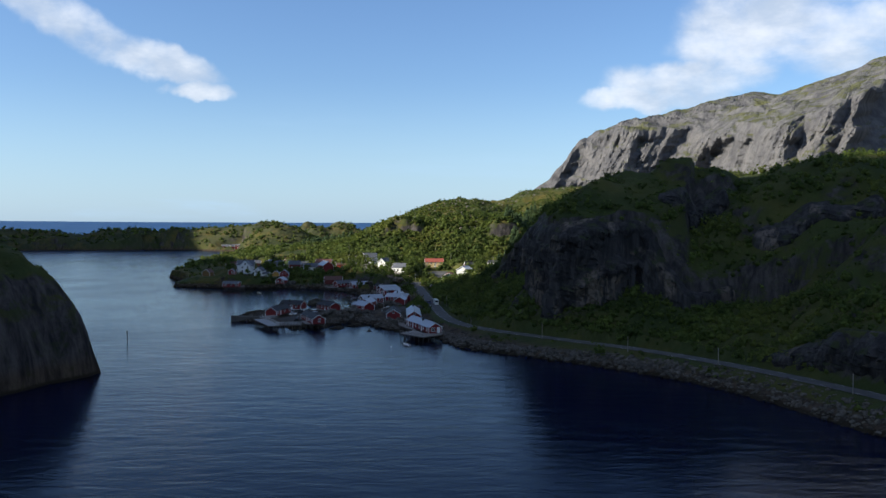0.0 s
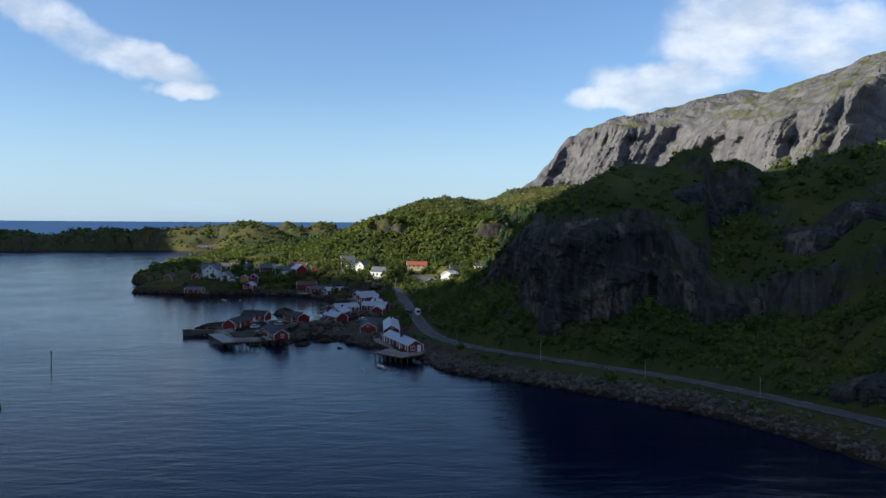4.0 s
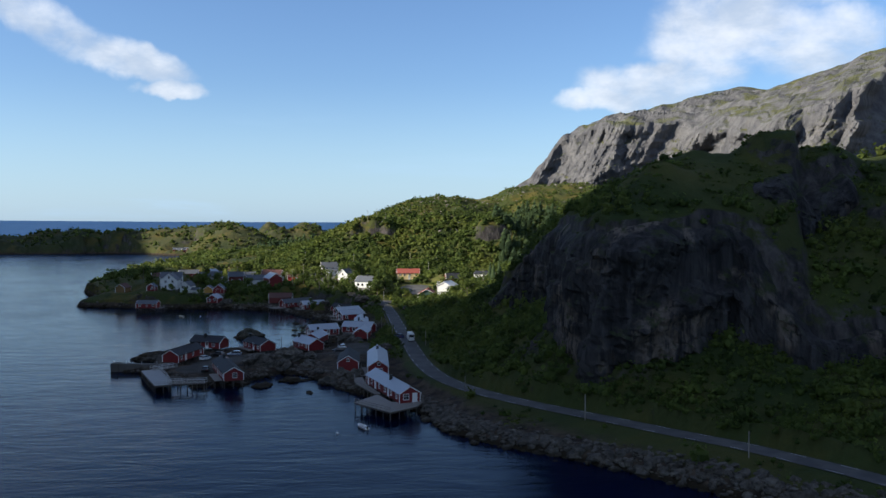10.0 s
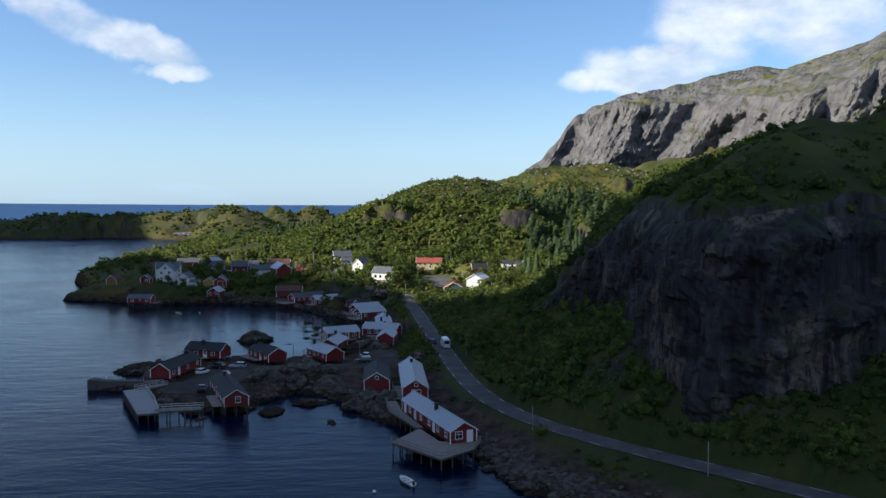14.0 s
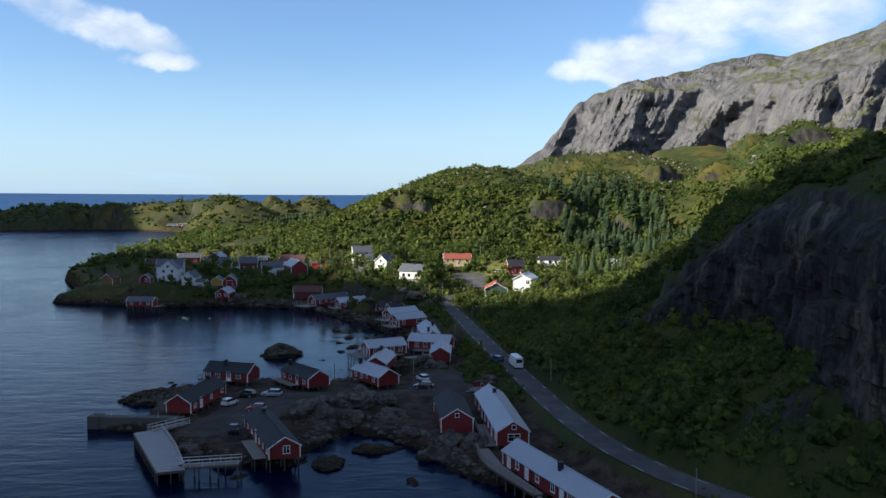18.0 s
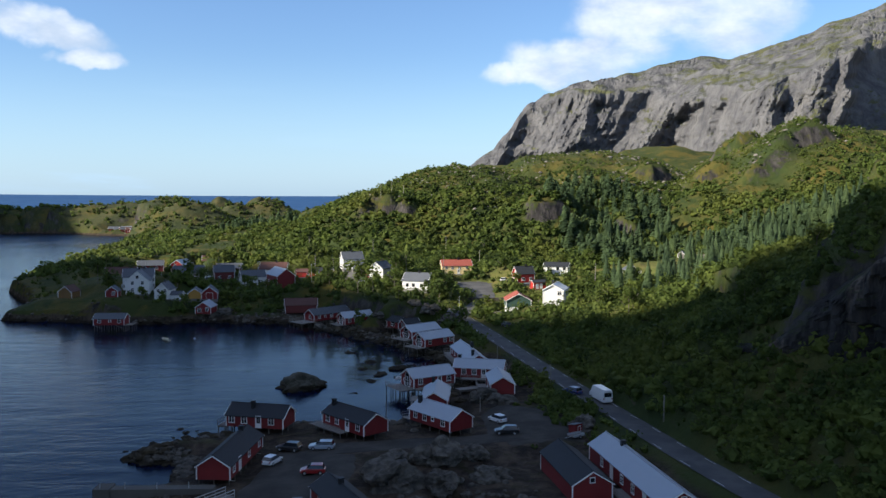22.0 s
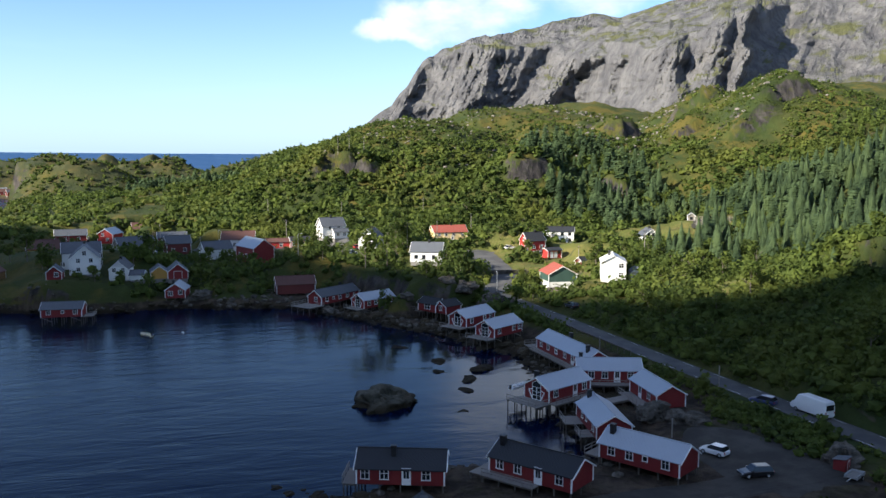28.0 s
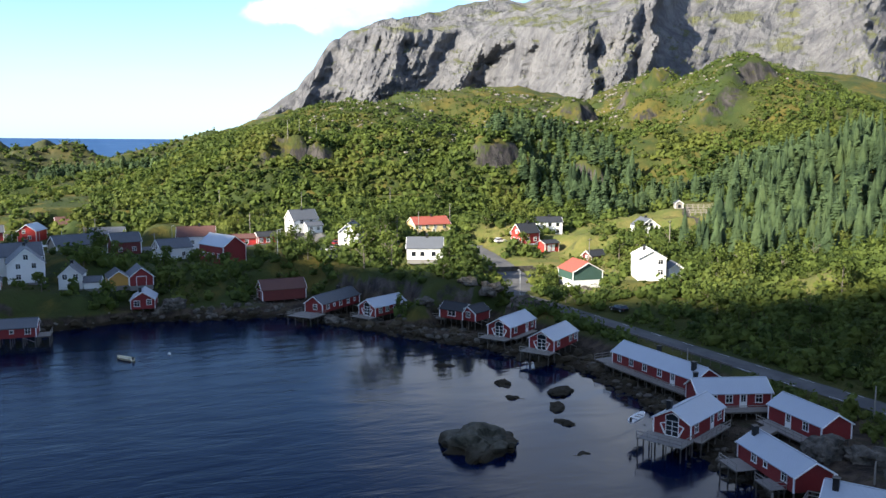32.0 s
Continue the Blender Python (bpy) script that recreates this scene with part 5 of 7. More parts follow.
# the mountain over the valley: a long face drawn round a point out on the fjord, by bearing and angle of height
HUB = (-60.0, 240.0, 43.6)
bearing = np.concatenate([np.arange(7.0, 50, 0.105), np.arange(50, 75, 0.6)])
rows_up = np.linspace(0, 1, 128)
BE, V = np.meshgrid(bearing, rows_up)
crest_el = np.interp(BE, [7.0, 8.0, 9.3, 10.2, 11.5, 12.6, 13.6, 15.2, 19.2, 22.1, 23.5, 25.3, 28.3, 31.3, 34.4, 39, 46, 60, 75], [0.6, 1.55, 2.2, 2.75, 4.4, 6.0, 6.6, 7.15, 7.9, 8.6, 8.9, 8.6, 9.35, 10.4, 11.4, 12.8, 14.5, 15, 12])
crest_el = crest_el + (fbm(BE * 40, BE * 0, 40, 7, 4) - 0.5) * 0.35
foot_el = np.interp(BE, [9.3, 12, 20, 30, 40, 75], [0.2, 1.2, 1.8, 1.8, 1.4, 0.5])
near_r = np.interp(BE, [7, 13, 17, 22, 26, 29, 33, 38, 45, 75], [1560, 1600, 1600, 1570, 1380, 1330, 1360, 1370, 1340, 1200])
mid_r = near_r + np.interp(BE, [7, 12, 20, 27, 32, 35, 45, 75], [30, 70, 120, 130, 180, 420, 500, 500])
far_r = np.interp(BE, [7, 12.6, 17, 21, 23.6, 28, 34, 45, 75], [1620, 1730, 1860, 2050, 2200, 2250, 2350, 2300, 2000])
EL = foot_el + (crest_el - foot_el) * V
head_v = np.interp(BE, [7, 13, 20, 26, 33, 40, 75], [0.85, 0.9, 0.78, 0.72, 0.74, 0.66, 0.66])
dist = near_r + (mid_r - near_r) * np.minimum(V / head_v, 1) + (far_r - mid_r) * np.clip((V - head_v) / (1 - head_v), 0, 1) ** 1.1
wave = fbm(BE * 30, EL * 60, 60, 17, 3) - 0.5
# buttresses: bearing and angle at the head, bearing at an angle of 3.4 degrees, width of the lit side, of the shaded side, depth, foot angle
BUTTRESS = [(17.0, 7.0, 15.7, 3.6, 2.6, 105, 1.5), (13.1, 6.6, 11.2, 1.2, 0.5, 30, 1.5), (19.6, 7.2, 17.5, 2.2, 0.9, 38, 2.0), (22.9, 6.5, 20.4, 2.6, 1.4, 80, 2.6), (25.2, 7.4, 24.0, 1.6, 0.6, 26, 3.0),
            (28.0, 7.4, 28.1, 2.6, 1.2, 95, 2.0), (31.3, 8.4, 29.9, 2.4, 1.3, 90, 2.4), (32.9, 9.6, 31.6, 1.3, 0.5, 120, 2.8), (36.5, 8.2, 34.0, 2.4, 0.8, 30, 2.0), (44.2, 11.5, 44.6, 3.2, 1.6, 150, 1.5)]
relief = np.zeros_like(BE)
for head, top_el, low, lit, dark, depth, toe in BUTTRESS:
    mid = low + (head - low) * (EL - 3.4) / (top_el - 3.4) + wave * 0.9
    off = BE - mid
    rib = np.where(off < 0, np.clip(1 + off / lit, 0, 1) ** 1.2, np.clip(1 - off / dark, 0, 1))
    relief = np.maximum(relief, 0.62 * depth * rib * (1 - step(top_el - 0.3, top_el + 0.5, EL + wave * 0.8)) * step(toe - 0.6, toe + 0.6, EL))
crack = np.abs(fbm(BE * 60 - EL * 22, EL * 16, 40, 61, 4) - 0.5) * 2
flute = np.abs(fbm(BE * 90 - EL * 40, EL * 18, 36, 73, 4) - 0.5) * 2
cliffy = (0.35 + 0.65 * step(10, 45, relief)) * (1 - step(head_v - 0.05, head_v + 0.12, V))
rock_r = relief + (0.4 - crack) * 24 * cliffy + (0.35 - flute) * 14 * cliffy + (fbm(BE * 60, EL * 60, 9, 33, 3) - 0.5) * 10 * cliffy + wave * 60
dist = dist - rock_r * step(0.0, 0.08, 1 - V) * step(0, 0.1, V)
EL = EL + (fbm(BE * 60, V * 200, 30, 97, 4) - 0.5) * 0.20 * (1 - step(head_v - 0.1, head_v + 0.05, V))
mx = HUB[0] + dist * np.sin(np.radians(BE))
my = HUB[1] + dist * np.cos(np.radians(BE))
mz = HUB[2] + dist * np.tan(np.radians(EL))
upper = step(head_v - 0.1, head_v + 0.1, V) * step(0.0, 0.06, 1 - V)
ledge = np.abs(fbm(mx + 0.5 * my, my * 0.5, 110, 121, 4) - 0.5) * 2
mz = mz + upper * ((0.3 - ledge) * 46 + (fbm(mx, my, 45, 123, 3) - 0.5) * 14)
back = np.array([[60.0, 6.0], [300.0, 60.0], [700.0, 420.0]])
for more, fall in back:
    mx = np.vstack([mx, HUB[0] + (far_r[0] + more) * np.sin(np.radians(bearing))])
    my = np.vstack([my, HUB[1] + (far_r[0] + more) * np.cos(np.radians(bearing))])
    mz = np.vstack([mz, np.maximum(HUB[2] + far_r[0] * np.tan(np.radians(crest_el[0])) - fall, -20)])
nb = len(bearing)
i = np.arange((nb - 1) * (mx.shape[0] - 1))
a = (i // (nb - 1)) * nb + i % (nb - 1)
quads = np.stack([a, a + 1, a + nb + 1, a + nb], -1)
mountain = new("mountain", raw_mesh("mountain", np.stack([mx, my, mz], -1).reshape(-1, 3), quads, CRAG, False))
tagged(mountain, "high grey rock mountain with grassy shelves and gullies", "mountain", kind="structure")

# the cliff over the road: a fluted rock face with ledges and a brow that hangs over
rim_pts = np.array(RIM[2:19], float)
run = np.concatenate([[0], np.cumsum(np.hypot(*np.diff(rim_pts[:, :2], axis=0).T))])
su = np.arange(0, run[-1], 0.8)
line = np.stack([np.interp(su, run, rim_pts[:, k]) for k in range(4)], -1)
for _ in range(6):
    line[1:-1] = (line[:-2] + 2 * line[1:-1] + line[2:]) / 4
d = np.gradient(line[:, :2], axis=0)
d /= np.linalg.norm(d, axis=1)[:, None]
U, V = np.meshgrid(su, np.linspace(0, 1, 44))
low_z, high_z = line[:, 3] - 5, line[:, 2] - 1.2 + rim_wave(line[:, 0], line[:, 1]) * step(3, 10, line[:, 2] - line[:, 3])
CZ = low_z + (high_z - low_z) * V
brow = step(40, 46, line[:, 0]) * (1 - step(66, 74, line[:, 0])) * (1 - step(300, 310, line[:, 1]))
slant = U + CZ * 0.30 + (fbm(U, CZ, 9, 341, 3) - 0.5) * 5
tilt = CZ - U * 0.25 + (fbm(U, CZ, 11, 351, 3) - 0.5) * 6
# jointed slabs in three sizes over slow swells
bulge = 2.4 * (1 - V) + (fbm(slant, CZ * 0.3, 15, 301, 3) - 0.5) * 4.5
for wide, high, deep, seed in ((6.5, 15.0, 2.6, 61), (3.2, 7.0, 1.5, 62), (1.7, 3.2, 0.7, 63)):
    bulge = bulge + deep * (lattice(np.floor(slant / wide), np.floor((tilt + 3.7 * np.floor(slant / wide)) / high), seed) - 0.5)
bulge = bulge + (fbm(slant, CZ, 3, 321, 3) - 0.5) * 1.2
ledge_v = 0.26 + 0.22 * np.clip((line[:, 0] - 44) / 24, 0, 1)
bulge = bulge + brow * (1.8 * np.exp(-((V - 0.88) / 0.10) ** 2) - 2.4 * np.exp(-((V - ledge_v - 0.26) / 0.15) ** 2) + 2.2 * np.exp(-((V - ledge_v) / 0.06) ** 2))
bulge = np.maximum(bulge, -0.9) * (1 - step(0.85, 1.0, V)) - 4.0 * np.clip((V - 0.78) / 0.22, 0, 1) ** 2.2
cliff = new("cliff", grid_mesh("cliff", su, CZ[:, 0], CZ, CLIFF_ROCK, False))
co = np.stack([line[:, 0] - d[:, 1] * bulge, line[:, 1] + d[:, 0] * bulge, CZ], -1).reshape(-1, 3)
cliff.data.vertices.foreach_set("co", np.ascontiguousarray(co, np.float32).ravel())
cliff.data.update()
tagged(cliff, "dark fluted rock cliff above the shore road", "cliff", kind="structure")


def crag_face(pts, inward, outward, seed, label):
    """A low jointed rock face set against a steep part of the land; pts run with the open side on their left."""
    pts = np.array(pts, float)
    run = np.concatenate([[0], np.cumsum(np.hypot(*np.diff(pts, axis=0).T))])
    su = np.arange(0, run[-1], 0.8)
    line = np.stack([np.interp(su, run, pts[:, k]) for k in range(2)], -1)
    for _ in range(5):
        line[1:-1] = (line[:-2] + 2 * line[1:-1] + line[2:]) / 4
    d = np.gradient(line, axis=0)
    d /= np.linalg.norm(d, axis=1)[:, None]
    out = np.stack([-d[:, 1], d[:, 0]], -1)
    back_pts, front = line - out * inward, line + out * outward
    top, low = sample(back_pts[:, 0], back_pts[:, 1]) + 0.1, sample(front[:, 0], front[:, 1]) - 1.0
    U, V = np.meshgrid(su, np.linspace(0, 1, 26))
    Z = low + np.maximum(top - low, 0.5) * V
    slant = U + Z * 0.3 + (fbm(U, Z, 7, seed, 3) - 0.5) * 4
    push = outward * (1 - V) * 0.6 + 0.8 * step(0, 0.3, V)
    for wide, high, deep in ((5.5, 11.0, 2.4), (2.8, 5.0, 1.3), (1.5, 2.4, 0.6)):
        push = push + deep * (lattice(np.floor(slant / wide), np.floor((Z - U * 0.2 + 2.9 * np.floor(slant / wide)) / high), seed) - 0.5)
    ends = step(0, 5, U) * (1 - step(run[-1] - 5, run[-1], U))
    push = (push + (fbm(slant, Z, 3, seed + 9, 3) - 0.5) * 1.2) * ends * (1 - V ** 3) - inward * V ** 3.5 - (1 - ends) * 2.5
    ob = new("cliff", grid_mesh("cliff", su, Z[:, 0], Z, CLIFF_ROCK, False))
    co = np.stack([line[:, 0] + out[:, 0] * push, line[:, 1] + out[:, 1] * push, Z], -1).reshape(-1, 3)
    ob.data.vertices.foreach_set("co", np.ascontiguousarray(co, np.float32).ravel())
    ob.data.update()
    tagged(ob, label, "cliff", kind="structure")


crag_face([(106, 157), (104, 163), (100.5, 175), (97.6, 187), (93.6, 198), (89.6, 208), (86, 216), (82.6, 225)], 4.5, 1.0, 71, "dark cut rock face beside the shore road")
crag_face([(150, 281), (136, 283), (125, 288), (115, 288), (105, 291)], 6.0, 2.5, 72, "dark rock band high on the crag")
crag_face([(107, 312), (98, 310), (89, 307), (80, 306), (75, 309)], 5.0, 2.0, 73, "dark rock knob on top of the crag")

# the mountain on the other side of the fjord, whose shade lies over the near water
wx, wy = np.arange(-1050, -330, 10.0), np.arange(-500, 640, 8.0)
WX, WY = np.meshgrid(wx, wy)
crest_x = -640.0
peak = np.interp(WY, [-500, -200, 0, 100, 131, 145, 170, 196, 234, 244, 255, 264, 277, 288, 300, 314, 340, 374, 396, 421, 476, 515, 535, 560, 590], [640, 620, 560, 500, 478, 454, 430, 404, 395, 384, 370, 360, 352, 346, 343, 339, 329, 319, 312, 309, 298, 283, 262, 200, 90])
wd = np.abs(WX - crest_x)
WZ = peak - 1.15 * np.maximum(wd - 12, 0) + (fbm(WX, WY, 70, 55) - 0.5) * 40 * step(20, 120, wd)
west = new("mountain_west", grid_mesh("mountain_west", wx, wy, np.maximum(WZ, -20), CRAG))
tagged(west, "steep grey mountain across the fjord", "mountain", kind="structure")

# an unseen mountain farther out on that side, added to shade the low headland
fx, fy = np.arange(-1640, -860, 20.0), np.arange(760, 1420, 20.0)
FX, FY = np.meshgrid(fx, fy)
FZ = np.interp(FY, [760, 900, 960, 1060, 1160, 1260, 1400], [60, 380, 470, 490, 455, 420, 60]) - 1.1 * np.maximum(np.abs(FX + 1240) - 15, 0) + (fbm(FX, FY, 90, 57) - 0.5) * 40
far_west = new("mountain_far_west", grid_mesh("mountain_far_west", fx, fy, np.maximum(FZ, -20), CRAG))
tagged(far_west, "distant steep grey mountain across the fjord", "mountain", kind="structure")


# ---- roads and yards ----
def smooth_line(line, step_len=3.0):
    pts = np.array(line, float)
    seg = np.concatenate([[0], np.cumsum(np.hypot(*np.diff(pts[:, :2], axis=0).T))])
    s = np.arange(0, seg[-1], step_len)
    out = np.stack([np.interp(s, seg, pts[:, k]) for k in range(3)], -1)
    for _ in range(3):
        out[1:-1] = (out[:-2] + 2 * out[1:-1] + out[2:]) / 4
    return out


def strip_mesh(name, line, offsets, lift, mat, every=None):
    """Ribbon along a line; offsets across; every: (period, on) leaves dashes."""
    d = np.gradient(line[:, :2], axis=0)
    d /= np.linalg.norm(d, axis=1)[:, None] + 1e-9
    nrm2 = np.stack([d[:, 1], -d[:, 0]], -1)
    bm = bmesh.new()
    rows = []
    for k in range(len(line)):
        rows.append([bm.verts.new((line[k, 0] + nrm2[k, 0] * o, line[k, 1] + nrm2[k, 1] * o, line[k, 2] + lift + (0.05 if abs(o) < 1 else 0.0))) for o in offsets])
    for k in range(len(line) - 1):
        if every and (k % every[0]) >= every[1]:
            continue
        for j in range(len(offsets) - 1):
            bm.faces.new((rows[k][j], rows[k][j + 1], rows[k + 1][j + 1], rows[k + 1][j]))
    bmesh.ops.recalc_face_normals(bm, faces=bm.faces)
    loose = [v for v in bm.verts if not v.link_faces]
    bmesh.ops.delete(bm, geom=loose, context="VERTS")
    me = bpy.data.meshes.new(name)
    bm.to_mesh(me)
    bm.free()
    me.materials.append(mat)
    return me


road_line = smooth_line(ROAD)
road = new("road", strip_mesh("road", road_line, [-2.55, -2.3, 0, 2.3, 2.55], 0.09, ASPHALT))
tagged(road, "narrow worn grey asphalt road along the shore", "road", kind="structure")
dash_line = smooth_line(ROAD, 1.5)
new_dash = mesh_part("lane_marking", strip_mesh("lane_marking", dash_line, [-2.2, -2.08], 0.105, LINE, (6, 2)), road)
new_dash2 = mesh_part("lane_marking", strip_mesh("lane_marking", dash_line, [2.08, 2.2], 0.105, LINE, (6, 2)), road)
side_road = new("road_2", strip_mesh("road_2", smooth_line(SIDE_ROAD), [-3.9, -3.5, 0, 3.5, 3.9], 0.07, ASPHALT))
tagged(side_road, "worn asphalt side road between gardens", "road", kind="structure")


def yard(name, cx, cy, rx, ry, turn, label, mat, seed):
    """A patch of hard ground that follows the land, with an uneven edge."""
    bm = bmesh.new()
    rings, n = 7, 40
    rng = np.random.default_rng(seed)
    wob = 1 + 0.10 * np.sin(np.arange(n) * 2 * math.pi / n * 3 + seed) + rng.normal(0, 0.03, n)
    c, s = math.cos(radians(turn)), math.sin(radians(turn))
    rows = []
    for k in range(1, rings + 1):
        a = np.arange(n) * 2 * math.pi / n
        sq = 1 / np.maximum(np.abs(np.cos(a)), np.abs(np.sin(a))) ** 0.55
        px, py = np.cos(a) * sq * wob * rx * k / rings, np.sin(a) * sq * wob * ry * k / rings
        x, y = cx + px * c - py * s, cy + px * s + py * c
        z = sample(x, y) + (0.07 + 0.025 * (seed % 3) if k < rings else -0.12)
        rows.append([bm.verts.new(p) for p in zip(x, y, z)])
    mid = bm.verts.new((cx, cy, float(sample(cx, cy)) + 0.07 + 0.025 * (seed % 3)))
    for j in range(n):
        bm.faces.new((mid, rows[0][j], rows[0][(j + 1) % n]))
        for k in range(rings - 1):
            bm.faces.new((rows[k][j], rows[k + 1][j], rows[k + 1][(j + 1) % n], rows[k][(j + 1) % n]))
    me = bpy.data.meshes.new(name)
    bm.to_mesh(me)
    bm.free()
    me.materials.append(mat)
    return tagged(new(name, me), label, "yard", kind="structure")


yard("pavement_1", -61, 360, 8, 15, -14, "packed gravel yard between red cabins", GRAVEL, 1)
yard("pavement_2", -38, 376, 26, 4.5, 4, "gravel track across the spit", GRAVEL, 2)
yard("pavement_3", -21, 384, 8, 14, 6, "gravel parking yard behind cabins", GRAVEL, 3)
yard("pavement_4", -2, 572, 9, 13, -10, "asphalt parking ground in the village", ASPHALT, 4)
yard("pavement_5", -58, 588, 16, 6, 6, "asphalt forecourt beside sheds", ASPHALT, 5)
yard("pavement_6", -100, 612, 26, 9, 8, "asphalt harbour square", ASPHALT, 6)
yard("pavement_7", -15, 518, 8, 7, 0, "asphalt road junction", ASPHALT, 7)

# ---- houses ----
for label, x, y, turn, L, W, f, ev, rg, roof, ops, chim, decks in CABINS:
    house("fishing_cabin" if "boathouse" not in label else "boathouse", label, "cabin", x, y, turn, L, W, f, ev, rg, RED_OLD if "old" in label else RED, roof, ops, chim, 0, True, None, decks, "cabins round the bay")
for label, x, y, turn, L, W, f, ev, rg, wall, roof, ops, chim, lower in HOUSES:
    house("house" if L > 6.5 else "shed", label, "house", x, y, turn, L, W, f, ev, rg, wall, roof, ops, chim, 1.2, False, None, (), "houses of the village", lower, 0.35)

# ---- wharves, piers and walls ----


def platform(name, label, ring, z, rails=(), thick=0.3, mat=None, post_pitch=2.6, legs=True, rail_mat=None):
    """A plank platform over the water: ring of plan points; rails: the numbers of the edges that have one."""
    mat, rail_mat = mat or WOOD, rail_mat or WOOD
    cx, cy = sum(p[0] for p in ring) / len(ring), sum(p[1] for p in ring) / len(ring)
    m = pose(cx, cy, z)
    root = thing(name, m, label, "wharf")
    loc = [(p[0] - cx, p[1] - cy) for p in ring]
    bm = bmesh.new()
    extrude(bm, loc, "z", -0.09, 0.0)
    part("deck", bm, mat, root)
    for k, (a, b) in enumerate(zip(loc, loc[1:] + loc[:1])):
        bm = bmesh.new()
        beam(bm, (a[0] * 0.985, a[1] * 0.985, -0.24), (b[0] * 0.985, b[1] * 0.985, -0.24), thick - 0.02)
        part("edge_beam", bm, WOOD_DARK, root)
        n = max(1, round(math.hypot(b[0] - a[0], b[1] - a[1]) / post_pitch))
        for i in range(n):
            px, py = (a[0] + (b[0] - a[0]) * i / n) * 0.97, (a[1] + (b[1] - a[1]) * i / n) * 0.97
            g = ground_z(cx + px, cy + py)
            if legs and g < z - 0.5:
                post(root, px, py, max(g, -3.5) - z - 0.3, -0.1, 0.26)
        if k in rails:
            n = max(1, round(math.hypot(b[0] - a[0], b[1] - a[1]) / 1.7))
            for i in range(n + 1):
                post(root, a[0] + (b[0] - a[0]) * i / n, a[1] + (b[1] - a[1]) * i / n, -0.1, 1.0, 0.1, rail_mat, "rail_post")
            for zz in (0.5, 0.96):
                bm = bmesh.new()
                beam(bm, (a[0], a[1], zz), (b[0], b[1], zz), 0.1)
                part("rail", bm, rail_mat, root)
    return root


PIER_DECK = painted("pale_pier_concrete", (0.30, 0.305, 0.30), 0.9, 0.6, 0, 0.5, 0.25)
PALE_RAIL = painted("pale_rail_wood", (0.46, 0.45, 0.43), 0.7, 0, 0, 0.4, 0.2)
platform("wharf", "weathered grey timber wharf on posts beside lodge", [(-15.5, 303.0), (-7.0, 292.8), (-1.2, 298.6), (0.2, 303.2), (-7.0, 303.2), (-10.6, 312.0)], 2.08, (0, 1, 2))
platform("boardwalk", "narrow timber boardwalk with rail beside lodges", [(-11.2, 312.6), (-9.9, 312.9), (-14.2, 325.6), (-15.6, 334.5), (-17.6, 334.3), (-17.4, 330), (-16.4, 325.0)], 2.08, (5, 4, 6))
platform("pier", "pale concrete pier deck on timber piles", [(-77.2, 346.0), (-73.0, 348.4), (-67.4, 336.6), (-63.0, 325.4), (-66.8, 324.2), (-71.5, 334.0)], 2.1, (1, 2, 3), 0.4, PIER_DECK, 2.0, True, PALE_RAIL)
platform("gangway", "timber gangway with white rails to pier", [(-64.8, 328.2), (-64.2, 326.4), (-55.4, 328.0), (-55.2, 329.8)], 2.1, (1, 3), rail_mat=PALE_RAIL)
platform("gangway", "short timber gangway from quay to pier", [(-75.2, 347.6), (-74.0, 346.2), (-69.0, 352.0), (-70.4, 353.4)], 2.12, (1, 3), rail_mat=PALE_RAIL)
platform("boardwalk", "grey timber walkway between cabins", [(-30.0, 414.4), (-29.2, 412.4), (-23.6, 414.0), (-23.9, 416.4)], 2.12, ())
platform("boardwalk", "old grey timber landing on posts", [(-45.5, 506.2), (-44.6, 503.6), (-39.4, 500.4), (-38.6, 502.6)], 2.2, (1,))
platform("boardwalk", "weathered timber shore walk on posts", [(-96.4, 538.4), (-96.4, 536.8), (-75.2, 538.2), (-75.2, 539.8)], 2.5, (1,))

quay = thing("quay_wall", pose(-79.3, 356.8, 0, 0, 0, -5), "rough dark concrete quay wall along yard", "wall")
OLD_CONCRETE = painted("stained_old_concrete", (0.10, 0.092, 0.08), 0.95, 0, 0, 0.7, 0.4)
bm = bmesh.new()
box(bm, -7.5, 7.0, -0.9, 0.9, -3.0, 2.2)
bmesh.ops.bevel(bm, geom=bm.edges[:], offset=0.08, segments=1)
part("block", bm, OLD_CONCRETE, quay)
bm = bmesh.new()
box(bm, -9.8, -7.5, -1.3, 1.5, -3.0, 2.35)
bmesh.ops.bevel(bm, geom=bm.edges[:], offset=0.08, segments=1)
part("end_block", bm, OLD_CONCRETE, quay)
for px in (-9.0, -5.5, -1.0, 3.5):
    post(quay, px, -0.5, 2.15, 3.1, 0.12, STEEL, "bollard")

# ---- cars ----


def wheel_parts(root, xs, ys, r, w):
    for x in xs:
        for y in ys:
            def tyre(bm):
                bmesh.ops.create_cone(bm, cap_ends=True, segments=14, radius1=r, radius2=r, depth=w, matrix=Matrix.Rotation(radians(90), 4, "X"))
            def rim(bm):
                bmesh.ops.create_cone(bm, cap_ends=True, segments=10, radius1=r * 0.6, radius2=r * 0.55, depth=w + 0.03, matrix=Matrix.Rotation(radians(90), 4, "X"))
            wheel = mesh_part("wheel", shared(("tyre", r, w), RUBBER, tyre), root, "", pose(x, y, r))
            mesh_part("rim", shared(("rim", r, w), STEEL, rim), wheel)


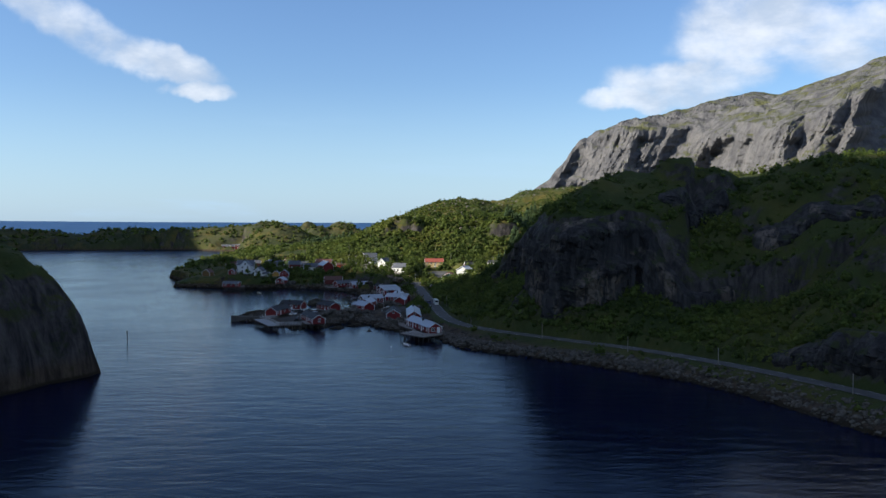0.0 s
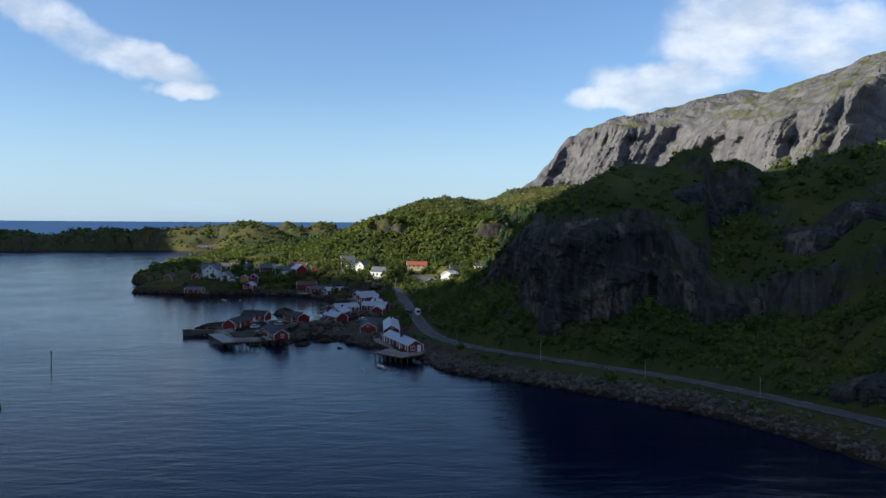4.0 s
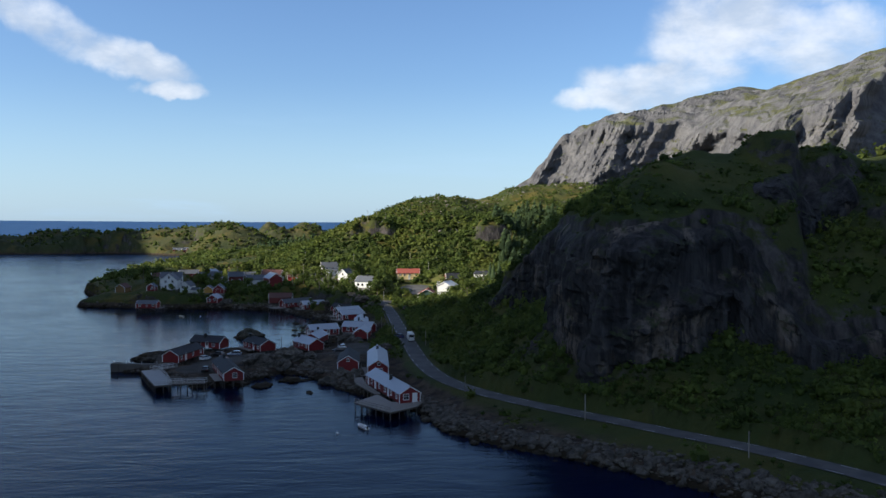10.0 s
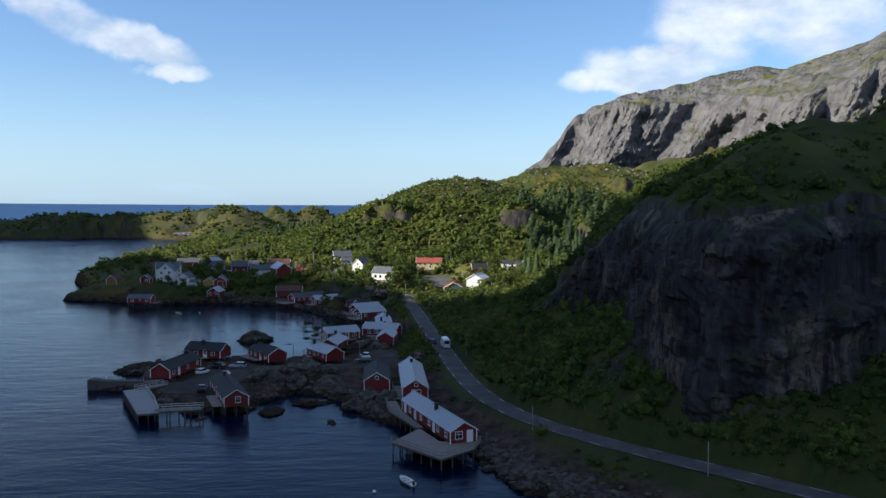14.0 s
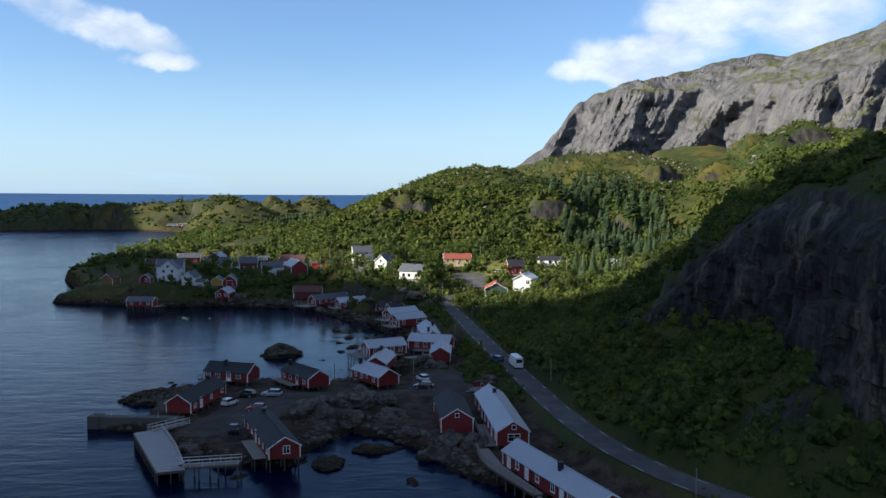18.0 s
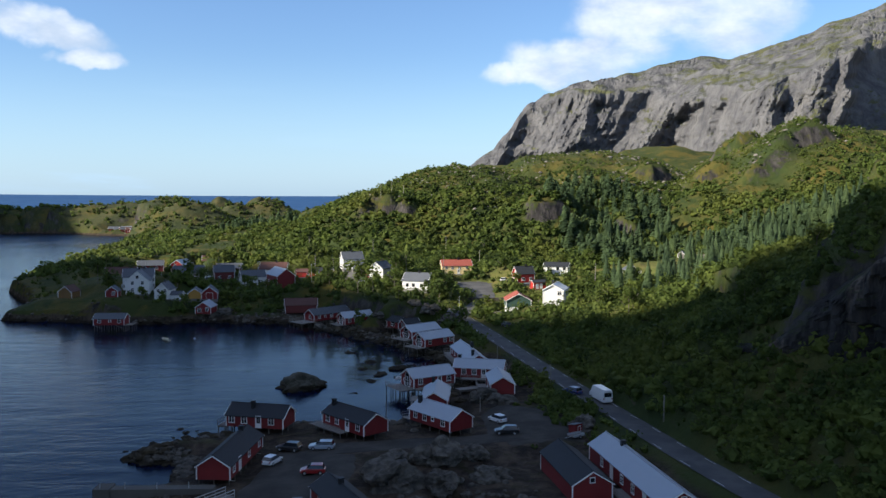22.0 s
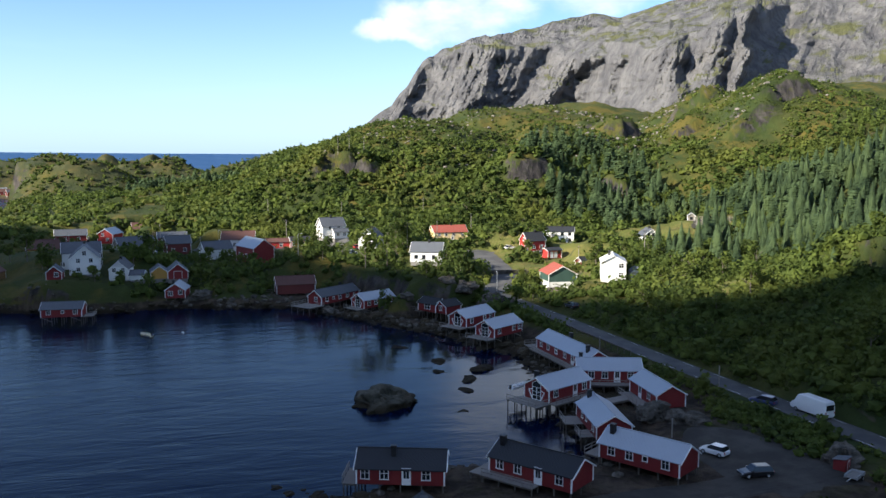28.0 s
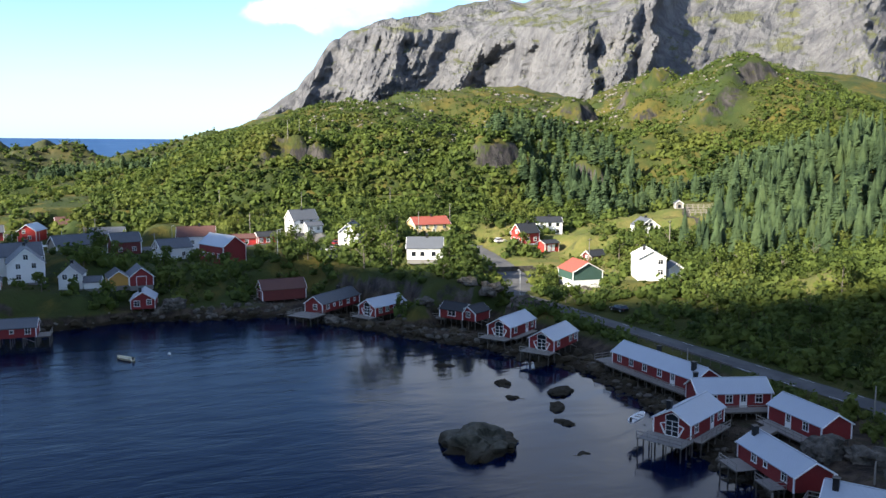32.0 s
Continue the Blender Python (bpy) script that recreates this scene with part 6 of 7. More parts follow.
def loft(bm, sections):
    """A closed skin through rings of equal length."""
    rows = [[bm.verts.new(p) for p in s] for s in sections]
    for a, b in zip(rows, rows[1:]):
        for i in range(len(a)):
            j = (i + 1) % len(a)
            bm.faces.new((a[i], a[j], b[j], b[i]))
    bm.faces.new(rows[0][::-1])
    bm.faces.new(rows[-1])
    bmesh.ops.recalc_face_normals(bm, faces=bm.faces)


def car(label, x, y, z, turn, colour, length=4.4, estate=True, height=1.5):
    root = thing("car", pose(x, y, z, 0, 0, turn), label, "car", "parked cars")
    L, W = length / 2, 0.9
    def body(bm):
        def ring(px, w, z0, z1, r=0.12):
            return [(px, -w + r, z0), (px, w - r, z0), (px, w, z0 + r), (px, w, z1 - r), (px, w - r, z1), (px, -w + r, z1), (px, -w, z1 - r), (px, -w, z0 + r)]
        loft(bm, [ring(-L, W - 0.12, 0.38, 0.82), ring(-L + 0.15, W - 0.03, 0.26, 0.93), ring(-L * 0.5, W, 0.22, 0.95), ring(L * 0.45, W, 0.22, 0.94), ring(L - 0.35, W - 0.04, 0.24, 0.78), ring(L, W - 0.16, 0.36, 0.64)])
    part_me = shared(("car_body", length, colour), CAR_COLOURS[colour], body)
    mesh_part("body", part_me, root)
    back = -L + (0.12 if estate else 0.75)
    def cabin(bm):
        def ring(px, w0, w1, z0, z1):
            return [(px[0], -w0, z0), (px[0], w0, z0), (px[1], w1, z1), (px[1], -w1, z1)]
        a = [(back, -W + 0.06, 0.93), (back, W - 0.06, 0.93), (L * 0.48, W - 0.06, 0.92), (L * 0.48, -W + 0.06, 0.92)]
        b = [(back + 0.35, -W + 0.24, height - 0.06), (back + 0.35, W - 0.24, height - 0.06), (L * 0.12, W - 0.24, height - 0.04), (L * 0.12, -W + 0.24, height - 0.04)]
        loft(bm, [a, b])
    mesh_part("window_band", shared(("car_glass", length, estate, height), GLASS, cabin), root)
    def roof(bm):
        a = [(back + 0.30, -W + 0.22, height - 0.058), (back + 0.30, W - 0.22, height - 0.058), (L * 0.14, W - 0.22, height - 0.038), (L * 0.14, -W + 0.22, height - 0.038)]
        b = [(back + 0.40, -W + 0.30, height + 0.01), (back + 0.40, W - 0.30, height + 0.01), (L * 0.06, W - 0.30, height + 0.01), (L * 0.06, -W + 0.30, height + 0.01)]
        loft(bm, [a, b])
    mesh_part("roof", shared(("car_roof", length, estate, height, colour), CAR_COLOURS[colour], roof), root)
    for s in (-1, 1):
        mesh_part("headlight", shared(("headlight",), LAMP_GLASS, lambda bm: box(bm, -0.12, 0.03, -0.16, 0.16, -0.07, 0.07)), root, "", pose(L - 0.10, s * 0.62, 0.62))
        mesh_part("tail_light", shared(("tail_light",), CAR_COLOURS["red"], lambda bm: box(bm, -0.03, 0.08, -0.12, 0.12, -0.12, 0.12)), root, "", pose(-L + 0.03, s * 0.68, 0.74))
        mesh_part("mirror", shared(("mirror", colour), CAR_COLOURS[colour], lambda bm: box(bm, -0.08, 0.08, -0.09, 0.09, -0.06, 0.08)), root, "", pose(L * 0.36, s * 0.96, 0.98))
    wheel_parts(root, (-L * 0.62, L * 0.62), (-W + 0.1, W - 0.1), 0.32, 0.22)
    return root


def at_ground(x, y, lift=0.13):
    return float(sample(x, y)) + lift


car("white hatchback parked on gravel yard", -25.6, 387.6, at_ground(-25.6, 387.6), 118, "white", 3.9)
car("black estate car parked on gravel yard", -25.6, 378.4, at_ground(-25.6, 378.4), 172, "black", 4.3)
car("dark blue estate car at the roadside", -7.2, 402.6, at_ground(-7.2, 402.6, 0.1), 120, "blue", 4.3)
car("black estate car parked beside cabins", -63.0, 375.0, at_ground(-63.0, 375.0), 160, "black", 4.2)
car("silver blue estate car parked beside cabins", -57.6, 374.2, at_ground(-57.6, 374.2), 172, "silver", 4.3)
car("white hatchback parked in gravel yard", -65.2, 368.8, at_ground(-65.2, 368.8), 62, "white", 3.8)
car("red hatchback parked in gravel yard", -58.6, 361.6, at_ground(-58.6, 361.6), 176, "red", 3.8)
car("black car parked beside cabin", -60.2, 348.6, at_ground(-60.2, 348.6), 95, "black", 4.0, False)
car("white car parked beside white house", -46.5, 571.5, at_ground(-46.5, 571.5, 0.1), 10, "white", 4.0)
car("red car parked beside white house", -43.6, 575.5, at_ground(-43.6, 575.5, 0.1), 14, "red", 3.8)
car("white car in harbour square", -92.0, 612.0, at_ground(-92, 612), 15, "white", 4.1)
car("grey car in harbour square", -103.0, 606.0, at_ground(-103, 606), 70, "grey", 4.0)
car("dark car in harbour square", -86.5, 604.0, at_ground(-86.5, 604), 100, "black", 4.0)
car("silver car in harbour square", -112.0, 611.0, at_ground(-112, 611), 20, "silver", 4.0)
car("white estate car beside red house", 12.0, 577.0, at_ground(12, 577, 0.05), 5, "white", 4.1)


def minibus(x, y, z, turn):
    root = thing("minibus", pose(x, y, z, 0, 0, turn), "white minibus with dark windows on shore road", "minibus")
    bm = bmesh.new()
    def ring(px, w, z0, z1, tap=0.12, r=0.14):
        return [(px, -w + r, z0), (px, w - r, z0), (px, w, z0 + r), (px, w, 1.5 if z1 > 1.7 else z1 - r), (px, w - tap, z1 - r), (px, w - tap - r, z1), (px, -w + tap + r, z1), (px, -w + tap, z1 - r), (px, -w, 1.5 if z1 > 1.7 else z1 - r), (px, -w, z0 + r)]
    loft(bm, [ring(-3.5, 0.96, 0.5, 2.72), ring(-3.35, 1.0, 0.32, 2.82), ring(1.6, 1.0, 0.3, 2.84), ring(2.2, 0.99, 0.3, 2.6, 0.16), ring(2.75, 0.98, 0.3, 1.62, 0.10), ring(3.35, 0.93, 0.32, 1.25, 0.08), ring(3.55, 0.86, 0.42, 0.95, 0.05)])
    body = part("body", bm, CAR_COLOURS["white"], root)
    for s in (-1, 1):
        for x0, x1 in ((-3.1, -1.75), (-1.68, -0.3), (-0.23, 1.1), (1.2, 2.1)):
            bm = bmesh.new()
            box(bm, x0, x1, -0.012, 0.012, 1.45, 2.2)
            part("side_window", bm, GLASS, root, "", pose(0, s * 0.98, 0) @ pose(0, 0, 0, s * 4.5))
    bm = bmesh.new()
    loft(bm, [[(2.22, -0.78, 2.48), (2.22, 0.78, 2.48), (2.26, 0.78, 2.50), (2.26, -0.78, 2.50)], [(2.78, -0.84, 1.64), (2.78, 0.84, 1.64), (2.82, 0.84, 1.66), (2.82, -0.84, 1.66)]])
    part("windscreen", bm, GLASS, root)
    bm = bmesh.new()
    box(bm, -3.53, -3.49, -0.75, 0.75, 1.45, 2.3)
    part("rear_window", bm, GLASS, root)
    for s in (-1, 1):
        mesh_part("tail_light", shared(("tail_light",), CAR_COLOURS["red"], lambda bm: None), root, "", pose(-3.5, s * 0.85, 1.1))
        mesh_part("headlight", shared(("headlight",), LAMP_GLASS, lambda bm: None), root, "", pose(3.42, s * 0.66, 0.86))
    wheel_parts(root, (-2.1, 2.25), (-0.88, 0.88), 0.36, 0.24)
    return root


minibus(-3.3, 396.0, 3.14, 97)
car("dark estate car parked beside shore road", -6.0, 481.0, at_ground(-6.0, 481.0), 100, "black")

# ---- boats and floats ----


def boat(label, x, y, turn, L, hull_mat, z=0.05):
    root = thing("rowing_boat", pose(x, y, z, 0, 0, turn), label, "boat")
    bm = bmesh.new()
    secs = []
    for u in np.linspace(-1, 1, 9):
        w = 0.36 * L / 4.2 * 2 * (1 - max(0, u) ** 2.2) ** 0.7 * (1 - 0.25 * max(0, -u) ** 2) + 0.03
        rise = 0.18 * max(0, u) ** 2
        secs.append([(u * L / 2, -w, 0.42 + rise), (u * L / 2, -w * 0.75, 0.02 + rise * 0.5), (u * L / 2, 0, -0.15 + rise), (u * L / 2, w * 0.75, 0.02 + rise * 0.5), (u * L / 2, w, 0.42 + rise),
                     (u * L / 2, w * 0.86, 0.42 + rise), (u * L / 2, w * 0.6, 0.14 + rise), (u * L / 2, -w * 0.6, 0.14 + rise), (u * L / 2, -w * 0.86, 0.42 + rise)])
    loft(bm, secs)
    part("hull", bm, hull_mat, root)
    for u in (-0.5, 0.05, 0.5):
        bm = bmesh.new()
        box(bm, u * L / 2 - 0.14, u * L / 2 + 0.14, -0.46, 0.46, 0.28, 0.33)
        part("thwart", bm, WOOD, root)
    bm = bmesh.new()
    box(bm, -L / 2 - 0.28, -L / 2 + 0.02, -0.14, 0.14, 0.2, 0.85)
    part("outboard_motor", bm, BLACK, root)
    return root


boat("white rowing boat moored beside wharf", -12.6, 287.4, 118, 4.4, TRIM)
boat("pale yellow motor boat moored in the bay", -107.6, 497.5, 128, 4.4, painted("cream_hull", (0.62, 0.55, 0.36), 0.5))
boat("white boat lying on cabin deck", -40.6, 424.6, 32, 4.4, TRIM, 2.35)
for x, y, col, nm in ((-99.3, 498.6, TRIM, "white mooring buoy floating in the bay"), (-17.5, 283.0, TRIM, "white mooring buoy beside wharf")):
    buoy = thing("buoy", pose(x, y, 0.1), nm, "buoy")
    bm = bmesh.new()
    bmesh.ops.create_icosphere(bm, subdivisions=2, radius=0.32, matrix=Matrix.Diagonal((1, 1, 0.85, 1)))
    part("float", bm, col, buoy)
    post(buoy, 0, 0, 0.22, 0.45, 0.08, STEEL, "eye")
tank = thing("fish_tub", pose(-91.5, 523.2, at_ground(-91.5, 523.2, -0.1), 0, 0, 20), "yellow plastic fish tub on the shore", "tub")
bm = bmesh.new()
box(bm, -0.9, 0.9, -0.6, 0.6, 0, 1.1)
bmesh.ops.bevel(bm, geom=bm.edges[:], offset=0.08, segments=2)
part("tub", bm, YELLOW_PLASTIC, tank)
bm = bmesh.new()
box(bm, -0.95, 0.95, -0.65, 0.65, 1.103, 1.2)
part("lid", bm, YELLOW_PLASTIC, tank)
mark = thing("sea_mark", pose(-109, 292, 0), "thin dark navigation pole in the fjord", "pole")
post(mark, 0, 0, -6.5, 3.6, 0.28, BLACK, "pole")
post(mark, 0, 0, 3.6, 4.3, 0.5, BLACK, "topmark")

# red kiosk and trailer on the verge
kiosk = thing("kiosk", pose(-13.6, 377.2, at_ground(-13.6, 377.2), 0, 0, 30) @ Matrix.Diagonal((0.7, 0.7, 0.7, 1)), "small red hut at the roadside", "hut")
bm = bmesh.new()
extrude(bm, [(-1.1, 0), (1.1, 0), (1.1, 1.9), (-1.1, 2.3)], "x", -1.3, 1.3)
part("wall", bm, RED, kiosk)
bm = bmesh.new()
extrude(bm, [(1.3, 1.88), (1.3, 1.98), (-1.3, 2.46), (-1.3, 2.36)], "x", -1.5, 1.5)
part("roof", bm, ROOF_GREY, kiosk)
door_parts(kiosk, pose(0.2, -1.112, 0.0), 0.8, 1.75, RED, False)
trailer = thing("trailer", pose(-14.4, 374.0, at_ground(-14.4, 374.0), 0, 0, 30), "small trailer with pale frame on gravel", "trailer")
for nm, dims in (("bed", (-1.3, 1.3, -0.75, 0.75, 0.45, 0.52)), ("side_board", (-1.3, 1.3, 0.75, 0.8, 0.4, 0.85)), ("side_board", (-1.3, 1.3, -0.8, -0.75, 0.4, 0.85)), ("end_board", (1.303, 1.35, -0.8, 0.8, 0.4, 0.85)), ("drawbar", (-2.6, -1.3, -0.05, 0.05, 0.4, 0.5))):
    bm = bmesh.new()
    box(bm, *dims)
    part(nm, bm, CONCRETE if nm == "bed" else STEEL, trailer)
wheel_parts(trailer, (0.2,), (-0.9, 0.9), 0.3, 0.18)

# ---- poles ----


def pole(label, x, y, h, arm=False, lamp=False):
    z = float(sample(x, y)) - 0.1
    root = thing("street_lamp" if lamp else "utility_pole", pose(x, y, z, 0, 0, (x * 37 + y) % 90), label, "lamp post" if lamp else "pole", "poles along the road")
    post(root, 0, 0, 0, h, 0.22 if not lamp else 0.14, WOOD if not lamp else STEEL, "pole")
    if arm:
        bm = bmesh.new()
        box(bm, -0.9, 0.9, -0.06, 0.06, h - 0.5, h - 0.36)
        part("cross_arm", bm, WOOD_DARK, root)
        for px in (-0.8, 0.8):
            post(root, px, 0, h - 0.358, h - 0.15, 0.09, BLACK, "insulator")
    if lamp:
        bm = bmesh.new()
        beam(bm, (0, 0, h - 0.05), (1.1, 0, h + 0.12), 0.07)
        part("arm", bm, STEEL, root)
        bm = bmesh.new()
        box(bm, 0.9, 1.5, -0.12, 0.12, h + 0.06, h + 0.19)
        part("lamp_head", bm, STEEL, root)
    return root


for x, y, h in ((89, 184, 4.6), (73, 225, 4.6), (54.5, 250.5, 4.6), (32.5, 279, 5.4), (10.0, 307.5, 4.4), (1.6, 375, 4.8), (-9.8, 411, 4.8), (-15.0, 446, 4.8), (-27.6, 395.4, 3.0), (-46.0, 392.5, 4.4)):
    pole("thin grey wooden pole on road verge", x, y, h)
for x, y, h in ((30.5, 512, 9.0), (20, 535, 8), (-30, 560, 8.5), (-12, 590, 8.5), (6, 606, 9), (-66, 600, 8.5), (-58, 570, 8), (-96, 586, 8), (-70, 640, 9), (-40, 640, 9), (-5, 640, 9.5), (-112, 640, 9), (-34, 690, 8), (-28, 694, 8), (-22, 688, 8)):
    pole("tall grey wooden utility pole with cross arm", x, y, h, True)
for x, y, h in ((-16.4, 508, 6.0), (-66, 556, 7), (-90, 600, 7), (-108, 618, 7)):
    pole("grey steel lamp post beside yard", x, y, h, False, True)

# ---- rocks ----
def rock_mesh(name, seed, sub, squash, mat, jag=0.32):
    bm = bmesh.new()
    bmesh.ops.create_icosphere(bm, subdivisions=sub, radius=1.0)
    off = Vector((seed * 13.7, seed * 5.1, seed * 9.3))
    for v in bm.verts:
        n = noise.fractal(v.co * 1.1 + off, 0.9, 2.1, 3)
        c = noise.cell(v.co * 1.6 + off)
        v.co = v.co * (1 + jag * n + 0.14 * (c - 0.5))
        v.co.z *= squash
    me = bpy.data.meshes.new(name)
    bm.to_mesh(me)
    bm.free()
    me.materials.append(mat)
    return me


PALE_ROCK = rock_material("pale_hill_rock", (0.14, 0.125, 0.11), (0.30, 0.27, 0.235), 0.6, 0.15)
ROCKS = [rock_mesh("boulder", k, 2, 0.62 + 0.08 * (k % 3), BOULDER) for k in range(7)]


def joined(name, templates, spots, mat, label, category, smooth=False):
    """Many copies of small templates in one mesh of kind stuff. spots: x, y, z, scale, turn, which."""
    cos, faces, base = [], [], 0
    for k, (vc, fc) in enumerate(templates):
        sel = spots[spots[:, 5].astype(int) == k]
        if not len(sel):
            continue
        c, s = np.cos(sel[:, 4])[:, None], np.sin(sel[:, 4])[:, None]
        x = (vc[None, :, 0] * c - vc[None, :, 1] * s) * sel[:, 3:4] + sel[:, 0:1]
        y = (vc[None, :, 0] * s + vc[None, :, 1] * c) * sel[:, 3:4] + sel[:, 1:2]
        z = vc[None, :, 2] * sel[:, 3:4] + sel[:, 2:3]
        cos.append(np.stack([x, y, z], -1).reshape(-1, 3))
        faces.append((fc[None] + (np.arange(len(sel)) * len(vc))[:, None, None] + base).reshape(-1, fc.shape[1]))
        base += len(sel) * len(vc)
    ob = new(name, raw_mesh(name, np.concatenate(cos), np.concatenate(faces), mat, smooth))
    return tagged(ob, label, category, kind="stuff")


def arrays(me):
    vc = np.empty(len(me.vertices) * 3, np.float32)
    me.vertices.foreach_get("co", vc)
    fc = np.empty(len(me.polygons) * 3, np.int32)
    me.polygons.foreach_get("vertices", fc)
    return vc.reshape(-1, 3), fc.reshape(-1, 3)


LOW_ROCKS = [arrays(rock_mesh("low_rock", 20 + k, 1, 0.6, BOULDER)) for k in range(6)]
rng = np.random.default_rng(7)


def along_coast(first, last, n, inland, spread, rng):
    pts = np.array(COAST[first:last + 1], float)
    seg = np.concatenate([[0], np.cumsum(np.hypot(*np.diff(pts, axis=0).T))])
    s = rng.uniform(0, seg[-1], n)
    x, y = np.interp(s, seg, pts[:, 0]), np.interp(s, seg, pts[:, 1])
    k = np.clip(np.searchsorted(seg, s) - 1, 0, len(pts) - 2)
    d = pts[k + 1] - pts[k]
    d /= np.linalg.norm(d, axis=1)[:, None]
    off = inland + rng.normal(0, spread, n)
    return x + d[:, 1] * off, y - d[:, 0] * off


# rough stone bank below the road
bank = thing("stone_bank", pose(40, 250, 0), "grey boulder bank below the shore road", "stone bank")
x, y = along_coast(8, 14, 300, 2.4, 1.8, rng)
for k in range(300):
    r = float(rng.uniform(0.45, 1.15))
    ob = mesh_part("boulder", ROCKS[k % 7], bank)
    ob.location = (x[k] - 40, y[k] - 250, max(-0.2, float(sample(x[k], y[k]))) + 0.12 * r)
    ob.rotation_euler = (float(rng.uniform(-0.4, 0.4)), float(rng.uniform(-0.4, 0.4)), float(rng.uniform(0, 6.3)))
    ob.scale = (r * float(rng.uniform(0.8, 1.3)), r, r)
spots = []
for first, last, n, inland, spread, lo, hi in ((1, 15, 3000, 2.8, 2.3, 0.25, 0.95), (14, 22, 420, 1.0, 2.0, 0.3, 1.1), (22, 35, 330, 0.3, 1.0, 0.25, 0.9), (29, 33, 420, 0.6, 1.2, 0.4, 0.9), (35, 49, 900, 0.6, 3.2, 0.25, 1.2), (49, 59, 500, 0.3, 1.2, 0.3, 1.0)):
    x, y = along_coast(first, last, n, inland, spread, rng)
    r = lo + (hi - lo) * rng.random(n) ** 2
    spots.append(np.stack([x, y, np.maximum(sample(x, y), -0.5) + 0.1 * r, r, rng.uniform(0, 6.3, n), rng.integers(0, 6, n)], -1))
joined("shore_stones", LOW_ROCKS, np.concatenate(spots), BOULDER, "loose grey stones along the waterline", "stones")

# tide-washed rocks under the stilt cabins, brown with weed
WEEDY = rock_material("weed_covered_rock", (0.026, 0.020, 0.010), (0.085, 0.066, 0.040), 0.6, 0.25)
spots = []
for first, last, n, inland, spread, lo, hi in ((36, 41, 240, 1.0, 4.0, 0.3, 1.6), (38, 49, 520, 2.5, 4.2, 0.35, 2.0), (49, 53, 160, 1.0, 2.5, 0.4, 1.6)):
    x, y = along_coast(first, last, n, inland, spread, rng)
    r = lo + (hi - lo) * rng.random(n) ** 2.2
    z = sample(x, y)
    ok = (z > -1.1) & (z < 1.6)
    spots.append(np.stack([x, y, np.maximum(z, -0.45) - 0.05 * r, r, rng.uniform(0, 6.3, n), rng.integers(0, 6, n)], -1)[ok])
along, across = rng.random(300), rng.normal(0, 1, 300)
x, y = -89.0 + 12.0 * along + across * (1.4 + 1.8 * along), 376.0 + 16.0 * along - across * (0.8 + along)
r = 0.4 + 1.1 * rng.random(300) ** 2
spots.append(np.stack([x, y, np.maximum(sample(x, y), -0.45), r, rng.uniform(0, 6.3, 300), rng.integers(0, 6, 300)], -1))
joined("tidal_rocks", [arrays(rock_mesh("tidal_rock", 40 + k, 2, 0.55, WEEDY, 0.4)) for k in range(6)], np.concatenate(spots), WEEDY, "brown weed-covered rocks below the stilt cabins", "rocks")

# large single rocks: x, y, radius, height factor
BIG = [(-21.5, 497.5, 3.2, 0.8), (-17.5, 495.0, 2.0, 0.7), (-3.5, 503.5, 2.2, 0.7), (0.5, 506.0, 1.8, 0.6), (-5.5, 523.0, 1.3, 0.6), (-1.0, 520.0, 1.1, 0.6), (-25.2, 405.4, 3.2, 0.75), (-22.6, 400.6, 2.4, 0.7), (-11.4, 379.4, 2.6, 0.8), (-21.6, 338.6, 2.2, 0.8), (-17.4, 336.6, 2.3, 0.9), (-24.4, 336.0, 2.4, 0.7), (-28.3, 324.5, 1.6, 0.4),
       (-34.4, 341.0, 3.2, 0.35), (-42.0, 333.4, 3.4, 0.32), (-47.2, 356.0, 4.2, 0.75), (-40.0, 356.0, 3.0, 0.7), (-39.0, 364.5, 3.6, 0.85), (-33.5, 366.0, 2.6, 0.6), (-46.5, 365.5, 2.4, 0.5), (-32.0, 358.0, 2.6, 0.6), (-26.5, 504.0, 3.0, 0.6), (-31.0, 507.0, 2.4, 0.6),
       (-57.5, 530.0, 3.4, 0.6), (-54.0, 509.0, 2.0, 0.5), (-62.0, 515.0, 2.3, 0.5), (-95.5, 534.6, 3.0, 0.75), (-43.0, 503.5, 2.2, 0.5), (-45.0, 498.0, 1.8, 0.4), (-47.8, 433.0, 1.7, 0.4),
       (-45.0, 440.0, 2.2, 0.35), (-49.0, 447.0, 1.6, 0.35), (-40.5, 447.0, 2.6, 0.4), (-52.0, 421.0, 1.6, 0.25), (-47.0, 455.0, 1.9, 0.4), (-52.0, 470.0, 1.7, 0.4), (-56.0, 329.0, 3.6, 0.10), (-51.0, 323.4, 4.0, 0.05),
       (-66.5, 340.5, 3.4, 0.5), (-58.0, 334.0, 2.6, 0.4)]
BIG_ROCKS = [rock_mesh("boulder", 60 + k, 4, 0.8, BOULDER, 0.5) for k in range(6)]
WET_ROCKS = [rock_mesh("boulder", 80 + k, 4, 0.8, WEEDY, 0.5) for k in range(3)]
for k, (x, y, r, f) in enumerate(BIG):
    ob = new("boulder", BIG_ROCKS[k % 6] if f > 0.45 else WET_ROCKS[k % 3])
    ob.location = (x, y, max(float(sample(x, y)), -0.4) + 0.15 * r * f)
    ob.rotation_euler = (0, 0, k * 1.7)
    ob.scale = (r * 1.15, r * 0.9, r * f * 1.3)
    tagged(ob, "large rounded grey boulder on the shore" if f > 0.45 else "low dark weedy rock at the waterline", "boulder", "boulders of the bay")
islet = new("islet", rock_mesh("islet", 11, 5, 0.46, ISLET, 0.46))
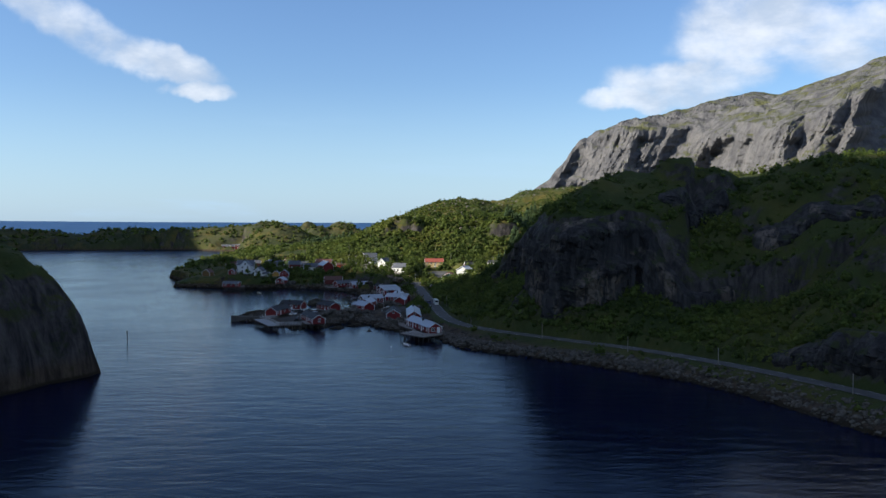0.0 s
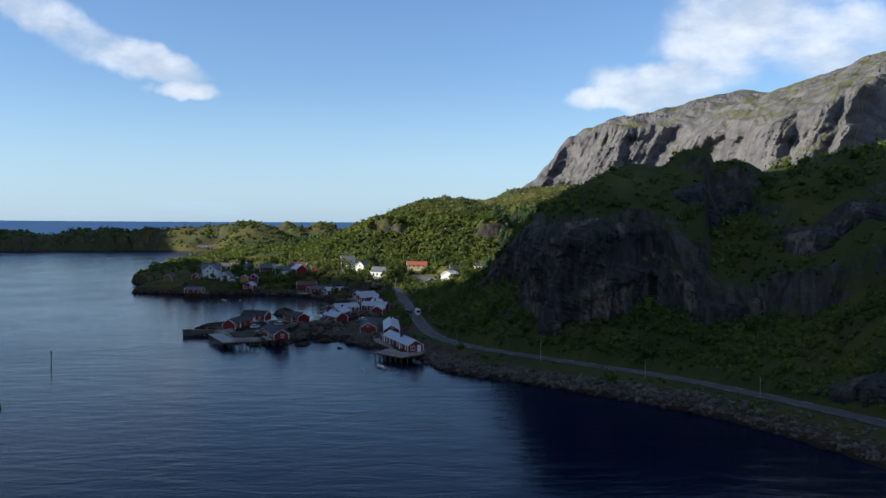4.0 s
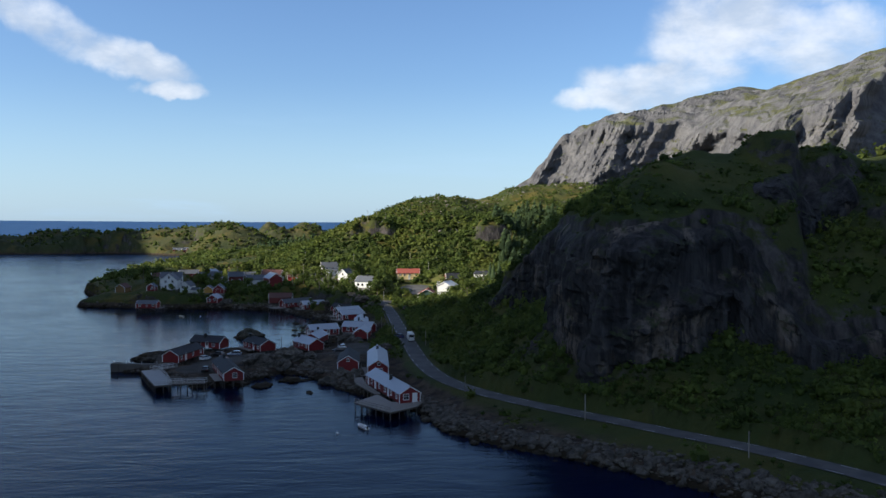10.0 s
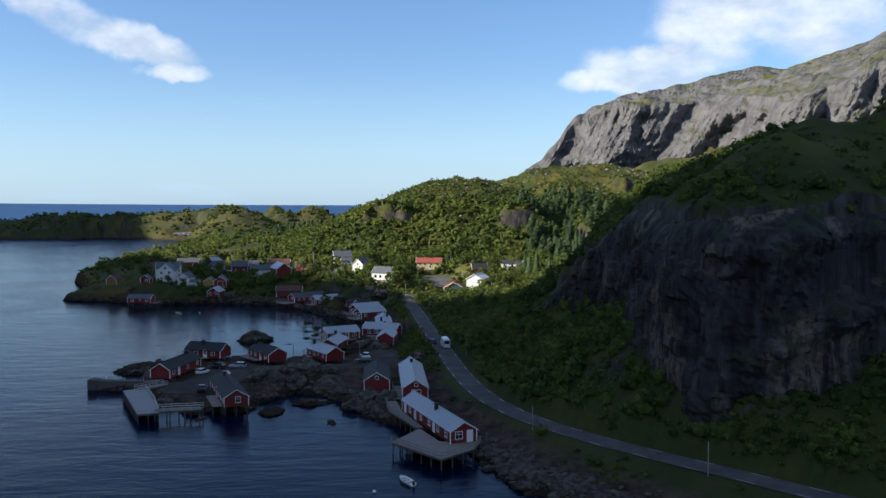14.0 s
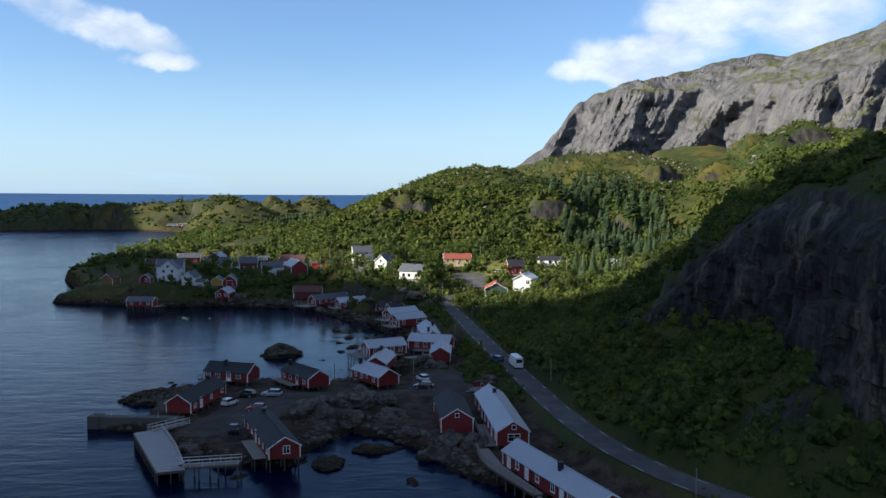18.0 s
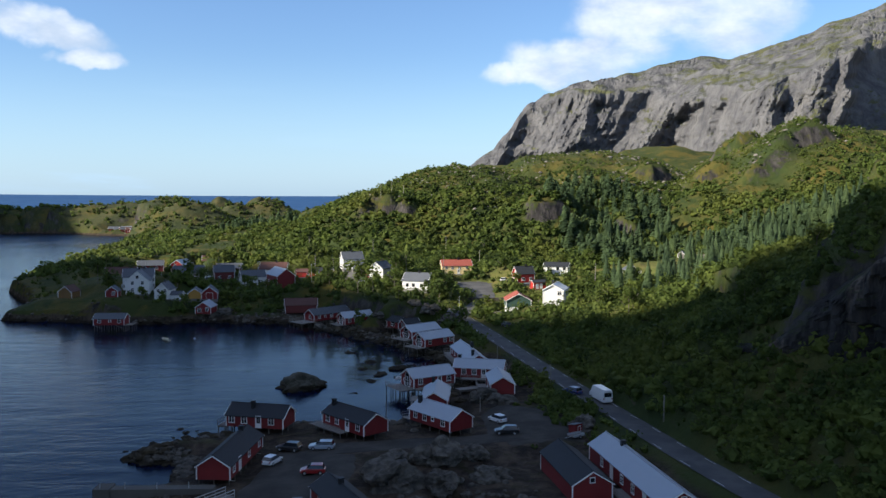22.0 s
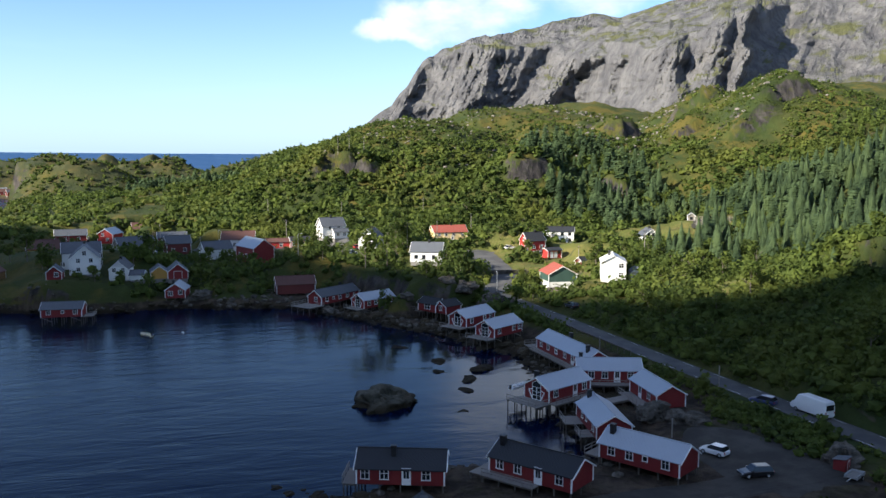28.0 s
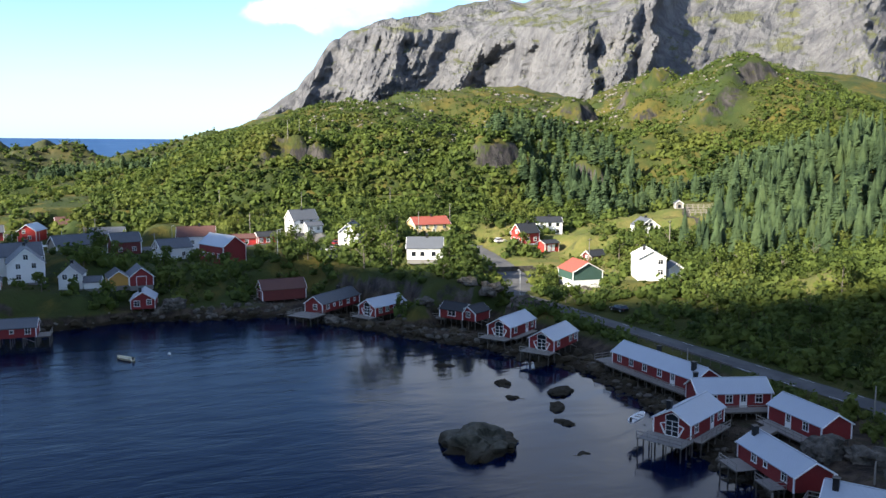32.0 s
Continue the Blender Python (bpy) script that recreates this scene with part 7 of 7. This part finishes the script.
for v in islet.data.vertices:
    v.co.z *= 1.0 - 0.55 * max(v.co.x - 0.1, 0.0) - 0.25 * max(-v.co.x - 0.4, 0.0)
    v.co.y *= 1.0 - 0.35 * max(v.co.x, 0.0)
islet.location, islet.scale, islet.rotation_euler = (-62.6, 428.2, -0.6), (6.2, 4.7, 8.2), (0.0, 0.05, 0.24)
tagged(islet, "dark weedy rock islet in the bay", "islet")

# ---- trees and shrubs ----


def crown_arrays(n, seed, wide, tall, low, leaf, lobes=5):
    """Leaf clumps as small bent quads, gathered in a few uneven lobes, with gaps."""
    r = np.random.default_rng(seed)
    cen = np.stack([r.normal(0, wide * 0.42, lobes), r.normal(0, wide * 0.42, lobes), low + (tall - low) * r.uniform(0.2, 0.85, lobes)], -1)
    size = wide * r.uniform(0.42, 0.75, lobes)
    k = r.integers(0, lobes, n)
    d = r.normal(0, 1, (n, 3))
    d /= np.linalg.norm(d, axis=1)[:, None]
    c = cen[k] + d * size[k][:, None] * r.uniform(0.55, 1.05, n)[:, None] * np.array([1, 1, (tall - low) / (2.6 * wide)])
    c[:, 2] = np.clip(c[:, 2], low * 0.6, tall)
    nrm3 = d + r.normal(0, 0.45, (n, 3)) + np.array([0, 0, 0.35])
    nrm3 /= np.linalg.norm(nrm3, axis=1)[:, None]
    a = np.cross(nrm3, r.normal(0, 1, (n, 3)))
    a /= np.linalg.norm(a, axis=1)[:, None]
    b = np.cross(nrm3, a)
    s = leaf * r.uniform(0.6, 1.4, n)[:, None]
    quad = np.stack([c - a * s, c - b * s * 0.8 + nrm3 * s * 0.15, c + a * s, c + b * s * 0.8 + nrm3 * s * 0.15], 1)
    tri = np.arange(n)[:, None] * 4
    faces = np.concatenate([tri + np.array([0, 1, 2]), tri + np.array([0, 2, 3])])
    return quad.reshape(-1, 3), faces


def spruce_arrays(tiers, per, seed, tall, wide):
    r = np.random.default_rng(seed)
    co, fc, base = [], [], 0
    for k in range(tiers):
        u = k / (tiers - 1)
        z = tall * (0.10 + 0.86 * u)
        rad = wide * (1 - u) ** 0.85 + 0.10
        for j in range(per if u < 0.8 else max(3, per - 3)):
            a = 2 * math.pi * (j + r.uniform(-0.3, 0.3)) / per + k * 0.7
            l = rad * r.uniform(0.72, 1.15)
            w = l * 0.42 + 0.06
            ca, sa = math.cos(a), math.sin(a)
            drop = l * 0.38
            co += [(0, 0, z + tall * 0.05), (ca * l * 0.55 - sa * w, sa * l * 0.55 + ca * w, z - drop * 0.45), (ca * l, sa * l, z - drop), (ca * l * 0.55 + sa * w, sa * l * 0.55 - ca * w, z - drop * 0.45)]
            fc += [(base, base + 1, base + 2), (base, base + 2, base + 3)]
            base += 4
    co += [(0.09, 0, tall * 0.9), (-0.05, 0.08, tall * 0.9), (0, 0, tall * 1.05)]
    fc.append((base, base + 1, base + 2))
    return np.array(co), np.array(fc)


def trunk_mesh(name, tall, r0, limbs, seed, mat):
    bm = bmesh.new()
    bmesh.ops.create_cone(bm, cap_ends=True, segments=7, radius1=r0, radius2=r0 * 0.25, depth=tall, matrix=Matrix.Translation((0, 0, tall / 2)))
    rr = random.Random(seed)
    for _ in range(limbs):
        a, z = rr.uniform(0, 6.3), tall * rr.uniform(0.3, 0.75)
        l = tall * rr.uniform(0.22, 0.4)
        beam(bm, (0, 0, z), (math.cos(a) * l, math.sin(a) * l, z + l * 0.7), r0 * 0.45)
    me = bpy.data.meshes.new(name)
    bm.to_mesh(me)
    bm.free()
    me.materials.append(mat)
    return me


BIRCH = []
for k in range(6):
    tall = 5.2 + 0.5 * k
    co, fc = crown_arrays(360, 100 + k, 1.5 + 0.12 * k, tall, 1.1, 0.30, 8)
    BIRCH.append((trunk_mesh("trunk", tall * 0.8, 0.13, 6, k, BARK), raw_mesh("crown", co, fc, LEAVES)))
SPRUCE = []
for k in range(4):
    tall = 8.0 + 1.3 * k
    co, fc = spruce_arrays(24, 12, 200 + k, tall, 1.75 + 0.15 * k)
    SPRUCE.append((trunk_mesh("trunk", tall * 0.92, 0.16, 0, k, BARK), raw_mesh("crown", co, fc, NEEDLES)))


def tree(kind, x, y, scale, turn, label, category, group):
    trunk, crown = kind
    z = float(sample(x, y)) - 0.1
    root = thing("birch_tree" if category == "birch" else "spruce_tree", pose(x, y, z, 0, 0, turn) @ Matrix.Diagonal((scale, scale, scale, 1)), label, "tree", group)
    mesh_part("trunk", trunk, root)
    mesh_part("crown", crown, root)
    return root


KEEP_OFF = [(c[1], c[2], 0.5 * max(c[4], c[5]) + 1.8) for c in HOUSES] + [(c[1], c[2], 0.5 * max(c[4], c[5]) + 2.5) for c in CABINS]
HARD = [(-160, 548, 15), (-147, 549, 10), (158, 640, 11), (172, 654, 9), (146, 652, 7), (22, 456, 7), (28, 460, 5), (62, 318, 18), (48, 326, 11), (84, 320, 14), (-228, 850, 36), (-215, 770, 34), (85, 362, 30), (105, 345, 25), (88, 574, 13), (78, 570, 10), (-6, 481, 5), (-3, 528, 5), (-2, 541, 8), (-132, 638, 22), (-93, 570, 10), (0, 504, 10), (22, 536, 8), (8, 489, 8), (26, 541, 7), (62, 558, 17), (92, 590, 17), (80, 582, 14), (74, 566, 12), (48, 566, 10), (44, 580, 9), (6, 546, 10), (30, 566, 9), (-5, 608, 9), (24, 552, 8), (70, 575, 14), (-61, 360, 18), (-38, 376, 16), (-56, 376, 12), (-21, 384, 14), (-2, 572, 14), (-58, 588, 15), (-100, 612, 26), (-15, 518, 8), (-52, 345, 14), (-8, 314, 9), (-30, 410, 12), (-35, 390, 12)]


def clear(x, y, margin=0.0):
    ok = np.ones(len(x), bool)
    for cx, cy, r in KEEP_OFF + HARD:
        ok &= np.hypot(x - cx, y - cy) > r + margin
    for line, half in ((ROAD, 4.2), (SIDE_ROAD, 4.2)):
        ok &= near_line(x, y, line)[0] > half + margin
    d, rz, side, ry = near_line(x, y, ROAD)
    thin = np.modf(np.abs(np.sin(x * 12.9 + y * 78.2)) * 437.5)[0]
    return ok & ~((side < 0) & (y < 335) & (d < 40) & (thin > 0.22))


def scatter(n, x0, x1, y0, y1, seed, lo=2.8, hi=200, steep=0.95, patch=0.0, size=45, zone=()):
    r = np.random.default_rng(seed)
    x, y = r.uniform(x0, x1, n), r.uniform(y0, y1, n)
    z = sample(x, y)
    ok = (z > lo) & (z < hi) & (slope_at(x, y) < steep) & clear(x, y)
    if zone:
        ok &= np.min([np.hypot((x - a) / b, (y - c) / e) for a, b, c, e in zone], 0) + (fbm(x, y, 30, seed, 3) - 0.5) * 0.9 < 1
    if patch:
        ok &= fbm(x, y, size, seed + 3, 3) > patch
    return x[ok], y[ok]


# single trees of the village
rv = np.random.default_rng(5)
vx, vy = scatter(900, -140, 110, 480, 640, 61, 3.0, 60, 0.7, 0.44, 30)
for k in range(min(210, len(vx))):
    tree(BIRCH[k % 6], vx[k], vy[k], float(rv.uniform(0.55, 1.05)), float(rv.uniform(0, 360)), "leafy green birch tree in the village", "birch", "birch trees of the village")
for k, (x, y, s) in enumerate([(-20.4, 533, 1.5), (-17.2, 537, 1.35), (-22.6, 538, 1.3), (-32.5, 568, 1.35), (-31, 563, 1.2), (-35, 553, 1.1), (-42, 548, 1.2), (-47, 545, 1.15), (-38, 549, 1.0), (-55, 560, 1.1), (-60, 566, 1.0), (-66, 558, 0.9),
                              (-124, 541, 0.9), (-115, 556, 1.3), (-111, 560, 1.4), (-106, 565, 1.3), (-140, 556, 1.2), (-146, 566, 1.3), (-152, 572, 1.1), (-10, 505, 0.6), (-5, 517, 0.9), (16, 514, 1.1), (20, 510, 1.0), (-88, 552, 0.9), (-80, 556, 1.0), (-94, 560, 1.0)]):
    tree(BIRCH[k % 6], x, y, s, k * 67, "tall dense birch tree beside houses", "birch", "birch trees of the village")
wx2, wy2 = scatter(420, 0, 120, 395, 520, 63, 4.0, 60, 1.2, 0.40, 30)
for k in range(min(110, len(wx2))):
    tree(BIRCH[k % 6], wx2[k], wy2[k], float(rv.uniform(0.6, 1.25)), float(rv.uniform(0, 360)), "leafy birch tree on the slope above the road", "birch", "birch trees of the slope")
for x, y, s in ((-20.5, 530, 1.9), (-20, 535.5, 1.8), (-49, 531, 1.7), (-44, 524, 1.5), (-34, 559, 1.7), (-29, 571, 1.9)):
    tree(BIRCH[int(s * 10) % 6], x, y, s, x * 53, "very tall dense deciduous tree beside the village houses", "birch", "tall trees of the village")
SPRUCE_ZONES = [(84, 30, 654, 58), (112, 46, 545, 66), (148, 36, 572, 40), (205, 30, 640, 30)]
sx2, sy2 = scatter(1100, 50, 190, 450, 640, 71, 6, 50, 1.0, 0, 50, SPRUCE_ZONES)
for k in range(min(170, len(sx2))):
    tree(SPRUCE[k % 4], sx2[k], sy2[k], float(rv.uniform(0.45, 1.45)), float(rv.uniform(0, 360)), "dark green spruce tree on the valley side", "spruce", "spruce trees of the valley")

lx, ly = scatter(700, 55, 165, 470, 610, 73, 6, 60, 1.2, 0, 50, [(96, 34, 520, 42), (136, 34, 556, 46)])
for k in range(min(120, len(lx))):
    tree(SPRUCE[k % 4], lx[k], ly[k], float(rv.uniform(0.7, 1.6)), float(rv.uniform(0, 360)), "tall grey-green spruce tree at the valley mouth", "spruce", "spruce trees of the valley")

ex, ey = scatter(420, 24, 84, 426, 520, 75, 6, 60, 1.6, 0, 50, [(48, 17, 494, 20), (46, 13, 452, 26), (66, 16, 500, 18)])
for k in range(min(64, len(ex))):
    tree(SPRUCE[k % 4], ex[k], ey[k], float(rv.uniform(0.55, 1.3)), float(rv.uniform(0, 360)), "grey-green spruce tree among birches on the slope", "spruce", "spruce trees of the slope")

# woods, scrub and heather that nobody could count
def bush_arrays(n, seed, leaf):
    """Leaf clumps round an uneven core of foliage."""
    co, fc = crown_arrays(n, seed, 0.66, 1.10, 0.06, leaf, 7)
    me = rock_mesh("core", seed, 1, 0.85, LEAVES, 0.35)
    vc, cf = arrays(me)
    bpy.data.meshes.remove(me)
    vc = vc * np.array([0.46, 0.46, 0.42]) + np.array([0, 0, 0.36])
    return np.concatenate([co, vc]), np.concatenate([fc, cf + len(co)])


BUSH = [bush_arrays(10, 300 + k, 0.25) for k in range(6)] + [bush_arrays(21, 320 + k, 0.16) for k in range(6)]
TUFT = [crown_arrays(12, 400 + k, 0.7, 0.55, 0.0, 0.24, 3) for k in range(6)]
FAR_SPRUCE = [spruce_arrays(12, 6, 500 + k, 1.0, 0.17 + 0.015 * k) for k in range(6)]


def spots_of(x, y, lo, hi, kinds, seed, sink=0.1):
    r = np.random.default_rng(seed)
    s = lo + (hi - lo) * r.random(len(x)) ** 1.6
    which = r.integers(0, kinds, len(x))
    if kinds == 12:          # fuller shrubs on the near slopes
        which = which % 6 + np.where(y < 625, 6, 0)
    z = sample(x, y)
    if kinds == 12:          # low heath on the hilltops
        s = s * (1 - 0.55 * step(36, 58, z) * step(600, 660, y))
    return np.stack([x, y, z - sink * s, s, r.uniform(0, 6.3, len(x)), which], -1)


wood = []
for n, x0, x1, y0, y1, seed, lo, hi, patch in ((13500, -120, 300, 590, 800, 81, 1.6, 5.0, 0.30), (2600, -120, 330, 800, 900, 80, 1.6, 5.0, 0.34), (6500, -290, 20, 620, 1180, 82, 1.5, 5.0, 0.27),
                                               (3000, 6, 190, 130, 470, 83, 1.0, 4.0, 0.36), (3900, -120, 130, 490, 640, 84, 1.3, 4.6, 0.30), (2400, -20, 70, 300, 520, 85, 1.0, 3.8, 0.28),
                                               (3200, 120, 330, 480, 760, 86, 1.4, 4.8, 0.33), (2600, -820, -260, 1180, 1480, 87, 2.4, 6.0, 0.30), (500, -190, -60, 540, 680, 88, 1.0, 3.0, 0.42), (900, 20, 110, 160, 330, 89, 1.0, 3.0, 0.34)):
    x, y = scatter(n, x0, x1, y0, y1, seed, 2.6, 140, 1.35, patch, 40)
    wood.append(spots_of(x, y, lo, hi, 12, seed))
x, y = scatter(2600, 20, 210, 390, 512, 125, 3.0, 140, 2.0, 0.30, 20)
wood.append(spots_of(x, y, 1.0, 4.0, 12, 125))
x, y = scatter(3600, -10, 110, 392, 530, 121, 3.0, 140, 2.0, 0.34, 16)
wood.append(spots_of(x, y, 1.0, 3.8, 12, 121))
x, y = scatter(2600, 16, 190, 230, 480, 120, 4, 140, 12.0, 0.40, 22)
wood.append(spots_of(x, y, 0.7, 2.6, 12, 120))
x, y = scatter(2200, 16, 112, 205, 292, 126, 3.5, 60, 1.6, 0.36, 13)
wood.append(spots_of(x, y, 0.6, 2.4, 12, 126))
x, y = scatter(2600, 0, 62, 316, 445, 127, 3.5, 60, 1.8, 0.26, 12)
wood.append(spots_of(x, y, 0.9, 3.0, 12, 127))
r = np.random.default_rng(128)
x, y = r.normal(-11.5, 2.2, 110), r.normal(393, 9.0, 110)
ok = (near_line(x, y, ROAD)[0] > 4.4) & (np.hypot(x + 7.4, y - 401) > 3.6) & (np.hypot(x + 13.9, y - 375.6) > 3.4) & (x > -17)
wood.append(spots_of(x[ok], y[ok], 0.8, 2.6, 12, 128))
x, y = scatter(1100, 80, 200, 590, 730, 123, 4, 140, 2.0, 0.25, 18)
wood.append(spots_of(x, y, 1.2, 4.2, 12, 123))
x, y = scatter(1500, -18, -4, 386, 486, 124, 1.2, 6, 2.0, 0.30, 9)
wood.append(spots_of(x, y, 0.5, 1.7, 12, 124))
x, y = scatter(1200, -14, 30, 318, 440, 122, 1.5, 6, 2.0, 0.33, 14)
wood.append(spots_of(x, y, 0.5, 1.9, 12, 122))
joined("birch_scrub", BUSH, np.concatenate(wood), LEAVES, "dense green birch and willow scrub on the hills", "scrub")
tufts = []
for n, x0, x1, y0, y1, seed in ((1500, -160, 330, 560, 900, 91), (2600, -30, 170, 140, 520, 92), (1800, -190, 120, 300, 640, 93), (500, -215, -90, 160, 280, 94)):
    x, y = scatter(n, x0, x1, y0, y1, seed, 2.0, 140, 1.3)
    tufts.append(spots_of(x, y, 0.5, 1.7, 6, seed))
for x0, x1, y0, y1, n, seed in ((40, 112, 298, 352, 1500, 131), (130, 186, 622, 672, 900, 132), (14, 36, 448, 466, 160, 133), (16, 60, 276, 300, 260, 134)):
    r = np.random.default_rng(seed)
    x, y = r.uniform(x0, x1, n), r.uniform(y0, y1, n)
    ok = (slope_at(x, y) < 1.3) & (fbm(x, y, 12, seed, 3) > 0.40) & (near_line(x, y, ROAD)[0] > 6)
    tufts.append(spots_of(x[ok], y[ok], 0.5, 1.8, 6, seed, 0.2))
joined("heather", TUFT, np.concatenate(tufts), LEAVES, "low heather and grass tussocks", "heather")
firs = []
for n, x0, x1, y0, y1, seed, zones_here in ((3000, 40, 260, 560, 760, 95, SPRUCE_ZONES), (500, 60, 220, 440, 560, 98, SPRUCE_ZONES), (1300, -150, -10, 870, 990, 97, [(-85, 62, 930, 40)])):
    x, y = scatter(n, x0, x1, y0, y1, seed, 4, 50, 1.2, 0, 60, zones_here)
    firs.append(spots_of(x, y, 4.0, 11.0, 6, seed, 0.02))
joined("spruce_wood", FAR_SPRUCE, np.concatenate(firs), NEEDLES, "dark spruce plantation on the hillside", "wood")

# pale boulders strewn over the ridge
x, y = scatter(3400, -60, 270, 660, 900, 99, 34, 140, 1.2, 0.46, 40)
r = np.random.default_rng(12)
strewn = np.stack([x, y, sample(x, y) + 0.2, 0.5 + 1.3 * r.random(len(x)) ** 2.5, r.uniform(0, 6.3, len(x)), r.integers(0, 6, len(x))], -1)
joined("ridge_stones", LOW_ROCKS, strewn, PALE_ROCK, "pale boulders strewn over the hill ridge", "stones")

# ---- small things of the village and the road ----
# drying racks: rows of leaning poles under long bars
for k, (rx, ry, turn) in enumerate(((93, 578, -20), (97.5, 570, -20), (89, 571.5, -20))):
    rack = thing("drying_rack", pose(rx, ry, at_ground(rx, ry), 0, 0, turn), "bare wooden fish drying rack on the hill meadow", "rack", "drying racks")
    for i in range(5):
        for s in (-1, 1):
            bm = bmesh.new()
            beam(bm, (-4 + 2 * i, s * 1.0, -0.3), (-4 + 2 * i, -s * 0.12, 2.2), 0.14)
            part("pole", bm, WOOD, rack)
    for z, y0 in ((2.05, 0), (1.5, 0.28), (1.5, -0.28), (0.95, 0.5), (0.95, -0.5)):
        bm = bmesh.new()
        beam(bm, (-4.6, y0, z), (4.6, y0, z + 0.05), 0.12)
        part("bar", bm, WOOD, rack)
track = [(98, 590, 0), (92, 584, 0), (86, 576, 0), (84, 567, 0), (80, 561, 0), (72, 559, 0), (62, 558, 0)]
line = smooth_line(track)
line[:, 2] = sample(line[:, 0], line[:, 1])
farm_track = new("path_1", strip_mesh("path_1", line, [-1.5, -1.2, 0, 1.2, 1.5], 0.10, GRAVEL))
tagged(farm_track, "narrow gravel track across the meadow", "path", kind="structure")

# dark stone wall beside the road bend, and the creek below it
wall = thing("retaining_wall", pose(-9, 541.5, at_ground(-4, 541), 0, 0, -6), "dark dry-stone retaining wall beside the side road", "wall")
rw = random.Random(31)
for row in range(3):
    x0 = -0.3 * row
    while x0 < 13.5:
        w = rw.uniform(0.55, 1.15)
        bm = bmesh.new()
        box(bm, x0, x0 + w - 0.05, -0.3 - 0.06 * rw.random(), 0.45, row * 0.52 - 0.2, row * 0.52 + 0.29)
        bmesh.ops.bevel(bm, geom=bm.edges[:], offset=0.07, segments=1)
        part("stone", bm, BOULDER, wall)
        x0 += w
creek_line = smooth_line([(4, 536, 0), (-1, 532, 0), (-3, 526, 0), (-5, 519, 0), (-8, 512, 0)], 2.0)
creek_line[:, 2] = sample(creek_line[:, 0], creek_line[:, 1])
creek = new("water_2", strip_mesh("water_2", creek_line, [-0.9, -0.6, 0, 0.6, 0.9], 0.08, WATER))
tagged(creek, "narrow dark creek between stones", "water", kind="structure")

# timber guard rail on the sea side of the road
pts = smooth_line(ROAD, 2.4)
d2 = np.gradient(pts[:, :2], axis=0)
d2 /= np.linalg.norm(d2, axis=1)[:, None]
rail_pts = [(p[0] - q[1] * 3.7, p[1] + q[0] * 3.7, p[2]) for p, q in zip(pts, d2) if 438 < p[1] < 482]
rail = thing("guard_rail", pose(*rail_pts[0]), "low dark timber guard rail beside the road", "guard rail")
o = rail_pts[0]
for a, b in zip(rail_pts, rail_pts[1:]):
    post(rail, a[0] - o[0], a[1] - o[1], float(sample(a[0], a[1])) - o[2] - 0.3, a[2] - o[2] + 0.85, 0.16)
    bm = bmesh.new()
    beam(bm, (a[0] - o[0], a[1] - o[1], a[2] - o[2] + 0.72), (b[0] - o[0], b[1] - o[1], b[2] - o[2] + 0.72), 0.18)
    part("rail", bm, WOOD_DARK, rail)

# boats on trestles and masts in the harbour
for k, (bx, by, bt, bl) in enumerate(((-138, 636, 20, 7.0), (-130, 640, 30, 6.2), (-123, 634, 10, 6.6), (-146, 641, 60, 7.4), (-116, 630, 35, 5.6))):
    bz = at_ground(bx, by) + 0.35
    b = boat("white fishing boat laid up on the harbour ground", bx, by, bt, bl, TRIM, bz)
    post(b, 0.6, 0, 0.2, 5.2 + 0.5 * k, 0.14, STEEL, "mast")
    for s in (-1, 1):
        bm = bmesh.new()
        box(bm, s * bl * 0.25 - 0.15, s * bl * 0.25 + 0.15, -0.7, 0.7, -0.36, -0.02)
        part("trestle", bm, WOOD_DARK, b)
